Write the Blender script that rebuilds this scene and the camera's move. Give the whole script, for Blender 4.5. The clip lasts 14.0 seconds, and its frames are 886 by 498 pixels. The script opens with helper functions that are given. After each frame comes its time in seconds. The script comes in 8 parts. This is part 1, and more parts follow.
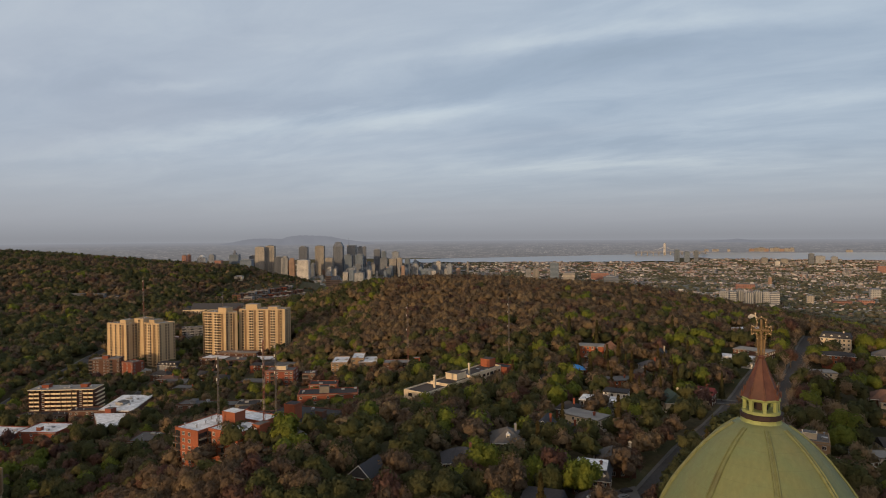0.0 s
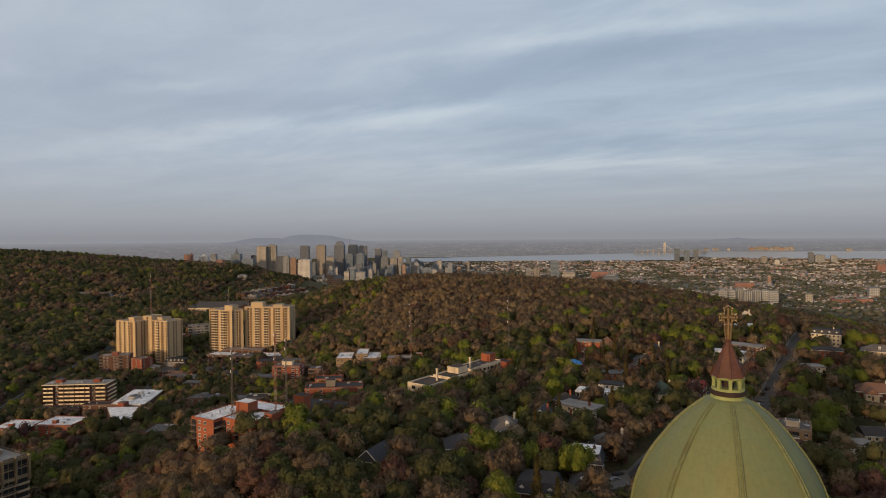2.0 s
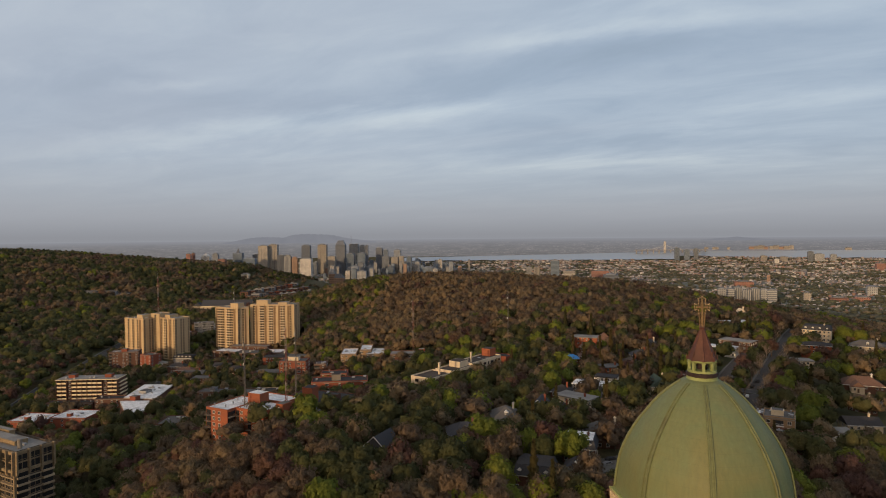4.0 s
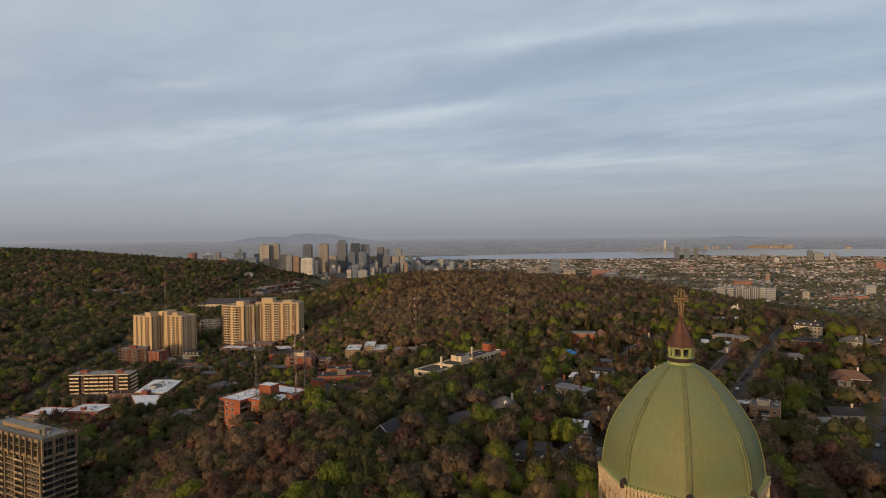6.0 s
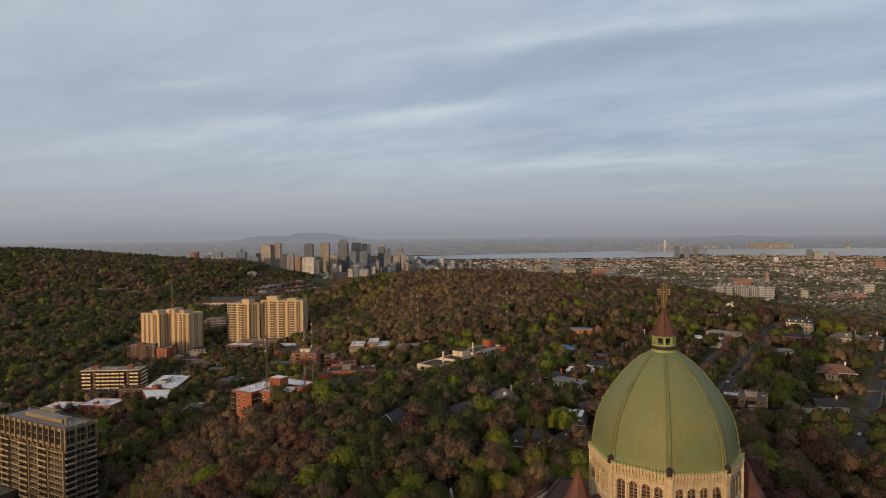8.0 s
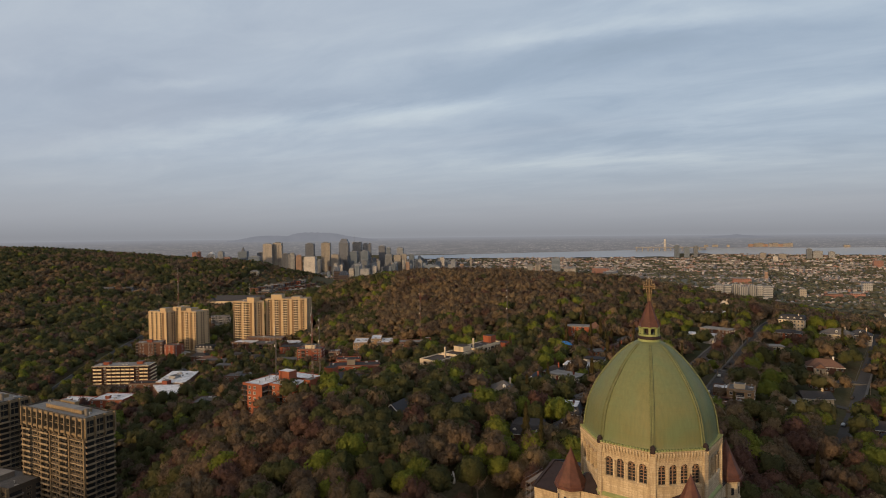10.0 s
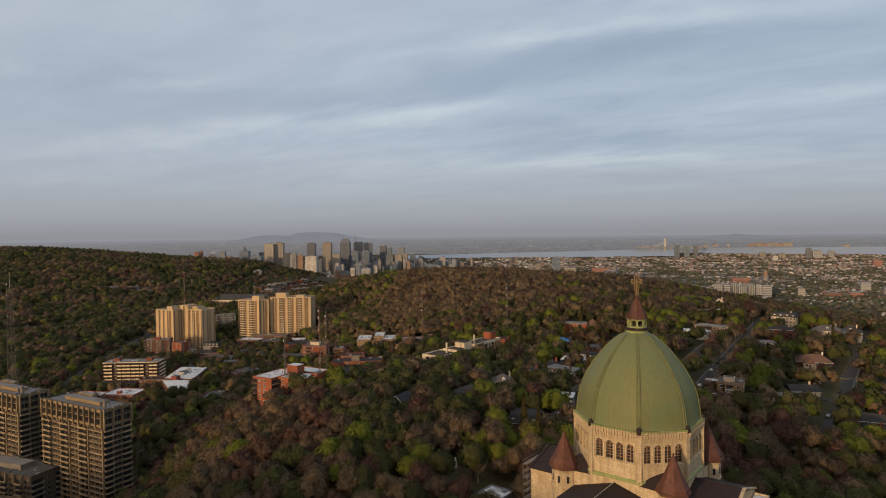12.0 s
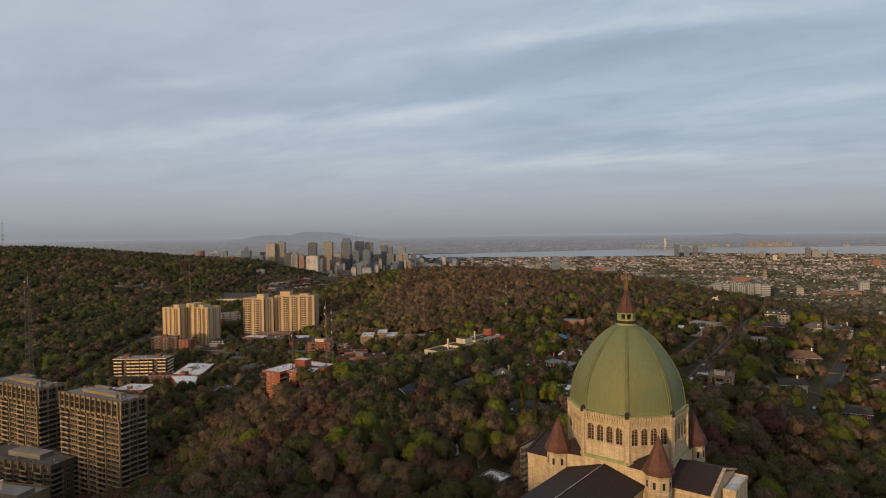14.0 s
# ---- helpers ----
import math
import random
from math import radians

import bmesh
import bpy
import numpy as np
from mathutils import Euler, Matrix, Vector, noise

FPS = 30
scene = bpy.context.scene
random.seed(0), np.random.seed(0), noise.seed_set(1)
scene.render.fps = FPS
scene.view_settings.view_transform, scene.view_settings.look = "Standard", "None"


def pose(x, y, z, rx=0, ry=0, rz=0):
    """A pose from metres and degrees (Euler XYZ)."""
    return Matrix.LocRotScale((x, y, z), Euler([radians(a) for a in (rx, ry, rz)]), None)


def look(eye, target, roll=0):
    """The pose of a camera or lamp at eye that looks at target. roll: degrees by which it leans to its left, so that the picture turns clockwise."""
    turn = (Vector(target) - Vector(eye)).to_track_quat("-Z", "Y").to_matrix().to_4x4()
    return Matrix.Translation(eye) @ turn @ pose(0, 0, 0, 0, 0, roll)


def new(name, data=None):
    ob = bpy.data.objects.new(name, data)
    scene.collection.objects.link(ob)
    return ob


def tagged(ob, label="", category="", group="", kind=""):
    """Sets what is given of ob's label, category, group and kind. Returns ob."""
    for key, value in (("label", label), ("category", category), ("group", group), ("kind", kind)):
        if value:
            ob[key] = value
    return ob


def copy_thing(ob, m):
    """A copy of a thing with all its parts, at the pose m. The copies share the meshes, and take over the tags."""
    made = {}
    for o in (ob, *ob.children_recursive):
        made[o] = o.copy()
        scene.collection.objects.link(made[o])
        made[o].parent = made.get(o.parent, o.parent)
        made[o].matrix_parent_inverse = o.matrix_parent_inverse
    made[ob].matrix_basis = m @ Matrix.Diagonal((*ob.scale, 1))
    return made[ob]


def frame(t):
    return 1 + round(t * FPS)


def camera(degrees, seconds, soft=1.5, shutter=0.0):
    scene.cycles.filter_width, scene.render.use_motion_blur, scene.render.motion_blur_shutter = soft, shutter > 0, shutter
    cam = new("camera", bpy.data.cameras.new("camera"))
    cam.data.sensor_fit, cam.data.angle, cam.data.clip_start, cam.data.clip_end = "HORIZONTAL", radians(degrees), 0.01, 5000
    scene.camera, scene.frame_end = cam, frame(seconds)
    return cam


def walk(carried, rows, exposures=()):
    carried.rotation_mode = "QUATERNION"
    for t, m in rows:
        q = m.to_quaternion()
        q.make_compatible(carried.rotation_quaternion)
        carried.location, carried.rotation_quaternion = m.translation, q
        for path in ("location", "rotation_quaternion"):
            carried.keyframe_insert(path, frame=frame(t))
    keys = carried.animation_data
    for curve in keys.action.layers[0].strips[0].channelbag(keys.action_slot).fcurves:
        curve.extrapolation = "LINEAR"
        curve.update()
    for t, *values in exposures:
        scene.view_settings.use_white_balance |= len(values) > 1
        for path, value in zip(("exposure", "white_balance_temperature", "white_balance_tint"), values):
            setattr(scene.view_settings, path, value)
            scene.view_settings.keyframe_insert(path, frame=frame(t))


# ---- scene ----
cam = camera(70.8, 14.0, soft=1.0)
PATH = [
    (0, (-23.01, -113.34, 115.94), (-49.90, -17.05, 113.86), -0.39),
    (1, (-21.50, -120.18, 115.88), (-48.44, -23.90, 113.73), -0.42),
    (2, (-19.98, -127.04, 115.82), (-46.97, -30.77, 113.62), -0.44),
    (3, (-18.46, -133.90, 115.76), (-45.50, -37.65, 113.50), -0.46),
    (4, (-16.94, -140.77, 115.71), (-44.02, -44.54, 113.39), -0.48),
    (5, (-15.41, -147.65, 115.66), (-42.54, -51.43, 113.29), -0.50),
    (6, (-13.88, -154.53, 115.62), (-41.06, -58.32, 113.19), -0.52),
    (7, (-12.34, -161.41, 115.58), (-39.57, -65.22, 113.10), -0.54),
    (8, (-10.80, -168.28, 115.54), (-38.07, -72.11, 113.02), -0.55),
    (9, (-9.25, -175.15, 115.51), (-36.56, -78.99, 112.94), -0.57),
    (10, (-7.70, -182.02, 115.49), (-35.05, -85.87, 112.88), -0.58),
    (11, (-6.13, -188.87, 115.46), (-33.53, -92.73, 112.82), -0.59),
    (12, (-4.56, -195.71, 115.44), (-32.01, -99.59, 112.78), -0.60),
    (13, (-2.99, -202.53, 115.43), (-30.47, -106.42, 112.74), -0.61),
    (14, (-1.40, -209.34, 115.42), (-28.93, -113.24, 112.71), -0.61),
]
walk(cam, [(t, look(eye, aim, roll)) for t, eye, aim, roll in PATH], [(0, 0.0), (14, 0.0)])

# ---- sky and sun ----
SUN_TURN = math.atan2(-0.33, -0.944)      # towards the sun, clockwise from +y
SUN_HEIGHT = radians(6.5)
VIEW_TURN = 0.2758                        # the way the walk looks, left of +y

sun_data = bpy.data.lights.new("sun", "SUN")
sun_data.energy, sun_data.angle, sun_data.color = 2.75, radians(1.5), (1.0, 0.66, 0.35)
sun = new("sun", sun_data)
sun.matrix_world = look((0, 0, 0), (-math.sin(SUN_TURN) * math.cos(SUN_HEIGHT), -math.cos(SUN_TURN) * math.cos(SUN_HEIGHT), -math.sin(SUN_HEIGHT)))
sun.location = (-300, -900, 400)


class Nodes:
    """Short hand for building a node tree."""

    def __init__(self, tree):
        self.tree = tree
        tree.nodes.clear()

    def add(self, kind, inputs=(), **attrs):
        n = self.tree.nodes.new(kind)
        for k, v in attrs.items():
            setattr(n, k, v)
        for k, v in dict(inputs).items():
            if isinstance(v, tuple) and len(v) == 2 and hasattr(v[0], "outputs"):
                self.tree.links.new(v[0].outputs[v[1]], n.inputs[k])
            elif hasattr(v, "outputs"):
                self.tree.links.new(v.outputs[0], n.inputs[k])
            else:
                n.inputs[k].default_value = v
        return n

    def math(self, op, a, b=0.0, clamp=False):
        return self.add("ShaderNodeMath", {0: a, 1: b}, operation=op, use_clamp=clamp)

    def ramp(self, fac, stops, mode="LINEAR"):
        n = self.add("ShaderNodeValToRGB", {0: fac})
        e = n.color_ramp.elements
        n.color_ramp.interpolation = mode
        while len(e) < len(stops):
            e.new(0.5)
        for i, (p, c) in enumerate(stops):
            e[i].position = p
            e[i].color = (c, c, c, 1) if isinstance(c, (int, float)) else (*c, 1)
        return n

    def noise(self, vec, scale, detail=4.0, rough=0.55, dist=0.0):
        ins = {"Scale": scale, "Detail": detail, "Roughness": rough, "Distortion": dist}
        if vec is not None:
            ins["Vector"] = vec
        return self.add("ShaderNodeTexNoise", ins)

    def mix(self, fac, a, b, mode="MIX"):
        n = self.add("ShaderNodeMix", data_type="RGBA", blend_type=mode)
        for k, v in ((0, fac), (6, a), (7, b)):
            if hasattr(v, "outputs"):
                out = v.outputs[2] if v.bl_idname == "ShaderNodeMix" else v.outputs[0]
                self.tree.links.new(out, n.inputs[k])
            elif k == 0:
                n.inputs[0].default_value = v
            else:
                n.inputs[k].default_value = (*v, 1)
        return n


CLOUD_BANKS = [
    (-0.58, 0.245, 0.05, 0.30, 0.030, -0.14),
    (-0.45, 0.240, 0.10, 0.10, 0.012, 0.16),
    (-0.35, 0.205, 0.06, 0.35, 0.022, -0.10),
    (-0.40, 0.165, 0.075, 0.42, 0.018, 0.13),
    (-0.08, 0.190, 0.08, 0.16, 0.022, 0.15),
    (-0.50, 0.115, 0.03, 0.36, 0.020, -0.10),
    (-0.15, 0.125, 0.05, 0.35, 0.016, 0.12),
    (0.30, 0.285, 0.14, 0.40, 0.030, -0.15),
    (0.22, 0.315, 0.13, 0.28, 0.012, 0.14),
    (0.58, 0.215, 0.09, 0.24, 0.026, 0.18),
    (0.30, 0.145, 0.02, 0.30, 0.014, -0.10),
    (0.35, 0.113, 0.01, 0.45, 0.012, 0.15),
    (-0.62, 0.350, 0.05, 0.30, 0.060, 0.10),
    (0.62, 0.370, 0.10, 0.25, 0.025, 0.08),
]


def make_sky():
    world = bpy.data.worlds.new("evening_sky")
    scene.world = world
    world.use_nodes = True
    N = Nodes(world.node_tree)
    sky = N.add("ShaderNodeTexSky", sky_type="NISHITA", sun_disc=False, sun_elevation=SUN_HEIGHT, sun_rotation=SUN_TURN, dust_density=2.0)
    where = N.add("ShaderNodeTexCoord")
    turned = N.add("ShaderNodeVectorRotate", {"Vector": (where, 0), "Angle": -VIEW_TURN}, rotation_type="Z_AXIS")
    parts = N.add("ShaderNodeSeparateXYZ", {0: turned})
    up = (parts, 2)
    lift = N.math("MAXIMUM", N.math("ADD", up, 0.10), 0.02)
    # the cloud deck, seen as a flat sheet
    pu, pv = N.math("DIVIDE", (parts, 0), lift), N.math("DIVIDE", (parts, 1), lift)
    deck = N.add("ShaderNodeCombineXYZ", {0: N.math("ADD", N.math("MULTIPLY", pu, 0.40), N.math("MULTIPLY", pv, 0.07)), 1: N.math("ADD", N.math("MULTIPLY", pv, 1.0), N.math("MULTIPLY", pu, 0.35)), 2: 0.0})
    big = N.noise(deck, 0.55, 4.0, 0.5, 0.5)
    puffs = N.add("ShaderNodeVectorMath", {0: deck, 1: (1.9, 1.0, 1.0)}, operation="MULTIPLY")
    fine = N.noise(puffs, 1.7, 8.0, 0.62, 0.5)
    # long banks of cloud: across, up, rise, half length, half thickness, how bright
    ahead = N.math("MAXIMUM", (parts, 1), 0.05)
    across, above = N.math("DIVIDE", (parts, 0), ahead), N.math("DIVIDE", up, ahead)
    stir = N.math("MULTIPLY", N.math("SUBTRACT", (N.noise(puffs, 0.9, 6.0, 0.6, 0.3), 0), 0.5), 0.13)
    above = N.math("ADD", above, stir)
    total = N.math("ADD", N.math("MULTIPLY", (big, 0), 0.42), N.math("MULTIPLY", (fine, 0), 0.30))
    for at, high, rise, length, thick, bright in CLOUD_BANKS:
        du = N.math("DIVIDE", N.math("SUBTRACT", across, at), length)
        dv = N.math("DIVIDE", N.math("SUBTRACT", N.math("SUBTRACT", above, high), N.math("MULTIPLY", N.math("SUBTRACT", across, at), rise)), thick)
        far = N.math("ADD", N.math("MULTIPLY", du, du), N.math("MULTIPLY", dv, dv))
        total = N.math("ADD", total, N.math("MULTIPLY", N.math("EXPONENT", N.math("MULTIPLY", far, -1.0)), bright * 0.62))
    tone = N.ramp(total, [(0.20, (0.315, 0.395, 0.500)), (0.30, (0.365, 0.450, 0.565)), (0.39, (0.450, 0.535, 0.640)), (0.52, (0.600, 0.680, 0.745))])
    # lilac-grey cloud, thickest low down and in the upper left
    veil = N.math("ADD", N.math("MULTIPLY", across, -0.45), (N.noise(deck, 0.7, 3.0, 0.5, 0.3), 0))
    tone = N.mix(N.ramp(veil, [(0.40, 0.0), (0.95, 0.55)]), tone, (0.475, 0.500, 0.570))
    low = N.ramp(N.math("ADD", up, 0.0), [(0.0, (0.295, 0.305, 0.335)), (0.03, (0.365, 0.380, 0.418)), (0.09, (0.430, 0.462, 0.503)), (0.2, (0.45, 0.51, 0.58))])
    near_ground = N.ramp(up, [(0.0, 1.0), (0.04, 0.85), (0.08, 0.50), (0.13, 0.15), (0.20, 0.0)])
    colour = N.mix((near_ground, 0)[0], tone, low)
    # towards the low sun the clouds are lit through, warm and bright
    sunward = N.add("ShaderNodeVectorMath", {0: (where, 0), 1: (math.sin(SUN_TURN), math.cos(SUN_TURN), 0.1)}, operation="DOT_PRODUCT")
    blush = N.ramp((sunward, "Value"), [(0.0, 0.0), (0.25, 0.12), (0.7, 0.7), (1.0, 1.0)])
    colour = N.mix(blush, colour, (0.88, 0.66, 0.47))
    a = N.add("ShaderNodeBackground", {"Color": sky, "Strength": 0.08})
    b = N.add("ShaderNodeBackground", {"Strength": 1.0})
    N.tree.links.new(colour.outputs[2], b.inputs[0])
    m = N.add("ShaderNodeMixShader", {0: 0.93, 1: a, 2: b})
    N.add("ShaderNodeOutputWorld", {0: m})


make_sky()

# ---- materials ----
def material(name, colour, rough=0.8, spread=0.15, grain=1.5, stain=0.12, bump=0.15, metal=0.0, tint=None, piece=0.0, object_space=False, spec=0.3):
    """A weathered surface: fine grain, broad stains of a second colour, a change of tone from piece to piece, and relief."""
    mat = bpy.data.materials.new(name)
    mat.use_nodes = True
    N = Nodes(mat.node_tree)
    where = N.add("ShaderNodeTexCoord") if object_space else N.add("ShaderNodeNewGeometry")
    vec = (where, 3) if object_space else (where, 0)
    fine = N.noise(vec, grain, 5.0, 0.6)
    broad = N.noise(vec, stain, 4.0, 0.6, 0.4)
    dark = tuple(c * (1 - spread) for c in colour)
    light = tuple(min(1.0, c * (1 + spread)) for c in colour)
    base = N.mix(N.ramp((fine, 0), [(0.3, 0.0), (0.7, 1.0)]), dark, light)
    second = tint or tuple(c * 0.72 for c in colour)
    base = N.mix(N.ramp((broad, 0), [(0.42, 0.0), (0.68, 0.75)]), base, second)
    if piece:
        info = N.add("ShaderNodeObjectInfo")
        val = N.add("ShaderNodeMapRange", {0: (info, "Random"), 3: 1 - piece, 4: 1 + piece})
        hsv = N.add("ShaderNodeHueSaturation", {"Value": val})
        N.tree.links.new(base.outputs[2], hsv.inputs["Color"])
        base = hsv
    bsdf = N.add("ShaderNodeBsdfPrincipled", {"Roughness": rough, "Metallic": metal, "Specular IOR Level": spec})
    N.tree.links.new(base.outputs[2] if base.bl_idname == "ShaderNodeMix" else base.outputs[0], bsdf.inputs["Base Color"])
    if bump:
        b = N.add("ShaderNodeBump", {"Height": (fine, 0), "Strength": bump, "Distance": 0.1})
        N.tree.links.new(b.outputs[0], bsdf.inputs["Normal"])
    N.add("ShaderNodeOutputMaterial", {0: bsdf})
    return mat


def leaf_material(name, colours, spread=0.12, sprays=1.15):
    """Foliage or bare twigs: a tone of its own for every tree and clump."""
    mat = bpy.data.materials.new(name)
    mat.use_nodes = True
    N = Nodes(mat.node_tree)
    tone = N.add("ShaderNodeAttribute", attribute_name="tone")
    info = N.add("ShaderNodeObjectInfo")
    geo = N.add("ShaderNodeNewGeometry")
    pick = N.math("FRACT", N.math("ADD", (tone, 2), (info, "Random")))
    stops = [(i / max(1, len(colours) - 1), c) for i, c in enumerate(colours)]
    base = N.ramp(pick, stops)
    val = N.add("ShaderNodeMapRange", {0: (geo, "Random Per Island"), 3: 1 - spread, 4: 1 + spread})
    # sprays of leaves and twigs, finer than the mesh
    spray = N.noise((geo, 0), sprays, 5.0, 0.72)
    leafy = N.ramp((spray, 0), [(0.34, 0.64), (0.50, 1.0), (0.66, 1.28)])
    hsv = N.add("ShaderNodeHueSaturation", {"Value": N.math("MULTIPLY", val, (leafy, 0)), "Color": base})
    relief = N.add("ShaderNodeBump", {"Height": (spray, 0), "Strength": 0.55, "Distance": 0.8})
    bsdf = N.add("ShaderNodeBsdfPrincipled", {"Base Color": hsv, "Roughness": 0.85, "Specular IOR Level": 0.15, "Normal": relief})
    through_leaf = N.add("ShaderNodeBsdfTranslucent", {"Color": hsv})
    N.add("ShaderNodeOutputMaterial", {0: N.add("ShaderNodeMixShader", {0: 0.36, 1: bsdf, 2: through_leaf})})
    return mat


def land_material():
    """Leaf litter on the hills; lots, lanes and gardens on the plain."""
    mat = bpy.data.materials.new("land")
    mat.use_nodes = True
    N = Nodes(mat.node_tree)
    geo = N.add("ShaderNodeNewGeometry")
    parts = N.add("ShaderNodeSeparateXYZ", {0: (geo, 0)})
    fine, broad = N.noise((geo, 0), 0.4, 5.0, 0.6), N.noise((geo, 0), 0.03, 4.0, 0.6)
    wood = N.mix(N.ramp((fine, 0), [(0.3, 0.0), (0.7, 1.0)]), (0.050, 0.043, 0.024), (0.100, 0.080, 0.044))
    wood = N.mix(N.ramp((broad, 0), [(0.45, 0.0), (0.6, 0.7)]), wood, (0.056, 0.062, 0.026))
    lots = N.add("ShaderNodeTexVoronoi", {"Vector": (geo, 0), "Scale": 0.022})
    # town colours are lifted to carry some of the distance haze
    town = N.ramp(N.add("ShaderNodeSeparateColor", {0: (lots, 1)}), [(0.0, (0.13, 0.135, 0.105)), (0.4, (0.18, 0.175, 0.155)), (0.7, (0.27, 0.25, 0.235)), (1.0, (0.42, 0.385, 0.36))], "CONSTANT")
    town = N.mix(N.ramp((fine, 0), [(0.35, 0.0), (0.65, 0.6)]), town, (0.14, 0.14, 0.112))
    low = N.add("ShaderNodeMapRange", {0: (parts, 2), 1: -80.0, 2: -106.0})
    base = N.mix(low, wood, town)
    bsdf = N.add("ShaderNodeBsdfPrincipled", {"Roughness": 0.95, "Specular IOR Level": 0.1})
    N.tree.links.new(base.outputs[2], bsdf.inputs["Base Color"])
    N.add("ShaderNodeOutputMaterial", {0: bsdf})
    return mat


def ashlar():
    """Pale yellow limestone in courses, with dark runs under the ledges and a tone for every block."""
    mat = bpy.data.materials.new("limestone")
    mat.use_nodes = True
    N = Nodes(mat.node_tree)
    tex, info = N.add("ShaderNodeTexCoord"), N.add("ShaderNodeObjectInfo")
    p = N.add("ShaderNodeSeparateXYZ", {0: (tex, 3)})
    face = N.add("ShaderNodeCombineXYZ", {0: N.math("ADD", (p, 0), (p, 1)), 1: (p, 2), 2: 0.0})
    blocks = N.add("ShaderNodeTexBrick", {"Vector": face, "Scale": 1.0, "Color1": (0.44, 0.345, 0.22, 1), "Color2": (0.55, 0.45, 0.305, 1), "Mortar": (0.33, 0.26, 0.17, 1), "Mortar Size": 0.035, "Brick Width": 1.5, "Row Height": 0.62, "Bias": 0.1})
    fine = N.noise((tex, 3), 2.2, 5.0, 0.65)
    runs = N.noise(N.add("ShaderNodeVectorMath", {0: (tex, 3), 1: (1.0, 1.0, 0.14)}, operation="MULTIPLY"), 0.9, 5.0, 0.62)
    base = N.mix(N.ramp((runs, 0), [(0.46, 0.0), (0.70, 0.8)]), blocks, (0.25, 0.19, 0.125))
    base = N.mix(N.ramp((fine, 0), [(0.45, 0.0), (0.72, 0.45)]), base, (0.30, 0.245, 0.165))
    val = N.add("ShaderNodeMapRange", {0: (info, "Random"), 3: 0.93, 4: 1.09})
    hsv = N.add("ShaderNodeHueSaturation", {"Value": val})
    N.tree.links.new(base.outputs[2], hsv.inputs["Color"])
    bump = N.add("ShaderNodeBump", {"Height": (fine, 0), "Strength": 0.5, "Distance": 0.1})
    bsdf = N.add("ShaderNodeBsdfPrincipled", {"Base Color": hsv, "Roughness": 0.88, "Specular IOR Level": 0.25, "Normal": bump})
    N.add("ShaderNodeOutputMaterial", {0: bsdf})
    return mat


def patina():
    """Green copper sheet: broad brown-green clouds, faint runs down the slope and thin sheet joints."""
    mat = bpy.data.materials.new("copper_green")
    mat.use_nodes = True
    N = Nodes(mat.node_tree)
    tex = N.add("ShaderNodeTexCoord")
    runs = N.noise(N.add("ShaderNodeVectorMath", {0: (tex, 3), 1: (1.0, 1.0, 0.07)}, operation="MULTIPLY"), 1.3, 5.0, 0.65)
    broad, fine = N.noise((tex, 3), 0.11, 4.0, 0.55, 0.6), N.noise((tex, 3), 2.2, 4.0, 0.6)
    base = N.mix(N.ramp((broad, 0), [(0.36, 0.0), (0.66, 1.0)]), (0.128, 0.165, 0.074), (0.156, 0.158, 0.062))
    base = N.mix(N.ramp((runs, 0), [(0.45, 0.0), (0.75, 0.5)]), base, (0.098, 0.112, 0.052))
    base = N.mix(N.ramp((runs, 0), [(0.25, 0.35), (0.42, 0.0)]), base, (0.190, 0.222, 0.110))
    p = N.add("ShaderNodeSeparateXYZ", {0: (tex, 3)})
    joint = N.math("LESS_THAN", N.math("FRACT", N.math("DIVIDE", (p, 2), 2.1)), 0.035)
    base = N.mix(N.math("MULTIPLY", joint, 0.22), base, (0.085, 0.095, 0.045))
    rough = N.ramp((fine, 0), [(0.3, 0.52), (0.7, 0.70)])
    bump = N.add("ShaderNodeBump", {"Height": (fine, 0), "Strength": 0.06, "Distance": 0.1})
    bsdf = N.add("ShaderNodeBsdfPrincipled", {"Roughness": (rough, 0), "Specular IOR Level": 0.4, "Normal": bump})
    N.tree.links.new(base.outputs[2], bsdf.inputs["Base Color"])
    N.add("ShaderNodeOutputMaterial", {0: bsdf})
    return mat


M = {}
M["limestone"] = ashlar()
M["copper_green"] = patina()
M["copper_rib"] = material("copper_rib", (0.135, 0.155, 0.068), 0.6, 0.2, 0.9, 0.12, 0.1, tint=(0.10, 0.10, 0.05))
M["copper_bright"] = material("copper_bright", (0.26, 0.30, 0.12), 0.6, 0.15, 1.0, 0.2, 0.1)
M["copper_brown"] = material("copper_brown", (0.108, 0.044, 0.030), 0.6, 0.28, 0.8, 0.2, 0.2, tint=(0.06, 0.028, 0.022))
M["copper_dark"] = material("copper_dark", (0.030, 0.019, 0.018), 0.75, 0.3, 0.8, 0.15, 0.15, tint=(0.026, 0.018, 0.018))
M["bronze"] = material("bronze", (0.22, 0.15, 0.08), 0.45, 0.3, 2.0, 0.5, 0.2, metal=0.4)
M["metal_pale"] = material("metal_pale", (0.45, 0.43, 0.40), 0.6, 0.1, 2.0, 0.3, 0.05)
M["tracery"] = material("tracery", (0.30, 0.185, 0.115), 0.8, 0.2, 2.0, 0.3, 0.1)
M["trim_gold"] = material("trim_gold", (0.55, 0.42, 0.24), 0.4, 0.1, 2.0, 0.3, 0.05)
M["glass_dark"] = material("glass_dark", (0.03, 0.032, 0.035), 0.15, 0.2, 0.6, 0.1, 0.0, spec=0.5)
M["roof_white"] = material("roof_white", (0.70, 0.69, 0.685), 0.8, 0.2, 0.8, 0.22, 0.1, tint=(0.30, 0.29, 0.285), spec=0.06)
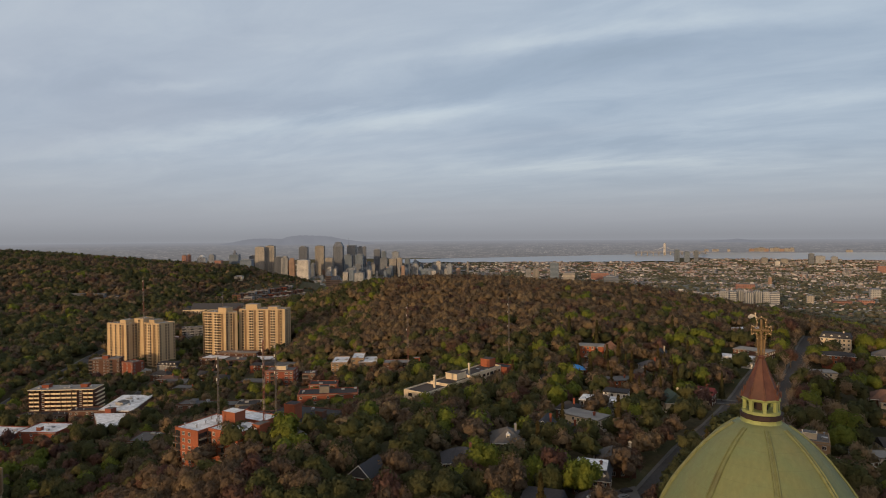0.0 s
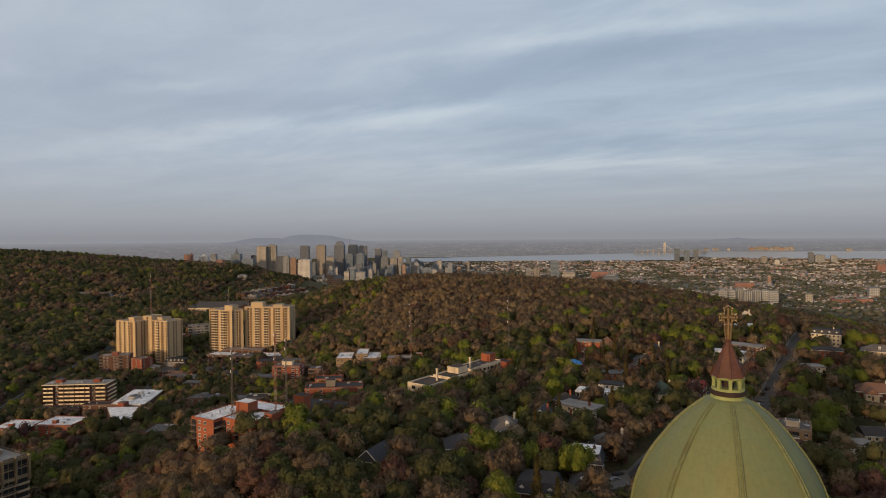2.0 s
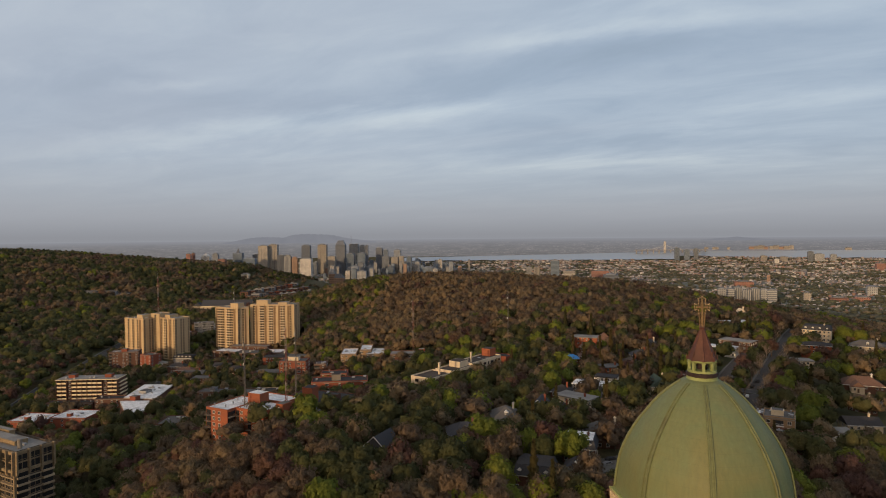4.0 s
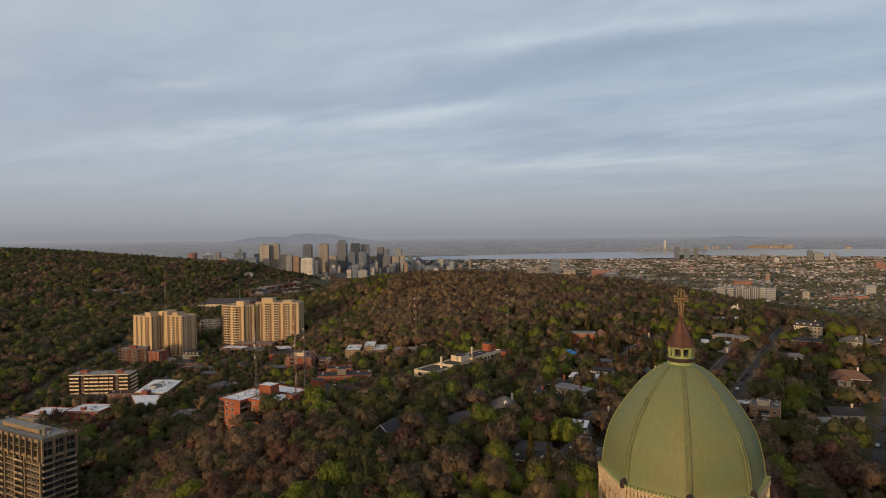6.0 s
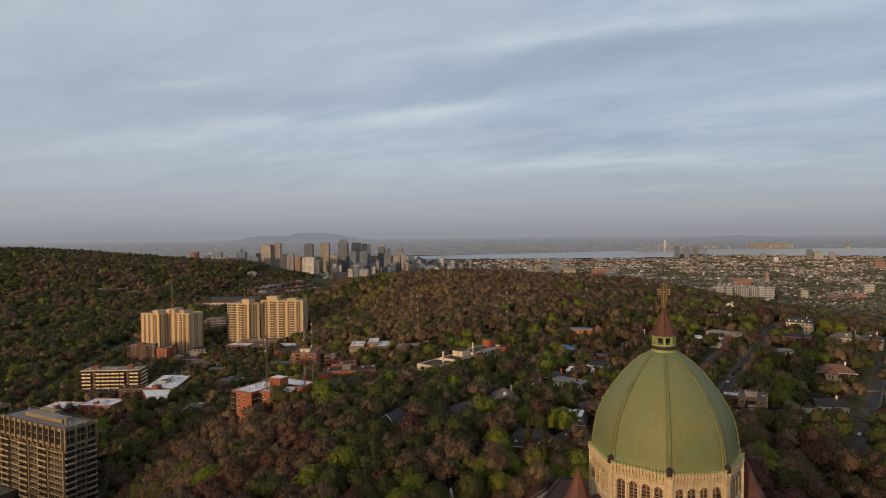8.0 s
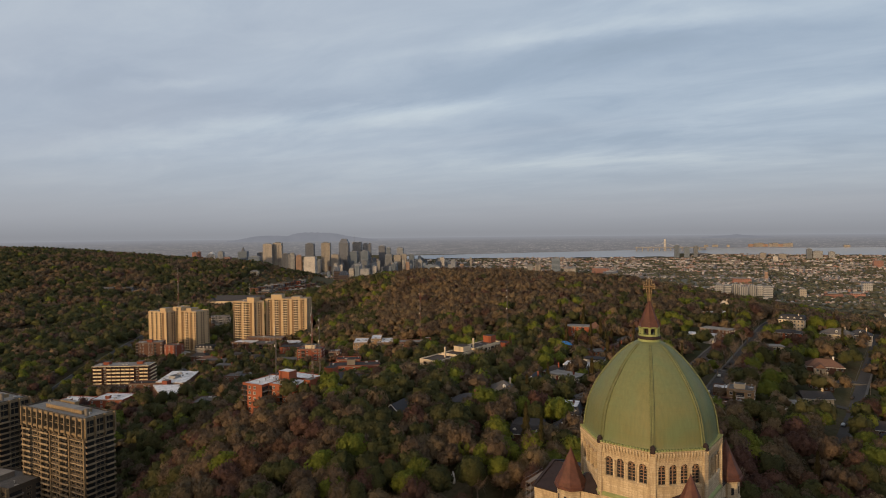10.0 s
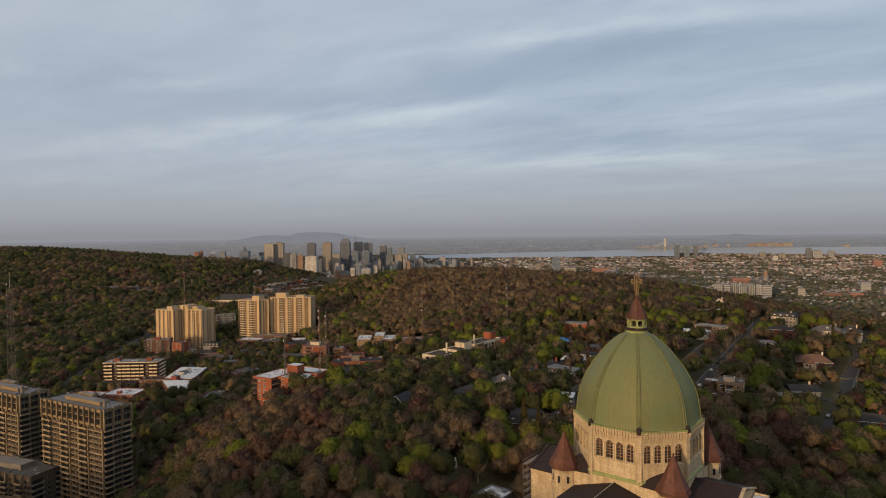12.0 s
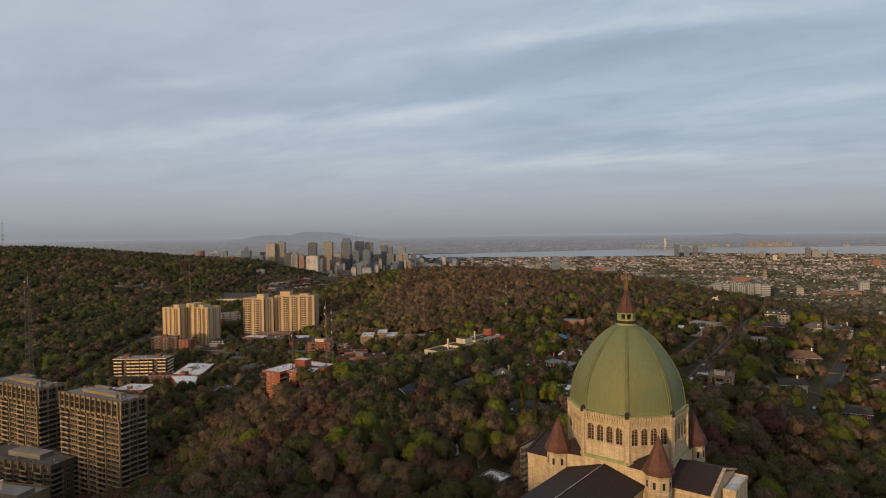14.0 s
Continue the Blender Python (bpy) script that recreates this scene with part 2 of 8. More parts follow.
M["soil"] = material("soil", (0.055, 0.048, 0.026), 0.95, 0.35, 0.35, 0.03, 0.3, tint=(0.04, 0.052, 0.018))
M["land"] = land_material()
M["bark"] = material("bark", (0.10, 0.075, 0.055), 0.9, 0.3, 2.0, 0.4, 0.4)
M["bark_pale"] = material("bark_pale", (0.24, 0.19, 0.15), 0.9, 0.25, 2.0, 0.4, 0.4)
M["fresh"] = leaf_material("fresh_leaves", [(0.128, 0.154, 0.028), (0.166, 0.190, 0.032), (0.108, 0.134, 0.026), (0.186, 0.198, 0.034)])
M["green"] = leaf_material("green_leaves", [(0.072, 0.079, 0.032), (0.094, 0.097, 0.036), (0.060, 0.066, 0.030), (0.110, 0.104, 0.041)])
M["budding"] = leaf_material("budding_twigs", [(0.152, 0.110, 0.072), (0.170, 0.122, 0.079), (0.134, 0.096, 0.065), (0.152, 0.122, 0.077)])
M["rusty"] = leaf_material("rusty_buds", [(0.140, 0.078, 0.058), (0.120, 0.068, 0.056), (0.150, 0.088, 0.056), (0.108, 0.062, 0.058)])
# golden is brightened so that its crowns also paint sunlight on the summit
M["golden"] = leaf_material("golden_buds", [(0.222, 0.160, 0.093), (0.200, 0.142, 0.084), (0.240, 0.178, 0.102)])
M["needles"] = leaf_material("needles", [(0.050, 0.050, 0.022), (0.070, 0.060, 0.024), (0.092, 0.068, 0.028)])


# ---- building blocks ----
def link(name, mesh, mat=None, parent=None, label="", m=None):
    ob = new(name, mesh)
    for one in (mat if isinstance(mat, (list, tuple)) else [mat]):
        if one is not None and len(mesh.materials) < (len(mat) if isinstance(mat, (list, tuple)) else 1):
            mesh.materials.append(one)
    ob.parent = parent
    if m is not None:
        ob.matrix_basis = m
    if label:
        ob["label"] = label
    return ob


def part(name, bm, mat, parent, label="", m=None, smooth=False):
    """Links a bmesh as one mesh object under a thing or under a part."""
    mesh = bpy.data.meshes.new(name)
    bmesh.ops.recalc_face_normals(bm, faces=bm.faces)
    bm.to_mesh(mesh)
    bm.free()
    if smooth:
        mesh.shade_smooth()
    return link(name, mesh, mat, parent, label, m)


def thing(name, label, category, m=None, group="", kind=""):
    ob = new(name)
    ob.empty_display_size = 1.0
    if m is not None:
        ob.matrix_basis = m
    return tagged(ob, label, category, group, kind)


def slab(bm, x0, x1, y0, y1, z0, z1, bevel=0.0, slot=0):
    """A box between the given planes, with softened edges."""
    vs = [bm.verts.new((x, y, z)) for z in (z0, z1) for x, y in ((x0, y0), (x1, y0), (x1, y1), (x0, y1))]
    quads = ((3, 2, 1, 0), (4, 5, 6, 7), (0, 1, 5, 4), (1, 2, 6, 5), (2, 3, 7, 6), (3, 0, 4, 7))
    fs = [bm.faces.new([vs[i] for i in q]) for q in quads]
    for f in fs:
        f.material_index = slot
    if bevel:
        es = {e for f in fs for e in f.edges}
        bmesh.ops.bevel(bm, geom=list(es), offset=bevel, segments=1, affect="EDGES", profile=0.5)
    return bm


def boxes(*dims, bevel=0.0):
    bm = bmesh.new()
    for d in dims:
        slab(bm, *d[:6], bevel=bevel, slot=d[6] if len(d) > 6 else 0)
    return bm


def lathe(bm, rings, sides, shape=None, close=True):
    """Rings of (radius, height); shape turns an angle into a factor on the radius."""
    rows = []
    for r, z in rings:
        rows.append([bm.verts.new((r * (shape(a) if shape else 1) * math.cos(a), r * (shape(a) if shape else 1) * math.sin(a), z)) for a in (2 * math.pi * (i + 0.5) / sides for i in range(sides))])
    for lo, hi in zip(rows, rows[1:]):
        for i in range(sides):
            j = (i + 1) % sides
            bm.faces.new((lo[i], lo[j], hi[j], hi[i]))
    if close:
        bm.faces.new(list(reversed(rows[0])))
        bm.faces.new(rows[-1])
    return bm


def rod(bm, a, b, ra, rb, sides=5):
    a, b = Vector(a), Vector(b)
    q = (b - a).to_track_quat("Z", "Y").to_matrix()
    rows = []
    for p, r in ((a, ra), (b, rb)):
        rows.append([bm.verts.new(p + q @ Vector((r * math.cos(2 * math.pi * i / sides), r * math.sin(2 * math.pi * i / sides), 0))) for i in range(sides)])
    for i in range(sides):
        j = (i + 1) % sides
        bm.faces.new((rows[0][i], rows[0][j], rows[1][j], rows[1][i]))
    bm.faces.new(rows[1])
    bm.faces.new(list(reversed(rows[0])))


def mesh_of(name, verts, faces, tone=None, tone_domain="FACE", normals=None):
    """A mesh from arrays of vertices and of triangles or quads; normals soften how a crown takes the light."""
    me = bpy.data.meshes.new(name)
    verts, faces = np.asarray(verts, np.float32), np.asarray(faces, np.int32)
    k = faces.shape[1]
    me.vertices.add(len(verts))
    me.vertices.foreach_set("co", verts.ravel())
    me.loops.add(faces.size)
    me.loops.foreach_set("vertex_index", faces.ravel())
    me.polygons.add(len(faces))
    me.polygons.foreach_set("loop_start", np.arange(0, faces.size, k, dtype=np.int32))
    me.update(calc_edges=True)
    me.validate()
    if tone is not None:
        at = me.attributes.new("tone", "FLOAT", tone_domain)
        at.data.foreach_set("value", np.asarray(tone, np.float32))
    if normals is not None:
        me.polygons.foreach_set("use_smooth", np.ones(len(faces), bool))
        at = me.attributes.new("custom_normal", "FLOAT_VECTOR", "POINT")
        at.data.foreach_set("vector", np.asarray(normals, np.float32).ravel())
    return me


# ---- relief of the land ----
# heights that shape the land: across the way of view, along it, up
VALLEY = [(-220, 133, -26), (-360, 358, -20), (-354, 515, -11), (-240, 553, -8), (-239, 273, -5), (-164, 154, 19), (-171, 348, 4), (-139, 61, 14), (-500, 400, -18), (-450, 100, -32), (-1000, 500, -15), (-300, -150, -45)]
TERRACE = [(-105, 290, 10), (-71, 205, 24), (41, 326, 30), (-28, 97, 28), (135, 313, 33), (90, 138, 25), (150, 150, 16), (173, 197, 19), (233, 354, 30), (0, 0, 15), (93, 30, 4), (-60, -180, -12), (400, 120, -10), (700, 300, -60), (250, -200, -40)]
SUMMIT = [(0, 647, 56), (179, 597, 47), (204, 447, 34), (-100, 680, 52), (-186, 697, 38), (43, 415, 41), (400, 400, 8), (0, 1000, 0), (200, 900, -25), (600, 650, -35)]
MOUNTAIN = [(-434, 845, 0), (-650, 810, 4), (-225, 640, 4), (-280, 1050, -6), (-1053, 1199, 81), (-716, 1299, 55), (-512, 1299, 42), (-322, 1299, 8), (-500, 2000, -75), (-1000, 2000, 10), (-1500, 1400, 65)]
PLAIN = [(0, 1400, -105), (500, 1150, -105), (-300, 1900, -100), (1000, 0, -110), (0, -600, -110), (-900, -300, -100), (-2300, 1000, -108), (-1600, 2800, -100), (-700, 2700, -110), (300, 1500, -112), (1500, 800, -112), (-4000, -3000, -112), (4000, -3000, -112), (4000, 4000, -112), (-4000, 5000, -112), (0, 4500, -112)]
KNOTS = np.array(VALLEY + TERRACE + SUMMIT + MOUNTAIN + PLAIN, float)
PLAIN_LEVEL = -112.0
COS_V, SIN_V = math.cos(VIEW_TURN), math.sin(VIEW_TURN)


def soft_distance(d):
    return np.sqrt(d * d + 1600.0)


PULL = np.linalg.solve(soft_distance(np.hypot(KNOTS[:, None, 0] - KNOTS[None, :, 0], KNOTS[:, None, 1] - KNOTS[None, :, 1])) - 3 * np.eye(len(KNOTS)), KNOTS[:, 2] - PLAIN_LEVEL)


def uv_of(x, y):
    return COS_V * x + SIN_V * y, -SIN_V * x + COS_V * y


def xy_of(u, v):
    return COS_V * u - SIN_V * v, SIN_V * u + COS_V * v


def ridge(x, y):
    """An unseen ridge, added behind the walk to keep the low evening sun off the near slopes."""
    along, across = 0.33 * x + 0.944 * y, 0.944 * x - 0.33 * y
    crest = np.interp(across, [-1400, -900, -420, -340, -270, -190, -120, 300, 600, 1000, 1500], [-110, 0, 36, 50, 62, 76, 98, 106, 84, 30, -110])
    return PLAIN_LEVEL + (crest - PLAIN_LEVEL) * np.exp(-((along + 650) / 170) ** 4)


def ground(x, y):
    """Height of the land."""
    x, y = np.atleast_1d(np.asarray(x, float)), np.atleast_1d(np.asarray(y, float))
    u, v = uv_of(x, y)
    h = np.empty_like(u)
    for i in range(0, len(u), 20000):
        cut = slice(i, i + 20000)
        h[cut] = PLAIN_LEVEL + soft_distance(np.hypot(u[cut, None] - KNOTS[:, 0], v[cut, None] - KNOTS[:, 1])) @ PULL
    return np.maximum(np.maximum(h, PLAIN_LEVEL), ridge(x, y))


def level(x, y):
    return float(ground(x, y)[0])


# the farthest land is drawn together, so that the horizon lies within reach
HUB = np.array((-12.0, -160.0, 115.5))


def drawn_in(p):
    """Points past 3 km, brought nearer along the line of sight."""
    p = np.atleast_2d(np.asarray(p, float))
    d = p - HUB
    r = np.hypot(d[:, 0], d[:, 1])
    k = np.where(r > 3000, (3000 + 1800 * (1 - np.exp(-(np.maximum(r, 3000) - 3000) / 1800))) / np.maximum(r, 1), 1.0)
    return HUB + d * k[:, None]


def polar(turn, far_off):
    """A place on the plain: degrees right of the way of view, metres from the walk."""
    a = radians(turn)
    u, v = far_off * math.sin(a), far_off * math.cos(a)
    x, y = xy_of(u, v)
    return HUB[0] + x, HUB[1] + y


def make_ground():
    rings = np.concatenate([np.linspace(0.05, 200, 15), np.linspace(215, 1700, 100), np.linspace(1750, 6000, 40), np.geomspace(6300, 9000, 8)])
    turns = np.radians(np.concatenate([np.linspace(-50, 50, 201)[:-1], np.linspace(50, 310, 66)[:-1]]))
    n = len(turns)
    R, A = np.meshgrid(rings, turns, indexing="ij")
    u, v = R * np.sin(A), R * np.cos(A)
    x, y = xy_of(u.ravel(), v.ravel())
    x, y = x + HUB[0], y + HUB[1]
    z = ground(x, y)
    z = np.where(R.ravel() > 4500, PLAIN_LEVEL, z)
    pts = drawn_in(np.stack([x, y, z], 1))
    i, j = np.meshgrid(np.arange(len(rings) - 1), np.arange(n), indexing="ij")
    jn = (j + 1) % n
    quads = np.stack([i * n + j, i * n + jn, (i + 1) * n + jn, (i + 1) * n + j], -1).reshape(-1, 4)[:, ::-1]
    # the middle is closed by a fan
    pts = np.vstack([pts, [[HUB[0], HUB[1], level(HUB[0], HUB[1])]]])
    tri = np.array([(k, (k + 1) % n, len(pts) - 1, len(pts) - 1) for k in range(n)])[:, [1, 0, 2, 2]]
    mesh = mesh_of("ground", pts, quads)
    mesh.shade_smooth()
    ob = link("ground", mesh, M["land"])
    tagged(ob, "brown leaf-littered soil and grass over rolling hills", "ground", kind="structure")


make_ground()

# ---- the domed basilica ----
def octagon(a, roundness):
    """Radius of an octagon with corners at 22.5 degrees, partly rounded out."""
    b = (a % (math.pi / 4)) - math.pi / 8      # from the middle of a side to its corners
    flat = math.cos(math.pi / 8) / math.cos((a + math.pi / 8) % (math.pi / 4) - math.pi / 8)
    return flat * (1 - roundness) + roundness


DOME = [(18.15, 60.0), (17.85, 60.5), (17.65, 61.3), (17.5, 62.8), (17.2, 64.8), (16.6, 67.6), (15.9, 69.6), (15.0, 71.6), (13.9, 73.6), (12.75, 75.4), (11.4, 77.2), (9.9, 79.2), (8.3, 81.0), (6.7, 82.5), (4.9, 83.9), (3.3, 84.9)]


def dome_radius(z):
    for (r0, z0), (r1, z1) in zip(DOME, DOME[1:]):
        if z <= z1:
            return r0 + (r1 - r0) * (z - z0) / (z1 - z0)
    return DOME[-1][0]


def arch_window(w, h, depth):
    """An arched opening's filling: dark glass behind a stone lattice; base at the origin, facing -y."""
    glass = bmesh.new()
    outline = [(-w / 2, 0), (w / 2, 0)] + [(w / 2 * math.cos(a), h - w / 2 + w / 2 * math.sin(a)) for a in (math.pi * k / 8 for k in range(9))]
    front = [glass.verts.new((x, depth, z)) for x, z in outline]
    back = [glass.verts.new((x, depth + 0.3, z)) for x, z in outline]
    glass.faces.new(front)
    for i in range(len(front)):
        j = (i + 1) % len(front)
        glass.faces.new((front[j], front[i], back[i], back[j]))
    bars = bmesh.new()
    slab(bars, -0.09, 0.09, depth - 0.12, depth, 0, h - 0.1)
    for z in np.linspace(h * 0.2, h * 0.66, 4):
        slab(bars, -w / 2, w / 2, depth - 0.1, depth, z - 0.07, z + 0.07)
    for cx, cz, r in ((-w / 4, h - w * 0.52, w * 0.2), (w / 4, h - w * 0.52, w * 0.2), (0, h - w * 0.24, w * 0.18)):
        ring = [(cx + r * math.cos(a), cz + r * math.sin(a)) for a in (math.pi * k / 4 for k in range(8))]
        for (xa, za), (xb, zb) in zip(ring, ring[1:] + ring[:1]):
            rod(bars, (xa, depth - 0.05, za), (xb, depth - 0.05, zb), 0.07, 0.07, 4)
    return glass, bars


def arcade_wall(width, z0, z1, starts, w, sill, h, thick):
    """A stone wall face along x, facing -y at y = 0, pierced by arched openings that have reveals."""
    bm = bmesh.new()

    def quad(*pts):
        bm.faces.new([bm.verts.new(p) for p in pts])

    edges = [-width / 2] + [e for s in starts for e in (s - w / 2, s + w / 2)] + [width / 2]
    for k in range(0, len(edges), 2):
        quad((edges[k], 0, z0), (edges[k + 1], 0, z0), (edges[k + 1], 0, z1), (edges[k], 0, z1))
    spring = sill + h - w / 2
    for s in starts:
        quad((s - w / 2, 0, z0), (s + w / 2, 0, z0), (s + w / 2, 0, sill), (s - w / 2, 0, sill))
        arc = [(s + w / 2 * math.cos(a), spring + w / 2 * math.sin(a)) for a in (math.pi * (8 - k) / 8 for k in range(9))]
        for (xa, za), (xb, zb) in zip(arc, arc[1:]):
            quad((xa, 0, za), (xb, 0, zb), (xb, 0, z1), (xa, 0, z1))
            quad((xa, 0, za), (xa, thick, za), (xb, thick, zb), (xb, 0, zb))
        quad((s - w / 2, 0, sill), (s + w / 2, 0, sill), (s + w / 2, thick, sill), (s - w / 2, thick, sill))
        for sx in (s - w / 2, s + w / 2):
            quad((sx, 0, sill), (sx, thick, sill), (sx, thick, spring), (sx, 0, spring))
    quad((-width / 2, 0, z1), (width / 2, 0, z1), (width / 2, thick, z1), (-width / 2, thick, z1))
    bmesh.ops.remove_doubles(bm, verts=bm.verts, dist=0.002)
    return bm


def make_basilica():
    top = thing("basilica", "pale stone basilica with ribbed green copper dome and brown turrets", "basilica", pose(0, 0, 0, 0, 0, -22.5))
    # dome shell
    bm = bmesh.new()
    rows = []
    fine = [dome_radius(z) for z in np.linspace(60, 84.9, 40)]
    for z, r in zip(np.linspace(60, 84.9, 40), fine):
        k = 0.35 + 0.5 * (z - 60) / 25
        rows.append([bm.verts.new((r * octagon(a, k) * math.cos(a), r * octagon(a, k) * math.sin(a), z)) for a in (2 * math.pi * i / 96 for i in range(96))])
    for lo, hi in zip(rows, rows[1:]):
        for i in range(96):
            bm.faces.new((lo[i], lo[(i + 1) % 96], hi[(i + 1) % 96], hi[i]))
    bm.faces.new(rows[-1])
    part("dome", bm, M["copper_green"], top, "smooth green copper dome", smooth=True)
    # ribs: two beads with a groove between, and a bronze boot at the foot
    zs = np.linspace(60.3, 84.4, 40)
    rib = bmesh.new()
    profile = [(-0.62, -0.1), (-0.62, 0.16), (-0.5, 0.30), (-0.28, 0.30), (-0.2, 0.12), (0.2, 0.12), (0.28, 0.30), (0.5, 0.30), (0.62, 0.16), (0.62, -0.1)]
    rows = []
    for z in zs:
        r = dome_radius(z)
        narrow = 0.5 + 0.5 * r / 18.8
        rows.append([rib.verts.new((r + e, s * narrow, z + 0.25 * e)) for s, e in profile])
    for lo, hi in zip(rows, rows[1:]):
        for i in range(len(profile) - 1):
            rib.faces.new((lo[i], lo[i + 1], hi[i + 1], hi[i]))
    rib.faces.new(rows[0])
    rib.faces.new(rows[-1])
    first = part("rib", rib, M["copper_rib"], top, "weathered copper rib with a groove", pose(0, 0, 0, 0, 0, 22.5))
    boot = bmesh.new()
    lathe(boot, [(0.75, 59.5), (0.85, 59.9), (0.7, 60.5), (0.75, 60.8), (0.4, 61.3), (0.1, 61.5)], 8)
    boot_ob = part("rib_foot", boot, M["copper_dark"], top, "dark bronze knob at the foot of a rib", pose(0, 0, 0, 0, 0, 22.5) @ pose(18.45, 0, 0))
    for k in range(1, 8):
        link("rib", first.data, None, top, "weathered copper rib with a groove", pose(0, 0, 0, 0, 0, 22.5 + 45 * k))
        link("rib_foot", boot_ob.data, None, top, "dark bronze knob at the foot of a rib", pose(0, 0, 0, 0, 0, 22.5 + 45 * k) @ pose(18.45, 0, 0))
    # lantern
    bm = bmesh.new()
    lathe(bm, [(3.5, 84.0), (3.35, 84.8), (3.1, 85.0), (3.05, 85.5), (2.9, 85.6)], 16)
    part("lantern_base", bm, M["copper_bright"], top)
    bm = bmesh.new()
    lathe(bm, [(3.0, 85.5), (3.2, 85.65), (3.2, 86.3), (2.9, 86.4)], 16)
    part("lantern_ring", bm, M["copper_dark"], top)
    bm = bmesh.new()
    lathe(bm, [(2.8, 86.2), (2.92, 86.35), (2.92, 86.85), (2.7, 86.9)], 16)
    part("lantern_parapet", bm, M["copper_bright"], top)
    bm = bmesh.new()
    lathe(bm, [(1.1, 86.2), (1.1, 89.0)], 8)
    part("lantern_core", bm, M["copper_dark"], top)
    post = boxes((2.25, 2.8, -0.3, 0.3, 86.6, 88.7), bevel=0.06)
    slab(post, 2.15, 2.9, -0.4, 0.4, 88.35, 88.6)
    post_ob = part("lantern_post", post, M["copper_bright"], top, m=pose(0, 0, 0, 0, 0, 22.5))
    for k in range(1, 8):
        link("lantern_post", post_ob.data, None, top, m=pose(0, 0, 0, 0, 0, 22.5 + 45 * k))
    bm = bmesh.new()
    lathe(bm, [(2.65, 88.5), (2.9, 88.7), (2.95, 88.95), (2.7, 89.0)], 16)
    part("lantern_cornice", bm, M["copper_bright"], top)
    bm = bmesh.new()
    lathe(bm, [(3.05, 88.9), (2.85, 89.25), (2.45, 90.2), (2.0, 91.3), (1.5, 92.5), (1.0, 93.8), (0.6, 95.0), (0.48, 95.3), (0.62, 95.6), (0.3, 95.9)], 8)
    cone = part("lantern_roof", bm, M["copper_brown"], top, "brown copper cone with standing seams")
    seam = bmesh.new()
    line = [(3.05, 88.9), (2.85, 89.25), (2.45, 90.2), (2.0, 91.3), (1.5, 92.5), (1.0, 93.8), (0.6, 95.0)]
    for (ra, za), (rb, zb) in zip(line, line[1:]):
        rod(seam, (ra, 0, za), (rb, 0, zb), 0.10, 0.10, 4)
    for r, z in ((2.95, 89.3), (2.55, 90.2)):
        rod(seam, (r, 0, z - 0.1), (r + 0.05, 0, z + 0.8), 0.2, 0.03, 5)
    seam_mesh = None
    for k in range(8):
        turn = pose(0, 0, 0, 0, 0, 22.5 + 45 * k)
        if seam_mesh is None:
            seam_mesh = part("seam", seam, M["copper_brown"], cone, m=turn).data
        else:
            link("seam", seam_mesh, None, cone, m=turn)
    # openwork cross, turned to face the front
    cross = thing("cross", "", "", pose(0, 0, 0, 0, 0, 22.5))
    cross.parent = top
    outline = [(-0.38, 95.4), (-0.62, 98.6), (-0.7, 99.35), (-1.2, 99.45), (-1.42, 99.3), (-1.52, 100.0), (-1.42, 100.7), (-1.2, 100.55), (-0.7, 100.65), (-0.62, 101.3), (-0.75, 101.7), (0, 102.2), (0.75, 101.7), (0.62, 101.3), (0.7, 100.65), (1.2, 100.55), (1.42, 100.7), (1.52, 100.0), (1.42, 99.3), (1.2, 99.45), (0.7, 99.35), (0.62, 98.6), (0.38, 95.4)]
    bm = bmesh.new()
    for (xa, za), (xb, zb) in zip(outline, outline[1:]):
        rod(bm, (xa, 0, za), (xb, 0, zb), 0.13, 0.13, 5)
    part("cross_frame", bm, M["bronze"], cross)
    bm = boxes((-0.16, 0.16, -0.14, 0.14, 95.2, 101.8), (-1.25, 1.25, -0.14, 0.14, 99.8, 100.15), bevel=0.05)
    part("cross_core", bm, M["bronze"], cross)
    bm = bmesh.new()
    for z in np.arange(95.7, 99.0, 0.45):
        w = 0.38 + 0.24 * (z - 95.4) / 3.2
        rod(bm, (-w, 0, z), (w, 0, z + 0.45), 0.06, 0.06, 4)
        rod(bm, (w, 0, z), (-w, 0, z + 0.45), 0.06, 0.06, 4)
    for x in np.arange(-1.2, 1.0, 0.48):
        rod(bm, (x, 0, 99.45), (x + 0.48, 0, 100.55), 0.06, 0.06, 4)
        rod(bm, (x, 0, 100.55), (x + 0.48, 0, 99.45), 0.06, 0.06, 4)
    part("cross_lattice", bm, M["bronze"], cross)
    bulb = None
    for x, z in outline[1:-1]:
        if bulb is None:
            bm = bmesh.new()
            bmesh.ops.create_icosphere(bm, subdivisions=1, radius=0.11)
            bulb = part("bulb", bm, M["trim_gold"], cross, "pale unlit bulb on the cross", m=pose(x, -0.1, z)).data
        else:
            link("bulb", bulb, None, cross, "pale unlit bulb on the cross", pose(x, -0.1, z))
    # drum, a wall a side
    side = 2 * 18.35 * math.sin(math.pi / 8)
    apothem = 18.35 * math.cos(math.pi / 8)
    starts = [-4.5, -1.5, 1.5, 4.5]
    wall_mesh = win_mesh = bar_mesh = None
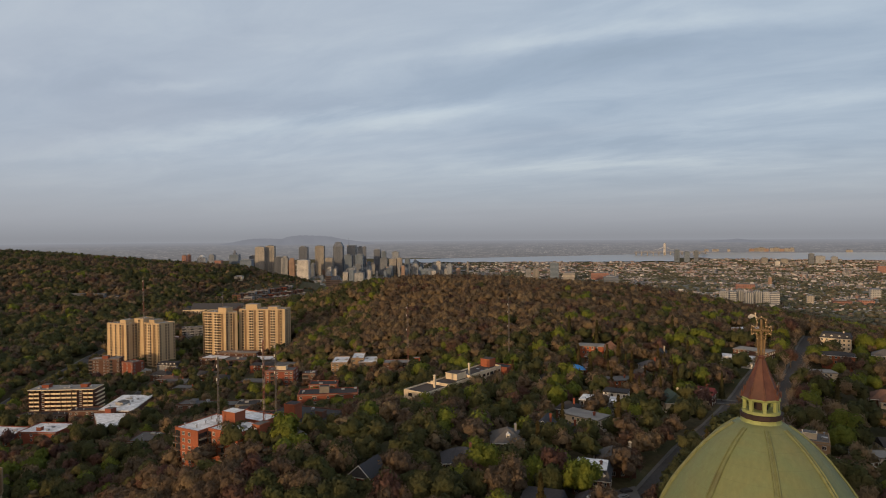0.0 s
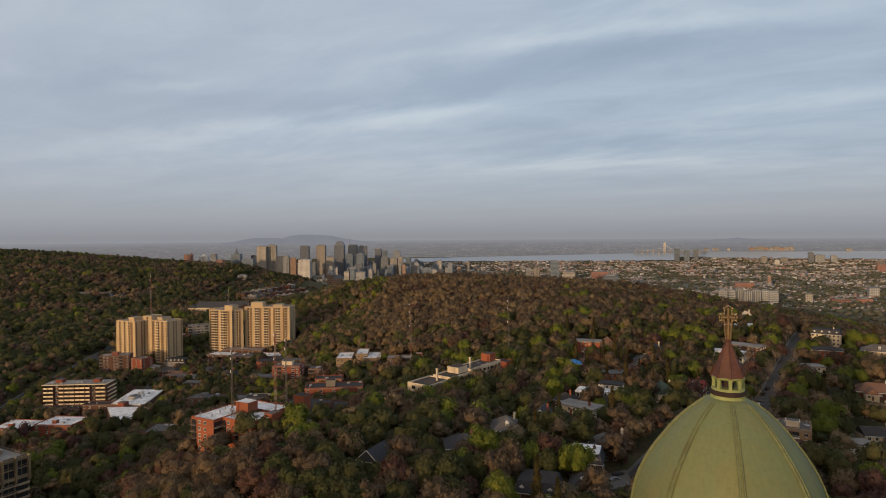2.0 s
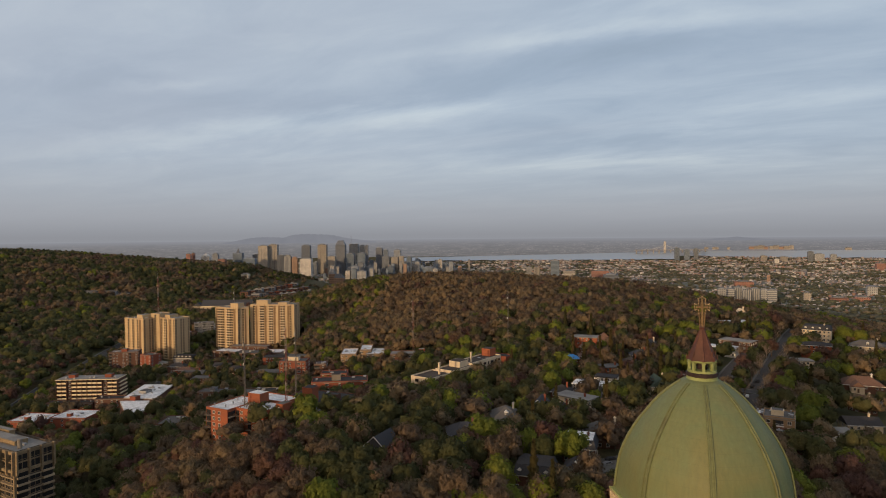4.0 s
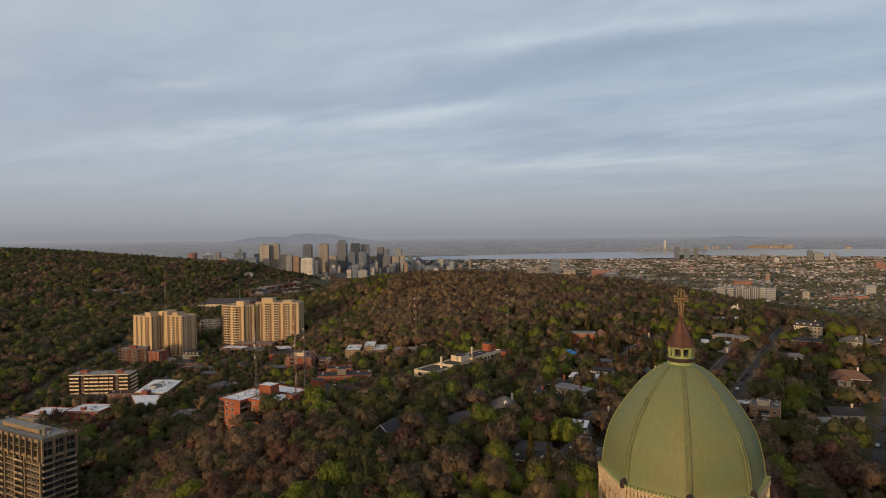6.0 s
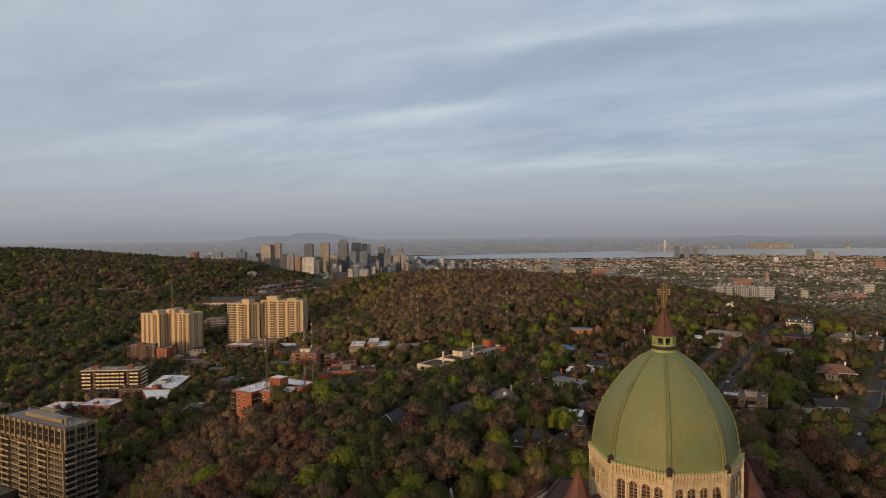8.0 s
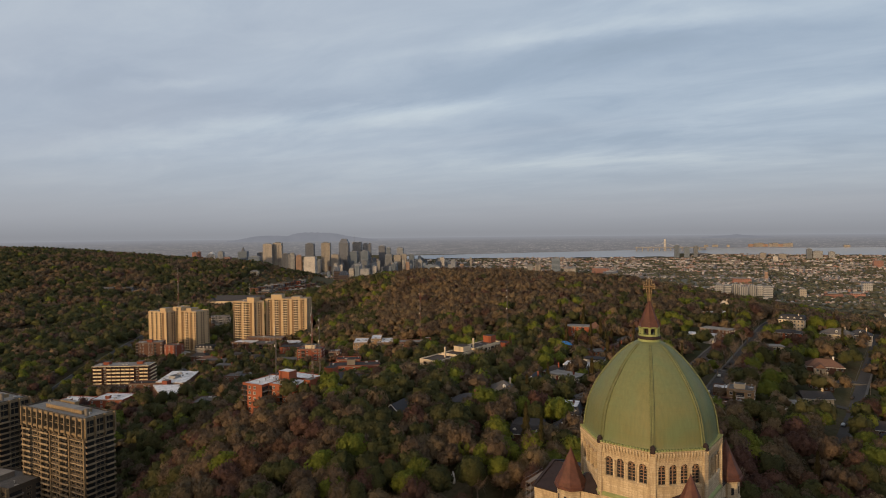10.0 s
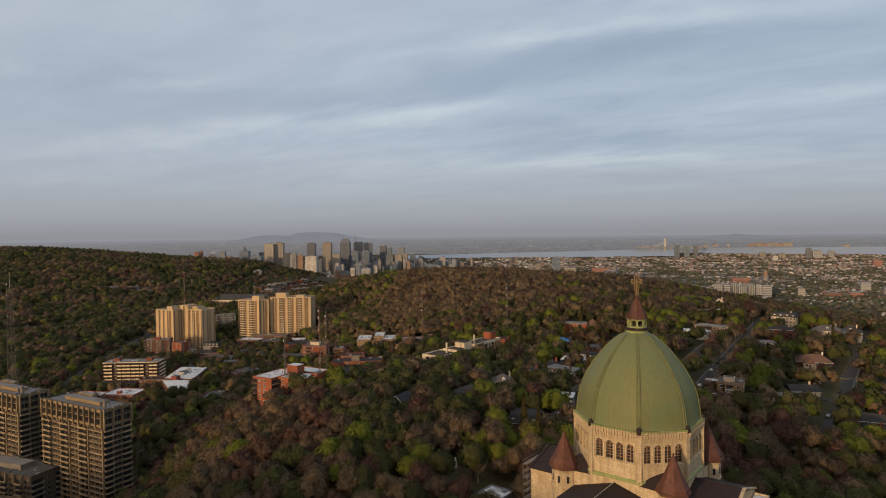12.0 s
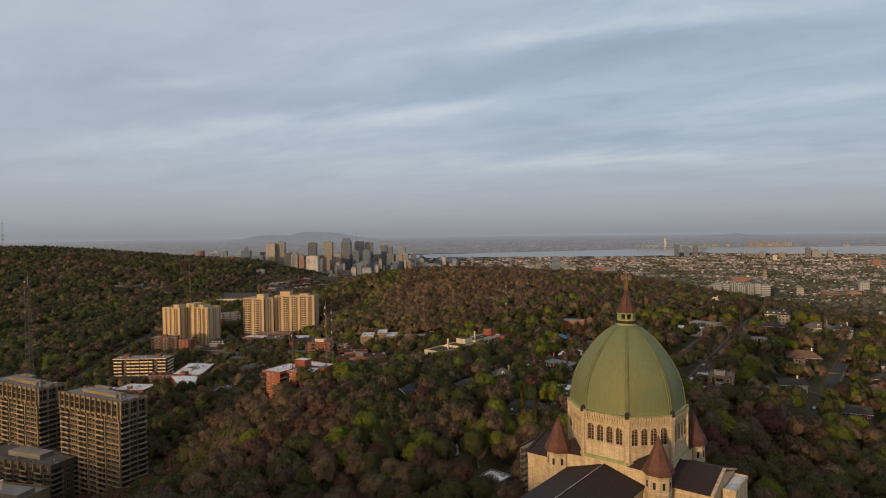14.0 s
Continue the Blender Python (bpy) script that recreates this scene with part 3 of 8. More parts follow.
    for k in range(8):
        m = pose(0, 0, 0, 0, 0, 45 * k) @ pose(0, -apothem, 0)
        if wall_mesh is None:
            wall = part("drum_wall", arcade_wall(side, 45.4, 58.6, starts, 2.0, 51.2, 5.1, 0.9), M["limestone"], top, m=m)
            wall_mesh = wall.data
        else:
            wall = link("drum_wall", wall_mesh, None, top, m=m)
        for s in starts:
            if win_mesh is None:
                g, b = arch_window(2.0, 5.1, 0.55)
                w = part("window", g, M["glass_dark"], wall, "dark arched window with stone tracery", m=pose(s, 0, 51.2))
                win_mesh = w.data
                bar_mesh = part("tracery", b, M["tracery"], w).data
            else:
                w = link("window", win_mesh, None, wall, "dark arched window with stone tracery", pose(s, 0, 51.2))
                link("tracery", bar_mesh, None, w)
    # pilasters at the corners, panel frames and cornice with brackets
    bm = boxes((17.9, 18.75, -0.75, 0.75, 45.4, 58.8), bevel=0.08)
    pil = part("pilaster", bm, M["limestone"], top, m=pose(0, 0, 0, 0, 0, 22.5))
    bm = boxes((-side / 2 + 0.7, side / 2 - 0.7, -0.22, 0.05, 50.2, 50.75), bevel=0.04)
    course = part("string_course", bm, M["limestone"], top, m=pose(0, -apothem, 0))
    bm = boxes((-side / 2 + 0.7, side / 2 - 0.7, -0.16, 0.05, 57.65, 57.95), bevel=0.04)
    upper = part("string_course", bm, M["limestone"], top, m=pose(0, -apothem, 0))
    # raised surround of the windows: side strips, slim shafts between the arches, sill and head
    bm = boxes((-6.35, -5.95, -0.2, 0.04, 50.7, 57.4), (5.95, 6.35, -0.2, 0.04, 50.7, 57.4), (-5.95, 5.95, -0.2, 0.04, 56.95, 57.4), (-5.95, 5.95, -0.28, 0.04, 50.8, 51.12), bevel=0.04)
    for x in (-6.0, -3.0, 0.0, 3.0, 6.0):
        rod(bm, (x * 0.955, -0.14, 51.1), (x * 0.955, -0.14, 55.3), 0.16, 0.16, 6)
        slab(bm, x * 0.955 - 0.26, x * 0.955 + 0.26, -0.34, 0.02, 55.3, 55.6)
    surround = part("window_surround", bm, M["limestone"], top, m=pose(0, -apothem, 0))
    for k in range(1, 8):
        link("pilaster", pil.data, None, top, m=pose(0, 0, 0, 0, 0, 22.5 + 45 * k))
        link("window_surround", surround.data, None, top, m=pose(0, 0, 0, 0, 0, 45 * k) @ pose(0, -apothem, 0))
        link("string_course", upper.data, None, top, m=pose(0, 0, 0, 0, 0, 45 * k) @ pose(0, -apothem, 0))
        link("string_course", course.data, None, top, m=pose(0, 0, 0, 0, 0, 45 * k) @ pose(0, -apothem, 0))
    bm = bmesh.new()
    rows = []
    for r, z in ((18.3, 58.4), (18.6, 58.6), (18.65, 59.35), (19.1, 59.5), (19.15, 59.85), (18.4, 60.0)):
        rows.append([bm.verts.new((r * math.cos(radians(22.5 + 45 * i)), r * math.sin(radians(22.5 + 45 * i)), z)) for i in range(8)])
    for lo, hi in zip(rows, rows[1:]):
        for i in range(8):
            bm.faces.new((lo[i], lo[(i + 1) % 8], hi[(i + 1) % 8], hi[i]))
    part("cornice", bm, M["limestone"], top)
    bracket = boxes((-0.2, 0.2, -0.75, 0.0, 58.3, 59.4), (-0.16, 0.16, -0.3, 0.0, 57.0, 58.4), bevel=0.05)
    tooth = None
    lip = None
    for k in (0, 1, 2, 6, 7):
        for s in np.linspace(-side / 2 + 0.6, side / 2 - 0.6, 17):
            m = pose(0, 0, 0, 0, 0, 45 * k) @ pose(s, -apothem, 0)
            if tooth is None:
                tooth = part("cornice_bracket", bracket, M["limestone"], top, m=m).data
            else:
                link("cornice_bracket", tooth, None, top, m=m)
            if k in (0, 1, 2, 6, 7):
                if lip is None:
                    lip = part("gutter_tile", boxes((-0.28, 0.28, -0.85, 0.3, 59.85, 60.35), bevel=0.1), M["copper_bright"], top, "green copper antefix on the gutter", m=m).data
                else:
                    link("gutter_tile", lip, None, top, "green copper antefix on the gutter", m)
    # square base under the drum, its copper skirt
    bm = boxes((-16.9, 16.9, -16.9, 16.9, 14, 45.6), bevel=0.2)
    part("crossing_wall", bm, M["limestone"], top)
    # small dark roofs between the drum and the turrets
    for k in range(4):
        bm = bmesh.new()
        v = [bm.verts.new(p) for p in ((17.4, 6.5, 45.4), (17.4, 17.4, 45.0), (6.5, 17.4, 45.4), (12.4, 12.4, 48.9), (16.6, 6.5, 46.0), (6.5, 16.6, 46.0))]
        for q in ((0, 1, 3), (1, 2, 3), (0, 3, 4), (2, 5, 3)):
            bm.faces.new([v[i] for i in q])
        part("corner_roof", bm, M["copper_dark"], top, "small dark copper roof beside a turret", pose(0, 0, 0, 0, 0, 90 * k))
    bm = bmesh.new()
    rows = []
    for r, z in ((18.0, 46.9), (18.9, 46.3), (18.95, 45.7)):
        rows.append([bm.verts.new((r * math.cos(radians(22.5 + 45 * i)), r * math.sin(radians(22.5 + 45 * i)), z)) for i in range(8)])
    for lo, hi in zip(rows, rows[1:]):
        for i in range(8):
            bm.faces.new((lo[i], lo[(i + 1) % 8], hi[(i + 1) % 8], hi[i]))
    part("skirt_roof", bm, M["copper_bright"], top, "bright green copper skirt roof")
    # stair turrets at the corners
    meshes = None
    for k in range(4):
        a = radians(45 + 90 * k)
        m = pose(22.7 * math.cos(a), 22.7 * math.sin(a), -1.9, 0, 0, 90 * k)
        tur = thing("turret", "", "", m)
        tur.parent = top
        if meshes is None:
            bm = bmesh.new()
            lathe(bm, [(3.7, 12), (3.7, 46.6), (3.95, 46.9), (4.0, 47.6)], 8)
            shaft = part("turret_shaft", bm, M["limestone"], tur)
            bm = bmesh.new()
            lathe(bm, [(4.35, 47.2), (4.6, 47.35), (4.6, 48.0), (4.3, 48.15), (4.15, 49.0), (3.45, 50.2), (2.55, 52.0), (1.6, 54.3), (0.75, 56.3), (0.3, 57.3), (0.12, 58.0)], 8)
            roof = part("turret_roof", bm, M["copper_brown"], tur, "brown copper turret roof with a flared eave")
            bm = bmesh.new()
            lathe(bm, [(3.75, 41.6), (3.95, 41.8), (3.95, 42.1), (3.75, 42.3)], 8)
            band = part("turret_band", bm, M["limestone"], tur)
            win = boxes((-0.4, 0.4, -0.06, 0.25, 0, 2.0), bevel=0.03)
            wmesh = None
            meshes = [shaft.data, roof.data, band.data]
        else:
            for nm, me, lb in zip(("turret_shaft", "turret_roof", "turret_band"), meshes, ("", "brown copper turret roof with a flared eave", "")):
                link(nm, me, None, tur, lb)
        for q in range(8):
            turn = pose(0, 0, 0, 0, 0, 45 * q) @ pose(0, -3.44, 43.3)
            if wmesh is None:
                wmesh = part("turret_window", win, M["glass_dark"], tur, m=turn).data
            else:
                link("turret_window", wmesh, None, tur, m=turn)
    # four arms with low gabled roofs
    for k, reach in enumerate((56.0, 30.0, 34.0, 30.0)):
        arm = thing("arm", "", "", pose(0, 0, 0, 0, 0, 90 * k))
        arm.parent = top
        half, eave, ridge = 11.8, 40.6, 44.2
        bm = bmesh.new()
        pts = [(-half, 12), (half, 12), (half, eave), (0, ridge - 0.4), (-half, eave)]
        near = [bm.verts.new((x, -16.0, z)) for x, z in pts]
        end = [bm.verts.new((x, -reach, z)) for x, z in pts]
        bm.faces.new(near)
        bm.faces.new(end)
        for i in range(5):
            bm.faces.new((near[i], near[(i + 1) % 5], end[(i + 1) % 5], end[i]))
        part("arm_wall", bm, M["limestone"], arm)
        for sx in (-1, 1):
            bm = bmesh.new()
            cs = [(sx * (half + 0.7), eave - 0.15), (0, ridge), (0, ridge + 0.35), (sx * (half + 0.7), eave + 0.2)]
            a = [bm.verts.new((x, -16.2, z)) for x, z in cs]
            b = [bm.verts.new((x, -reach + 0.4, z)) for x, z in cs]
            bm.faces.new(a)
            bm.faces.new(b)
            for i in range(4):
                bm.faces.new((a[i], a[(i + 1) % 4], b[(i + 1) % 4], b[i]))
            part("arm_roof", bm, M["copper_dark"], arm, "dark brown copper roof")
            # raised gable coping
            bm = bmesh.new()
            cs = [(sx * (half + 0.9), eave - 0.1), (0, ridge + 0.3), (0, ridge + 0.7), (sx * (half + 0.9), eave + 0.35)]
            a = [bm.verts.new((x, -reach + 0.5, z)) for x, z in cs]
            b = [bm.verts.new((x, -reach - 0.4, z)) for x, z in cs]
            bm.faces.new(a)
            bm.faces.new(b)
            for i in range(4):
                bm.faces.new((a[i], a[(i + 1) % 4], b[(i + 1) % 4], b[i]))
            part("gable_coping", bm, M["copper_dark" if k == 3 else "limestone"], arm)
            bm = boxes((sx * half - 0.35, sx * half + 0.35, -reach, -16.0, eave - 1.6, eave - 0.2), bevel=0.1)
            part("arm_cornice", bm, M["limestone"], arm)
        if k == 1:
            annex = part("annex", boxes((-4.0, 10.0, -34.0, -30.45, 12, 39.6), (-4.2, 10.2, -34.2, -33.8, 39.4, 40.4), (-4.2, -3.8, -33.8, -30.45, 39.4, 40.4), (9.8, 10.2, -33.8, -30.45, 39.4, 40.4), bevel=0.05), M["limestone"], arm)
            part("annex_roof", boxes((-3.75, 9.75, -33.75, -30.5, 39.6, 39.9)), M["roof_white"], annex, "white membrane roof")
        rib = bmesh.new()
        rod(rib, (0, -16.2, ridge + 0.4), (0, -reach + 1.2, ridge + 0.4), 0.16, 0.16, 6)
        part("ridge_roll", rib, M["copper_dark"], arm)
        for y in np.arange(-reach + 1.5, -17, 0.9) if k == 0 else ():
            part("ridge_clip", boxes((-0.14, 0.14, y, y + 0.3, ridge + 0.5, ridge + 0.64)), M["metal_pale"], arm)


make_basilica()

# ---- buildings ----
CLEAR, STRIPS = [(0, 0, 33), (-15, -37, 15), (-20, -49, 15)], []      # spaces kept free of trees

M["brick_red"] = material("brick_red", (0.225, 0.066, 0.038), 0.85, 0.2, 2.5, 0.12, 0.2, tint=(0.16, 0.056, 0.036))
M["brick_orange"] = material("brick_orange", (0.285, 0.088, 0.044), 0.85, 0.2, 2.5, 0.12, 0.2, tint=(0.21, 0.07, 0.04))
M["brick_brown"] = material("brick_brown", (0.125, 0.064, 0.045), 0.88, 0.2, 2.5, 0.12, 0.2)
M["brick_umber"] = material("brick_umber", (0.25, 0.165, 0.095), 0.88, 0.15, 1.5, 0.1, 0.1)
M["brick_tan"] = material("brick_tan", (0.50, 0.375, 0.225), 0.85, 0.12, 1.5, 0.08, 0.1, tint=(0.40, 0.29, 0.175))
M["concrete_tan"] = material("concrete_tan", (0.24, 0.178, 0.105), 0.88, 0.25, 1.2, 0.14, 0.25, tint=(0.125, 0.10, 0.07), piece=0.12)
M["concrete_grey"] = material("concrete_grey", (0.20, 0.18, 0.155), 0.9, 0.14, 1.0, 0.10, 0.2)
M["stucco_cream"] = material("stucco_cream", (0.62, 0.52, 0.38), 0.85, 0.08, 1.0, 0.12, 0.1)
M["stucco_white"] = material("stucco_white", (0.66, 0.63, 0.58), 0.85, 0.07, 1.0, 0.12, 0.1)
M["stucco_grey"] = material("stucco_grey", (0.20, 0.20, 0.21), 0.85, 0.12, 1.0, 0.12, 0.1)
M["roof_gravel"] = material("roof_gravel", (0.13, 0.122, 0.115), 0.95, 0.22, 1.2, 0.08, 0.3, tint=(0.085, 0.08, 0.078), spec=0.06)
M["roof_tar"] = material("roof_tar", (0.085, 0.070, 0.060), 0.95, 0.2, 1.2, 0.1, 0.3, tint=(0.06, 0.05, 0.046), spec=0.06)
M["roof_dark"] = material("roof_dark", (0.052, 0.048, 0.047), 0.9, 0.25, 1.5, 0.1, 0.25, tint=(0.05, 0.05, 0.055), spec=0.06)
M["roof_pale"] = material("roof_pale", (0.25, 0.235, 0.215), 0.9, 0.15, 1.0, 0.1, 0.25, tint=(0.15, 0.142, 0.135), spec=0.06)
M["slate"] = material("slate", (0.058, 0.058, 0.064), 0.75, 0.25, 2.0, 0.15, 0.3, tint=(0.055, 0.06, 0.07), spec=0.06)
M["shingle_brown"] = material("shingle_brown", (0.15, 0.085, 0.06), 0.9, 0.25, 2.0, 0.15, 0.3)
M["shingle_green"] = material("shingle_green", (0.06, 0.085, 0.065), 0.9, 0.25, 2.0, 0.15, 0.3)
M["shingle_red"] = material("shingle_red", (0.20, 0.045, 0.04), 0.9, 0.25, 2.0, 0.15, 0.3)
M["tarp_blue"] = material("tarp_blue", (0.05, 0.26, 0.62), 0.5, 0.15, 1.0, 0.2, 0.3)
M["trim_white"] = material("trim_white", (0.60, 0.58, 0.54), 0.7, 0.06, 2.0, 0.3, 0.05)
M["trim_brown"] = material("trim_brown", (0.10, 0.06, 0.04), 0.7, 0.2, 2.0, 0.3, 0.05)
M["metal_grey"] = material("metal_grey", (0.34, 0.34, 0.34), 0.45, 0.15, 2.0, 0.3, 0.05, metal=0.6)
M["mast_white"] = material("mast_white", (0.27, 0.22, 0.19), 0.6, 0.15, 2.0, 0.3, 0.05)
M["mast_grey"] = material("mast_grey", (0.13, 0.115, 0.105), 0.6, 0.15, 2.0, 0.3, 0.05)
M["mast_red"] = material("mast_red", (0.19, 0.075, 0.058), 0.6, 0.15, 2.0, 0.3, 0.05)
M["asphalt"] = material("asphalt", (0.070, 0.066, 0.064), 0.95, 0.2, 0.8, 0.05, 0.2, tint=(0.088, 0.083, 0.079), spec=0.06)
M["pavement"] = material("pavement", (0.13, 0.12, 0.108), 0.9, 0.15, 1.0, 0.1, 0.2)
M["lawn"] = material("lawn", (0.055, 0.085, 0.022), 0.95, 0.3, 1.0, 0.06, 0.3, tint=(0.075, 0.085, 0.03))

M["balcony_cream"] = material("balcony_cream", (0.74, 0.60, 0.40), 0.8, 0.1, 1.0, 0.2, 0.1)
# tan concrete darkened to paint the shade in the balcony voids
M["concrete_shaded"] = material("concrete_shaded", (0.085, 0.07, 0.055), 0.9, 0.2, 1.2, 0.1, 0.2)
M["balcony_tan"] = material("balcony_tan", (0.30, 0.235, 0.155), 0.85, 0.22, 1.5, 0.25, 0.2, tint=(0.17, 0.135, 0.095), piece=0.28)
UNITS = {}


def window_mesh(w, h, frame):
    """A sash window that stands a little proud of its wall: frame, sill, mullion and dark pane, base at the origin, facing -y."""
    key = ("window", w, h, frame)
    if key not in UNITS:
        bm = bmesh.new()
        t = 0.09
        xs = (-w / 2 - t, -w / 2, -0.04, 0.04, w / 2, w / 2 + t)
        zs = (-0.06, t, h - t, h + 0.04)
        grid = [[bm.verts.new((x, -0.12, z)) for z in zs] for x in xs]
        for i in range(5):
            for j in range(3):
                cell = [grid[i][j], grid[i + 1][j], grid[i + 1][j + 1], grid[i][j + 1]]
                if j == 1 and i in (1, 3):
                    deep = [bm.verts.new((v.co.x, -0.02, v.co.z)) for v in cell]
                    bm.faces.new(deep).material_index = 1
                    for k in range(4):
                        bm.faces.new((cell[k], cell[(k + 1) % 4], deep[(k + 1) % 4], deep[k]))
                else:
                    bm.faces.new(cell)
        rim = [grid[0][0], grid[5][0], grid[5][3], grid[0][3]]
        wallside = [bm.verts.new((v.co.x, 0.05, v.co.z)) for v in rim]
        for k in range(4):
            bm.faces.new((rim[(k + 1) % 4], rim[k], wallside[k], wallside[(k + 1) % 4]))
        mesh = bpy.data.meshes.new("window")
        bm.to_mesh(mesh)
        bm.free()
        mesh.materials.append(M[frame])
        mesh.materials.append(M["glass_dark"])
        UNITS[key] = mesh
    return UNITS[key]


def balcony_mesh(w, d, rail, slab_mat, solid=True):
    """A balcony: slab, parapet or bars, and the dark glazed door behind."""
    key = ("balcony", w, d, rail, slab_mat, solid)
    if key not in UNITS:
        bm = boxes((-w / 2, w / 2, -d, 0.05, -0.2, 0.0), (-w / 2 + 0.2, w / 2 - 0.2, -0.04, 0.05, 0.0, 2.2, 2))
        if solid:
            slab(bm, -w / 2, w / 2, -d, -d + 0.12, 0.0, 0.8, slot=1)
            slab(bm, -w / 2, -w / 2 + 0.12, -d, 0, 0.0, 0.8, slot=1)
            slab(bm, w / 2 - 0.12, w / 2, -d, 0, 0.0, 0.8, slot=1)
        else:
            for k in range(9):
                x = -w / 2 + 0.04 + (w - 0.08) * k / 8
                slab(bm, x - 0.04, x + 0.04, -d, -d + 0.06, 0.0, 0.95, slot=1)
            slab(bm, -w / 2, w / 2, -d - 0.02, -d + 0.08, 0.92, 1.02, slot=1)
        mesh = bpy.data.meshes.new("balcony")
        bm.to_mesh(mesh)
        bm.free()
        for k in (slab_mat, rail, "glass_dark"):
            mesh.materials.append(M[k])
        UNITS[key] = mesh
    return UNITS[key]


def footprint(A, B, depth):
    a, b = Vector((*A, 0)), Vector((*B, 0))
    w = (b - a).length
    turn = math.degrees(math.atan2(b.y - a.y, b.x - a.x))
    m = pose(A[0], A[1], 0, 0, 0, turn)
    corners = [m @ Vector((x, y, 0)) for x in (0, w) for y in (0, depth)]
    base = min(level(c.x, c.y) for c in corners) - 1.0
    steps = max(1, int(max(w, depth) // min(w, depth)) + 1)
    r = math.hypot(w if w < depth else w / steps, depth if depth < w else depth / steps) / 2 + 0.5
    for k in range(steps):
        f = (k + 0.5) / steps
        c = m @ (Vector((w * f, depth / 2, 0)) if w >= depth else Vector((w / 2, depth * f, 0)))
        CLEAR.append((c.x, c.y, r))
    return m, w, base


def shell(parent, w, d, z0, z1, wall, roof, x0=0.0, y0=0.0, parapet=0.7):
    """Walls with a parapet, and a roof deck behind it."""
    bm = boxes((x0, x0 + w, y0, y0 + d, z0, z1 - 0.5), bevel=0.05)
    t = 0.35
    for q in ((x0, x0 + w, y0, y0 + t), (x0, x0 + w, y0 + d - t, y0 + d), (x0, x0 + t, y0 + t, y0 + d - t), (x0 + w - t, x0 + w, y0 + t, y0 + d - t)):
        slab(bm, *q, z1 - 0.5, z1 + parapet - 0.5)
    body = part("wall", bm, M[wall], parent)
    part("roof", boxes((x0 + t, x0 + w - t, y0 + t, y0 + d - t, z1 - 0.52, z1 - 0.3)), M[roof], parent)
    return body


def bays(parent, face, width, z0, storeys, height, plan, frame="trim_white", rail="concrete_tan", deck="concrete_tan", solid=True, out=1.3, win=(1.5, 1.5)):
    """Fills a face, bay by bay and storey by storey: w a window, W a wide one, b a balcony, - blank."""
    n = len(plan)
    step = width / n
    for k, c in enumerate(plan):
        if c == "-":
            continue
        x = step * (k + 0.5)
        for s in range(storeys):
            z = z0 + s * height
            if c == "b":
                link("balcony", balcony_mesh(round(step * 0.96, 2), out, rail, deck, solid), None, parent, m=face @ pose(x, 0, z + 0.25))
            else:
                w = round(min(step * 0.8, win[0] * (1.7 if c == "W" else 1)), 2)
                link("window", window_mesh(w, win[1], frame), None, parent, m=face @ pose(x, 0, z + 0.95))


def penthouse(parent, x0, x1, y0, y1, z0, z1, wall, roof="roof_gravel", name="penthouse"):
    bm = boxes((x0, x1, y0, y1, z0, z1), bevel=0.06)
    slab(bm, x0 - 0.15, x1 + 0.15, y0 - 0.15, y1 + 0.15, z1 - 0.25, z1 + 0.1)
    p = part(name, bm, M[wall], parent)
    part("roof", boxes((x0 + 0.2, x1 - 0.2, y0 + 0.2, y1 - 0.2, z1 + 0.1, z1 + 0.18)), M[roof], p)
    return p


def roof_vents(parent, w, d, z, count, seed, x0=0.0, y0=0.0, mat="metal_grey"):
    """Vents, ducts and hatches scattered over a flat roof."""
    r = random.Random(seed)
    for _ in range(count):
        x, y = x0 + r.uniform(1.5, w - 1.5), y0 + r.uniform(1.5, d - 1.5)
        if r.random() < 0.5:
            bm = bmesh.new()
            lathe(bm, [(0.25, 0), (0.25, 0.9), (0.42, 0.95), (0.42, 1.15), (0.1, 1.3)], 8)
        else:
            s, t = r.uniform(0.5, 1.2), r.uniform(0.5, 1.0)
            bm = boxes((-s, s, -t, t, 0, 0.8), (-s - 0.08, s + 0.08, -t - 0.08, t + 0.08, 0.75, 0.9), bevel=0.04)
        part("roof_vent", bm, M[mat], parent, m=pose(x, y, z - 0.3))


RIGHT = lambda w: pose(w, 0, 0, 0, 0, 90)
LEFT = lambda d: pose(0, d, 0, 0, 0, -90)


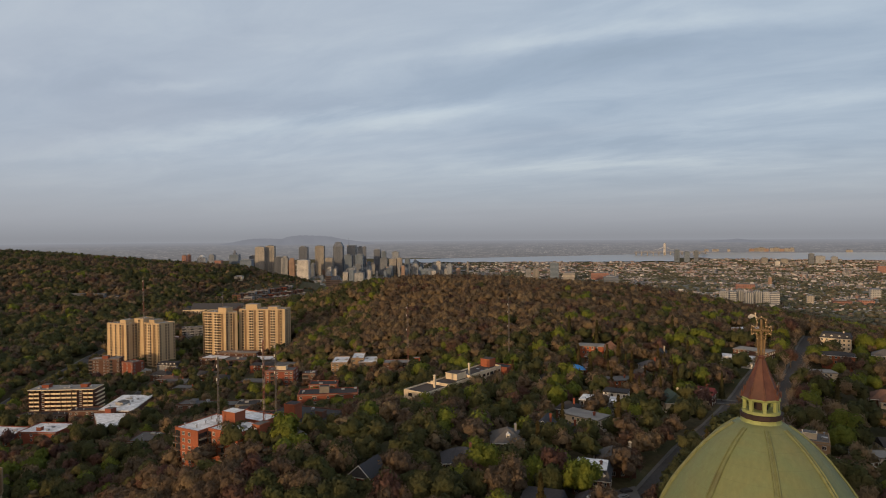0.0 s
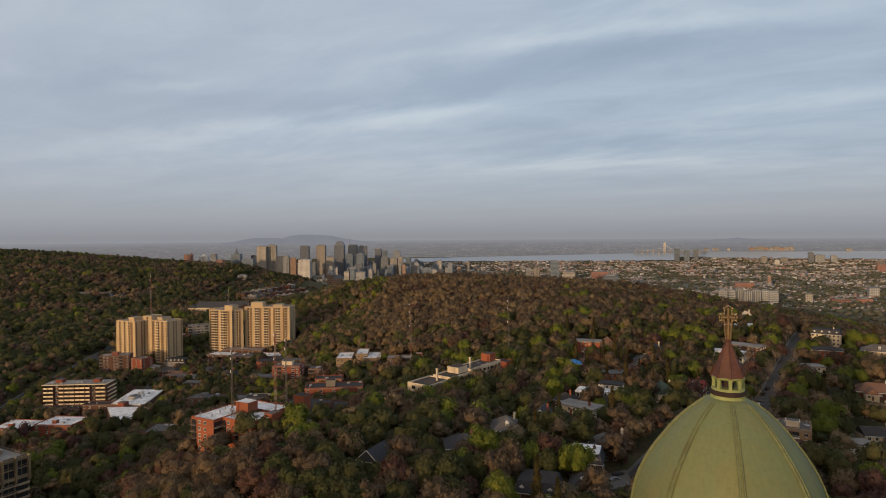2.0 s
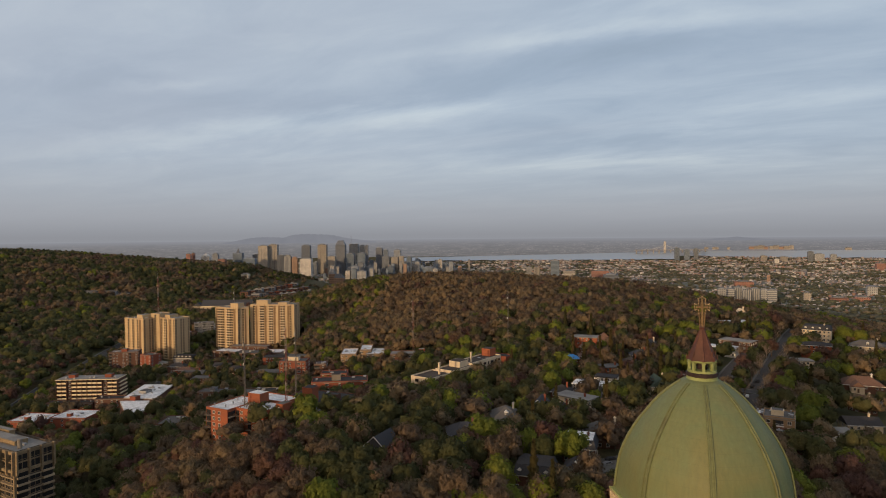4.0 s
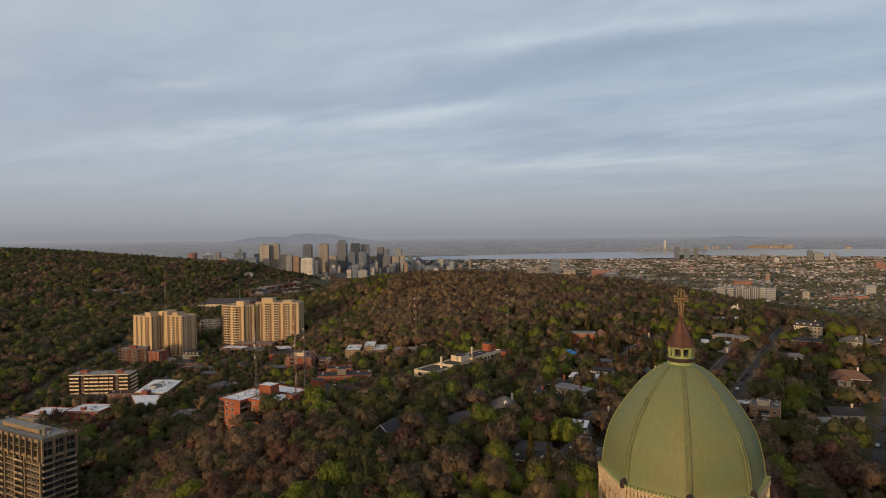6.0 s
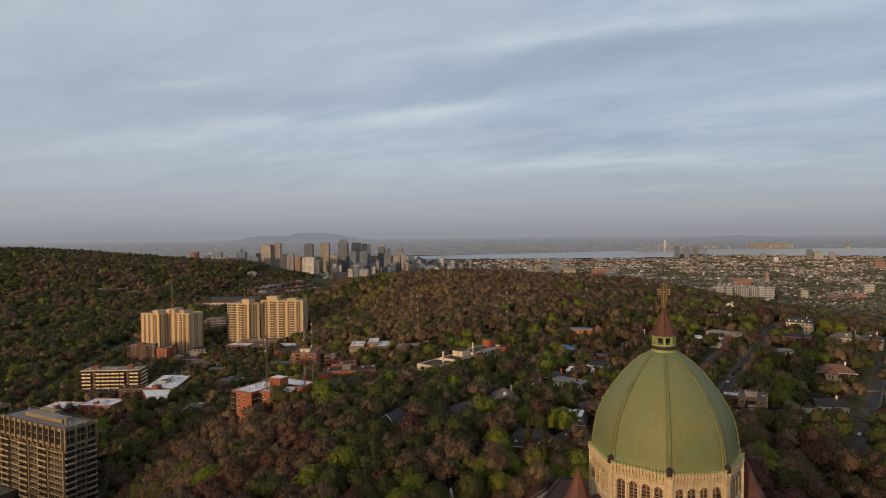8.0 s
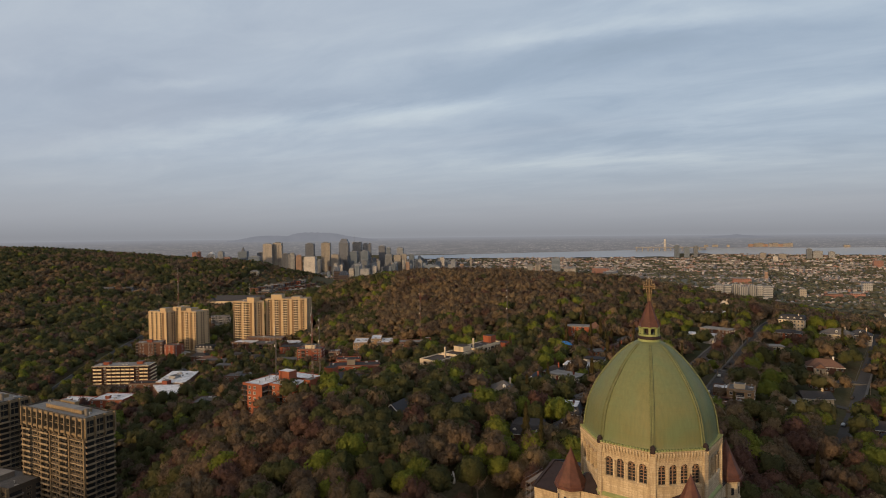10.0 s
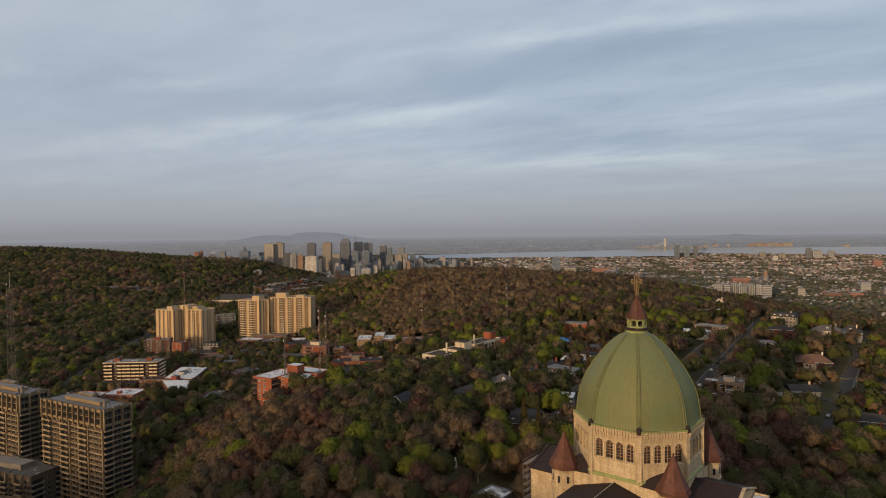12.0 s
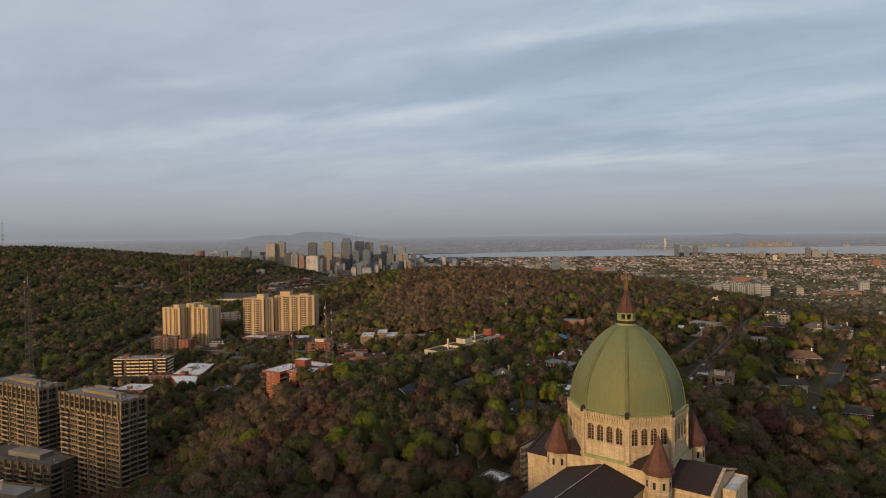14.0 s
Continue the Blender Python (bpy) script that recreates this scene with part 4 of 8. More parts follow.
# two balconied towers in the near valley, and the lower slab before them
def balcony_tower(A, B, depth, top, label, seed):
    m, w, base = footprint(A, B, depth)
    t = thing("apartment_tower", label, "apartment building", m, group="balconied towers in the valley")
    shell(t, w, depth, base, top, "concrete_shaded", "roof_pale", parapet=1.0)
    storeys = 16
    h = 2.85
    crown = top - 8.2
    low = crown - storeys * h
    bays(t, pose(0, 0, 0), w, low, storeys, h, "bbWWbbwWbbwWw", "concrete_tan", "balcony_tan", "concrete_tan", out=1.5, win=(2.2, 1.5))
    bays(t, RIGHT(w), depth, low, storeys, h, "bWb", "concrete_tan", "balcony_tan", "concrete_tan", out=1.4, win=(3.4, 1.9))
    for k in (0, 4, 6, 8, 10, 13):
        part("pier", boxes((-0.4, 0.4, -0.9, 0.05, base, crown), bevel=0.05), M["concrete_tan"], t, m=pose(w * k / 13, 0, 0))
    for s in range(storeys):
        for face, width in ((pose(0, 0, 0), w), (RIGHT(w), depth)):
            part("floor_edge", boxes((0.1, width - 0.1, -0.55, 0.03, low + s * h - 0.05, low + s * h + 0.35), bevel=0.03), M["balcony_tan"], t, m=face)
    # tall crown with fins and deep openings
    for face, width, n in ((pose(0, 0, 0), w, 11), (RIGHT(w), depth, 3)):
        step = width / n
        for k in range(n + 1):
            part("fin", boxes((-0.35, 0.35, -1.5, 0.05, crown - 0.8, top + 0.5), (-0.35, 0.35, -1.0, 0.05, crown - 1.6, crown - 0.8), bevel=0.05), M["concrete_tan"], t, m=face @ pose(step * k, 0, 0))
        for k in range(n):
            part("crown_panel", boxes((0.4, step - 0.4, -0.6, 0.03, crown + 7.0, top + 0.2), bevel=0.04), M["concrete_tan"], t, m=face @ pose(step * k, 0, 0))
            part("crown_sill", boxes((0.4, step - 0.4, -0.9, 0.03, crown - 0.3, crown + 0.9), bevel=0.04), M["concrete_tan"], t, m=face @ pose(step * k, 0, 0))
            for z in (1.0, 4.2):
                part("crown_window", boxes((0.5, step - 0.5, -0.04, 0.03, crown + z, crown + z + 2.7)), M["glass_dark"], t, m=face @ pose(step * k, 0, 0))
            part("crown_rail", boxes((0.4, step - 0.4, -0.75, 0.03, crown + 3.75, crown + 4.15), (step / 2 - 0.1, step / 2 + 0.1, -0.2, 0.03, crown + 0.9, crown + 7.0), (0.4, step - 0.4, -0.7, -0.6, crown + 4.9, crown + 5.05), bevel=0.02), M["concrete_tan"], t, m=face @ pose(step * k, 0, 0))
    penthouse(t, w * 0.22, w * 0.80, depth * 0.34, depth * 0.70, top - 0.4, top + 1.5, "concrete_tan", "roof_pale")
    penthouse(t, w * 0.26, w * 0.5, depth * 0.74, depth * 0.9, top - 0.4, top + 2.3, "concrete_tan", "roof_pale", "lift_house")
    bm = bmesh.new()
    lathe(bm, [(0.9, top - 0.4), (0.9, top + 3.2), (1.05, top + 3.3), (1.05, top + 3.7), (0.5, top + 3.8)], 10)
    part("flue", bm, M["concrete_grey"], t, m=pose(w * 0.9, depth * 0.3, 0))
    roof_vents(t, w, depth, top, 9, seed)
    return t


balcony_tower((-302.6, 64.6), (-252.5, 53.5), 14.8, 28.6, "tan concrete apartment tower with stacked balconies and finned crown", 3)
balcony_tower((-373.0, 77.0), (-320.5, 65.3), 15.2, 28.6, "tan concrete apartment tower with balconies and a roof mast", 4)


def low_slab():
    m, w, base = footprint((-352, 50), (-290.5, 45.6), 20)
    t = thing("apartment_slab", "lower concrete apartment slab with a grey gravel roof", "apartment building", m)
    top = -6.0
    shell(t, w, 20, base, top, "concrete_shaded", "roof_gravel", parapet=1.2)
    bays(t, pose(0, 0, 0), w, top - 21.5, 7, 2.85, "wbWbwbWbwbW", "concrete_tan", "balcony_tan", "concrete_tan", win=(3.4, 2.0))
    bays(t, RIGHT(w), 20, top - 21.5, 7, 2.85, "bwb", "concrete_tan", "concrete_grey", "concrete_tan", win=(2.2, 1.6))
    for k in range(12):
        part("fin", boxes((-0.3, 0.3, -1.5, 0.05, top - 3.6, top + 0.8), bevel=0.05), M["concrete_tan"], t, m=pose(w * k / 11, 0, 0))
    penthouse(t, w * 0.35, w * 0.75, 6, 14, top - 0.4, top + 2.4, "concrete_grey", "roof_pale")
    roof_vents(t, w, 20, top, 10, 8)
    m, w, base = footprint((-345, 18), (-284, 20), 20)
    t = thing("apartment_slab", "low concrete building with a pale roof and a tall flue", "apartment building", m)
    top = -14.0
    shell(t, w, 20, base, top, "concrete_tan", "roof_pale", parapet=1.2)
    penthouse(t, w * 0.6, w * 0.95, 4, 14, top - 0.4, top + 2.2, "concrete_grey", "roof_pale")
    bm = bmesh.new()
    lathe(bm, [(0.7, top), (0.7, top + 6.5), (0.9, top + 6.6), (0.9, top + 7.2), (0.5, top + 7.2)], 10)
    part("flue", bm, M["stucco_cream"], t, m=pose(w * 0.72, 8, 0))
    roof_vents(t, w, 20, top, 8, 9)


low_slab()


# long white balcony house by the valley road
def balcony_house():
    m, w, base = footprint((-441.6, 245.5), (-397.5, 260.8), 14)
    t = thing("apartment_house", "seven-storey brick apartment house with long cream balconies", "apartment building", m)
    top = 4.2
    shell(t, w, 14, base, top, "brick_brown", "roof_pale")
    step = (w - 0.4) / 12
    for s in range(7):
        z = top - 3.2 - 3.0 * s
        part("floor_edge", boxes((0.1, w - 0.1, -0.35, 0.0, z - 0.25, z), bevel=0.02), M["brick_brown"], t)
        for k in range(12):
            x = 0.2 + step * k
            if k in (2, 9):
                link("window", window_mesh(1.6, 1.6, "trim_white"), None, t, m=pose(x + step / 2, 0, z + 0.6))
                continue
            inset = 0.12 if k % 2 else 0.45
            part("balcony", boxes((x + inset, x + step - 0.12, -1.5, 0.0, z - 0.2, z), (x + inset, x + step - 0.12, -1.5, -1.36, z, z + 1.0), bevel=0.03), M["balcony_cream"], t, "cream balcony with a solid parapet")
            link("window", window_mesh(2.4, 1.8, "trim_brown"), None, t, m=pose(x + step / 2, 0, z + 0.3))
        for y in (0.6, 7.2):
            part("balcony", boxes((0.0, 1.6, y, y + 6.0, z - 0.2, z), (1.45, 1.6, y, y + 6.0, z, z + 1.05), bevel=0.03), M["balcony_cream"], t, "cream balcony on the end wall", m=pose(w, 0, 0))
    for k in range(13):
        x = 0.2 + (w - 0.4) * k / 12
        part("divider", boxes((x - 0.12, x + 0.12, -1.5, 0.0, base, top - 0.3)), M["brick_brown"], t)
    part("roof_edge", boxes((-0.4, w + 0.6, -1.7, 14.2, top - 0.35, top + 0.1), bevel=0.05), M["balcony_cream"], t)
    part("roof_deck", boxes((0.0, w, -1.2, 13.8, top + 0.1, top + 0.25)), M["roof_pale"], t)
    for x in (7, 35):
        penthouse(t, x, x + 5.0, 4, 9.5, top, top + 2.6, "brick_red", name="stair_head")
    roof_vents(t, w, 13, top + 0.4, 14, 6)


balcony_house()


# pairs of tan slab towers across the valley
def tan_tower(A, B, depth, top, storeys, front, side, label, heads=(), rails="stucco_cream"):
    m, w, base = footprint(A, B, depth)
    t = thing("apartment_tower", label, "apartment building", m, group="tan slab towers across the valley")
    shell(t, w, depth, base, top, "brick_tan", "roof_pale", parapet=0.9)
    h = 2.75
    low = top - 1.0 - storeys * h
    bays(t, pose(0, 0, 0), w, low, storeys, h, front, "trim_brown", rails, "brick_tan", solid=True, out=1.3, win=(2.1, 1.75))
    bays(t, RIGHT(w), depth, low, storeys, h, side, "trim_brown", rails, "brick_tan", out=1.2, win=(1.5, 1.45))
    bays(t, LEFT(depth), depth, low, storeys, h, side, "trim_brown", rails, "brick_tan", out=1.2, win=(1.5, 1.45))
    n = len(front)
    for k, c in enumerate(front):
        # flat umber strips, dark in place of recessed columns; nothing is set back
        if c == "b" or (c == "w" and k % 2 == 0):
            part("recess", boxes((0.1, w / n - 0.1, -0.03, 0.02, low, top - 1.2)), M["brick_umber"], t, m=pose(w * k / n, 0, 0))
    for k in range(0, n + 1, 2):
        part("pier", boxes((-0.3, 0.3, -0.35, 0.04, base, top + 0.2), bevel=0.05), M["brick_tan"], t, m=pose(w * k / n, 0, 0))
    for x0, x1, z in heads:
        penthouse(t, w * x0, w * x1, depth * 0.25, depth * 0.8, top - 0.4, top + z, "brick_tan", "roof_pale")
    roof_vents(t, w, depth, top, 6, int(w * 7))
    return t


tan_tower((-405.5, 458.6), (-358.0, 468.7), 20, 40.4, 17, "-ww-bbw-bbw-wbb-ww-", "-ww-w-", "tan brick apartment tower, sunlit, with white balcony stacks", ((0.1, 0.36, 4.5), (0.6, 0.8, 2.0)))
tan_tower((-440.5, 446.0), (-411.5, 443.5), 18, 38.2, 16, "wbbw-bbww-", "w-w-w", "tan brick apartment tower with a shaded recess beside it", ((0.55, 0.9, 4.5),))
tan_tower((-411.0, 446.5), (-404.5, 453.0), 12, 38.0, 16, "-ww-", "-", "narrow tan brick wing between two apartment towers")
tan_tower((-513.0, 394.0), (-487.0, 390.5), 19, 31.4, 15, "-w-w-ww-", "w-ww-w", "tan brick apartment tower with a stair head", ((0.45, 0.75, 3.2),))
tan_tower((-487.5, 402.5), (-476.5, 401.5), 14, 35.5, 16, "-w-", "-", "tall tan brick lift shaft between two apartment wings")
tan_tower((-477.0, 402.0), (-455.0, 398.0), 19, 31.6, 15, "ww-bb-ww-w", "w-ww-w", "tan brick apartment tower with brown window rows", ((0.1, 0.45, 2.6),))


def flat_block(A, B, depth, top, storeys, plan, wall, roof, label, side="", name="apartment_house", frame="trim_white", win=(1.4, 1.5), vents=4, parapet=0.7, left="", heads=(), rail="concrete_grey", group=""):
    """A flat-roofed house of one to six storeys."""
    m, w, base = footprint(A, B, depth)
    t = thing(name, label, "apartment building" if name == "apartment_house" else "house", m, group=group)
    shell(t, w, depth, base, top, wall, roof, parapet=parapet)
    low = top - 0.7 - storeys * 3.0
    bays(t, pose(0, 0, 0), w, low, storeys, 3.0, plan, frame, rail, rail, solid=False, win=win)
    if side:
        bays(t, RIGHT(w), depth, low, storeys, 3.0, side, frame, rail, rail, solid=False, win=win)
    if left:
        bays(t, LEFT(depth), depth, low, storeys, 3.0, left, frame, rail, rail, solid=False, win=win)
    for x0, x1, y0, y1, z, mat in heads:
        penthouse(t, x0, x1, y0, y1, top - 0.4, top + z, mat, roof, name="stair_head")
    part("cornice", boxes((-0.15, w + 0.15, -0.18, 0.03, top - 0.75, top - 0.35), bevel=0.04), M["concrete_grey"], t)
    if vents:
        roof_vents(t, w, depth, top, vents, int(abs(A[0]) * 3 + depth))
    return t


# the six-storey red brick house on the near edge of the wood
def red_house():
    m, w, base = footprint((-202.0, 107.0), (-188.5, 104.0), 40)
    t = thing("apartment_house", "six-storey red brick apartment house with white flat roofs", "apartment building", m)
    top = 36.6
    for x0, y0, ww, dd, roof in ((0, 0, 13.8, 22, "roof_white"), (13.8, 5.0, 17, 15, "roof_white"), (7.0, 22, 21, 11, "roof_white")):
        shell(t, ww, dd, base - 4, top, "brick_orange", roof, x0, y0, parapet=0.55)
    low = top - 0.8 - 6 * 2.85
    bays(t, pose(0, 0, 0), 13.8, low, 6, 2.85, "bww-", "trim_white", "trim_brown", "concrete_grey", False, 1.3, (1.3, 1.5))
    bays(t, pose(13.8, 0, 0, 0, 0, 90), 5.0, low, 6, 2.85, "b", "trim_white", "trim_brown", "concrete_grey", False, 1.5)
    bays(t, LEFT(22), 22, low, 6, 2.85, "b-wwb-w", "trim_white", "trim_brown", "concrete_grey", False, 1.5)
    bays(t, pose(13.8, 5.0, 0), 17, low, 6, 2.85, "bw-bw-w", "trim_white", "trim_brown", "concrete_grey", False, 1.5, (1.3, 1.5))
    bays(t, pose(30.8, 5.0, 0, 0, 0, 90), 15, low, 6, 2.85, "w-ww", "trim_white", win=(1.3, 1.5))
    penthouse(t, 12.5, 20, 14, 20, top - 0.4, top + 4.6, "brick_orange", "roof_white", "lift_house")
    penthouse(t, 32.0, 36.0, 12, 18, top - 9, top + 2.2, "brick_orange", "roof_gravel", "stair_tower")
    part("door", boxes((33.2, 34.4, 11.8, 12.05, top - 2.2, top + 0.9), bevel=0.03), M["trim_white"], t, "white door on the stair tower")
    roof_vents(t, 13, 22, top, 5, 31)
    roof_vents(t, 16, 13, top, 5, 32, 14, 6)


red_house()

# red brick and dark flat roofs behind it
flat_block((-176, 132), (-152, 126), 14, 30.5, 3, "w-ww-w", "brick_red", "roof_gravel", "low red brick house with a grey flat roof and white edge", "ww")
flat_block((-190, 150), (-150, 146), 26, 29.0, 3, "w-w-ww-w", "brick_brown", "roof_dark", "long dark-roofed brick building", "w-w", heads=((14, 20, 2, 8, 7.5, "brick_orange"), (26, 30, 10, 14, 3.0, "brick_brown")))
flat_block((-214, 160), (-192, 164), 14, 24.5, 3, "ww-ww", "brick_brown", "roof_dark", "dark brick house with a grey gravel roof", "ww", heads=((3, 8, 5, 10, 3.0, "brick_red"),))
flat_block((-305, 235), (-262, 243), 12, 5.5, 2, "WwWwWwW", "brick_brown", "roof_gravel", "long low building with a grey flat roof", "w", heads=((8, 12, 3, 8, 2.0, "stucco_grey"),))
flat_block((-258, 232), (-236, 240), 12, 9.0, 2, "wWwWw", "concrete_grey", "roof_dark", "low house with a dark flat roof", "w")
flat_block((-283, 168), (-268, 172), 18, 4.0, 2, "w-w", "brick_brown", "roof_gravel", "low house with a grey roof among trees", "w-w")
flat_block((-212, 229), (-178, 243), 15, 19.0, 3, "w-W-w-W-w", "brick_red", "roof_dark", "low red brick building with a dark flat roof", "w-w", heads=((13, 19, 4, 9, 3.6, "concrete_grey"),))
flat_block((-271, 289), (-251, 294), 14, 18.2, 5, "wbw-Ww", "brick_red", "roof_gravel", "five-storey red brick house with white window bands", "w-ww", heads=((6, 14, 4, 9, 2.6, "stucco_cream"),))
flat_block((-247, 300), (-238, 303), 12, 15.0, 4, "bw", "brick_brown", "roof_gravel", "four-storey brown brick house beside trees", "ww")
flat_block((-234, 321), (-222, 325), 26, 19.5, 3, "ww-w", "brick_umber", "roof_white", "brick apartment house with a bright white roof", "w-w")
flat_block((-221, 330), (-212, 333), 24, 21.8, 4, "W-W", "brick_umber", "roof_white", "orange brick wing with a white roof")
flat_block((-214, 326), (-200, 331), 26, 19.5, 3, "ww-w", "brick_umber", "roof_white", "brick apartment house with a white membrane roof", "w-w")
flat_block((-225, 268), (-207, 274), 12, 15.5, 2, "w-w-w", "brick_red", "roof_dark", "small brick house with grey roof and pipes", "w")
flat_block((-190, 318), (-160, 327), 14, 22.0, 2, "wwWww", "brick_brown", "roof_pale", "low house with a pale roof beside a mast", "w", heads=((22, 27, 2, 6, 3.2, "brick_orange"),))
flat_block((-186, 296), (-164, 302), 12, 19.5, 2, "w-w-w", "brick_brown", "roof_dark", "dark flat-roofed brick house under the wood", "w")
flat_block((-161, 256), (-150, 258), 12, 19.0, 2, "w-w", "stucco_grey", "roof_dark", "grey house with a dark flat roof")
# flats below the slab towers
flat_block((-420, 412), (-392, 412), 17, -2.5, 3, "w-ww-w-ww", "brick_brown", "roof_white", "three-storey brown brick flats with white roofs", "w-w", group="brick flats below the towers")
flat_block((-390, 405), (-364, 409), 20, -2.0, 3, "w-bw-wb", "brick_brown", "roof_gravel", "brown brick flats with a grey gravel roof", "w-w", group="brick flats below the towers")
flat_block((-362, 408), (-338, 414), 20, -1.0, 3, "w-bw-wb", "brick_brown", "roof_white", "brown brick flats with pale roofs", "w-w", group="brick flats below the towers")
flat_block((-415, 432), (-372, 436), 14, -0.5, 3, "w-ww-w-ww-w", "brick_brown", "roof_pale", "long brown brick flats with pale roofs", "w-w", group="brick flats below the towers")
flat_block((-488.6, 346.5), (-465.3, 358.0), 14, 4.8, 6, "bww-wwb-w", "brick_brown", "roof_pale", "six-storey brown brick apartment house with pale roof edge", "w-w", left="wbw", heads=((10, 15, 4, 9, 2.2, "brick_red"),))
flat_block((-464, 359.0), (-449, 356), 12, 2.0, 5, "w-w-w", "brick_red", "roof_gravel", "five-storey red brick wing", "w-w")
flat_block((-516, 508), (-498, 522), 14, 9.5, 5, "bwbwb", "stucco_grey", "roof_gravel", "grey modern apartment house with balconies", "bwb", rail="trim_white")
flat_block((-528, 490), (-514, 500), 10, 0.5, 3, "w-w", "brick_red", "roof_white", "small brick house with white roof beside the flats")
# low houses near the valley road
flat_block((-430, 194), (-404, 198), 21, -12.5, 2, "w-w-w-w", "brick_red", "roof_white", "low red brick house with a white flat roof", "w-w", heads=((10, 13, 4, 7, 1.8, "brick_red"),), group="white-roofed brick rows")
flat_block((-400, 201), (-374, 206), 21, -10.0, 2, "w-w-w-w", "brick_red", "roof_white", "low red brick row with white flat roofs", "w-w", heads=((10, 13, 4, 7, 1.8, "brick_red"),), group="white-roofed brick rows")
flat_block((-438, 232), (-404, 242), 9, -10.5, 3, "ww-ww-ww", "brick_brown", "roof_dark", "dark brick flats before the balcony house", "w", group="dark flats by the road")
flat_block((-400, 240), (-372, 250), 10, -7.0, 3, "ww-ww-ww", "brick_brown", "roof_dark", "brown brick flats with dark roofs", "w", group="dark flats by the road")


# the white-roofed school-like block in the trees
def white_roofed():
    t = thing("school", "low building with broad white membrane roofs", "school")
    for plan, top in ((((-366, 229), (-335, 201), (-323, 220), (-342, 236)), -3.5), (((-384, 274), (-369, 236), (-344, 238.5), (-361, 280)), -3.1)):
        base = min(level(*p) for p in plan) - 2
        for name, z0, z1, keep, mat in (("wall", base, top - 0.15, 1.0, "brick_brown"), ("parapet", top - 0.15, top + 0.3, 1.012, "metal_pale"), ("roof", top + 0.3, top + 0.42, 0.97, "roof_white")):
            bm = bmesh.new()
            cx, cy = sum(p[0] for p in plan) / 4, sum(p[1] for p in plan) / 4
            ring = [(cx + (x - cx) * keep, cy + (y - cy) * keep) for x, y in plan]
            lo, hi = [bm.verts.new((x, y, z0)) for x, y in ring], [bm.verts.new((x, y, z1)) for x, y in ring]
            bm.faces.new(lo[::-1])
            bm.faces.new(hi)
            for i in range(4):
                bm.faces.new((lo[i], lo[(i + 1) % 4], hi[(i + 1) % 4], hi[i]))
            part(name, bm, M[mat], t)
        for f in (0.2, 0.5, 0.8):
            CLEAR.append((plan[0][0] + (plan[1][0] - plan[0][0]) * f + 6, plan[0][1] + (plan[1][1] - plan[0][1]) * f + 8, 10.5))
    CLEAR.extend([(-346, 220, 12), (-363, 258, 14)])
    penthouse(t, -360, -355, 232, 237, -3.5, -0.4, "brick_red", "roof_gravel", "stair_head")
    penthouse(t, -367, -361, 249, 256, -3.2, -0.9, "metal_grey", "roof_gravel", "plant_room")
    r = random.Random(77)
    for k in range(14):
        x, y = r.uniform(-372, -354), r.uniform(243, 270)
        part("roof_vent", boxes((-0.6, 0.6, -0.5, 0.5, 0, 0.9), (-0.7, 0.7, -0.6, 0.6, 0.85, 1.0), bevel=0.04), M["metal_grey"], t, m=pose(x, y, -2.75))


white_roofed()


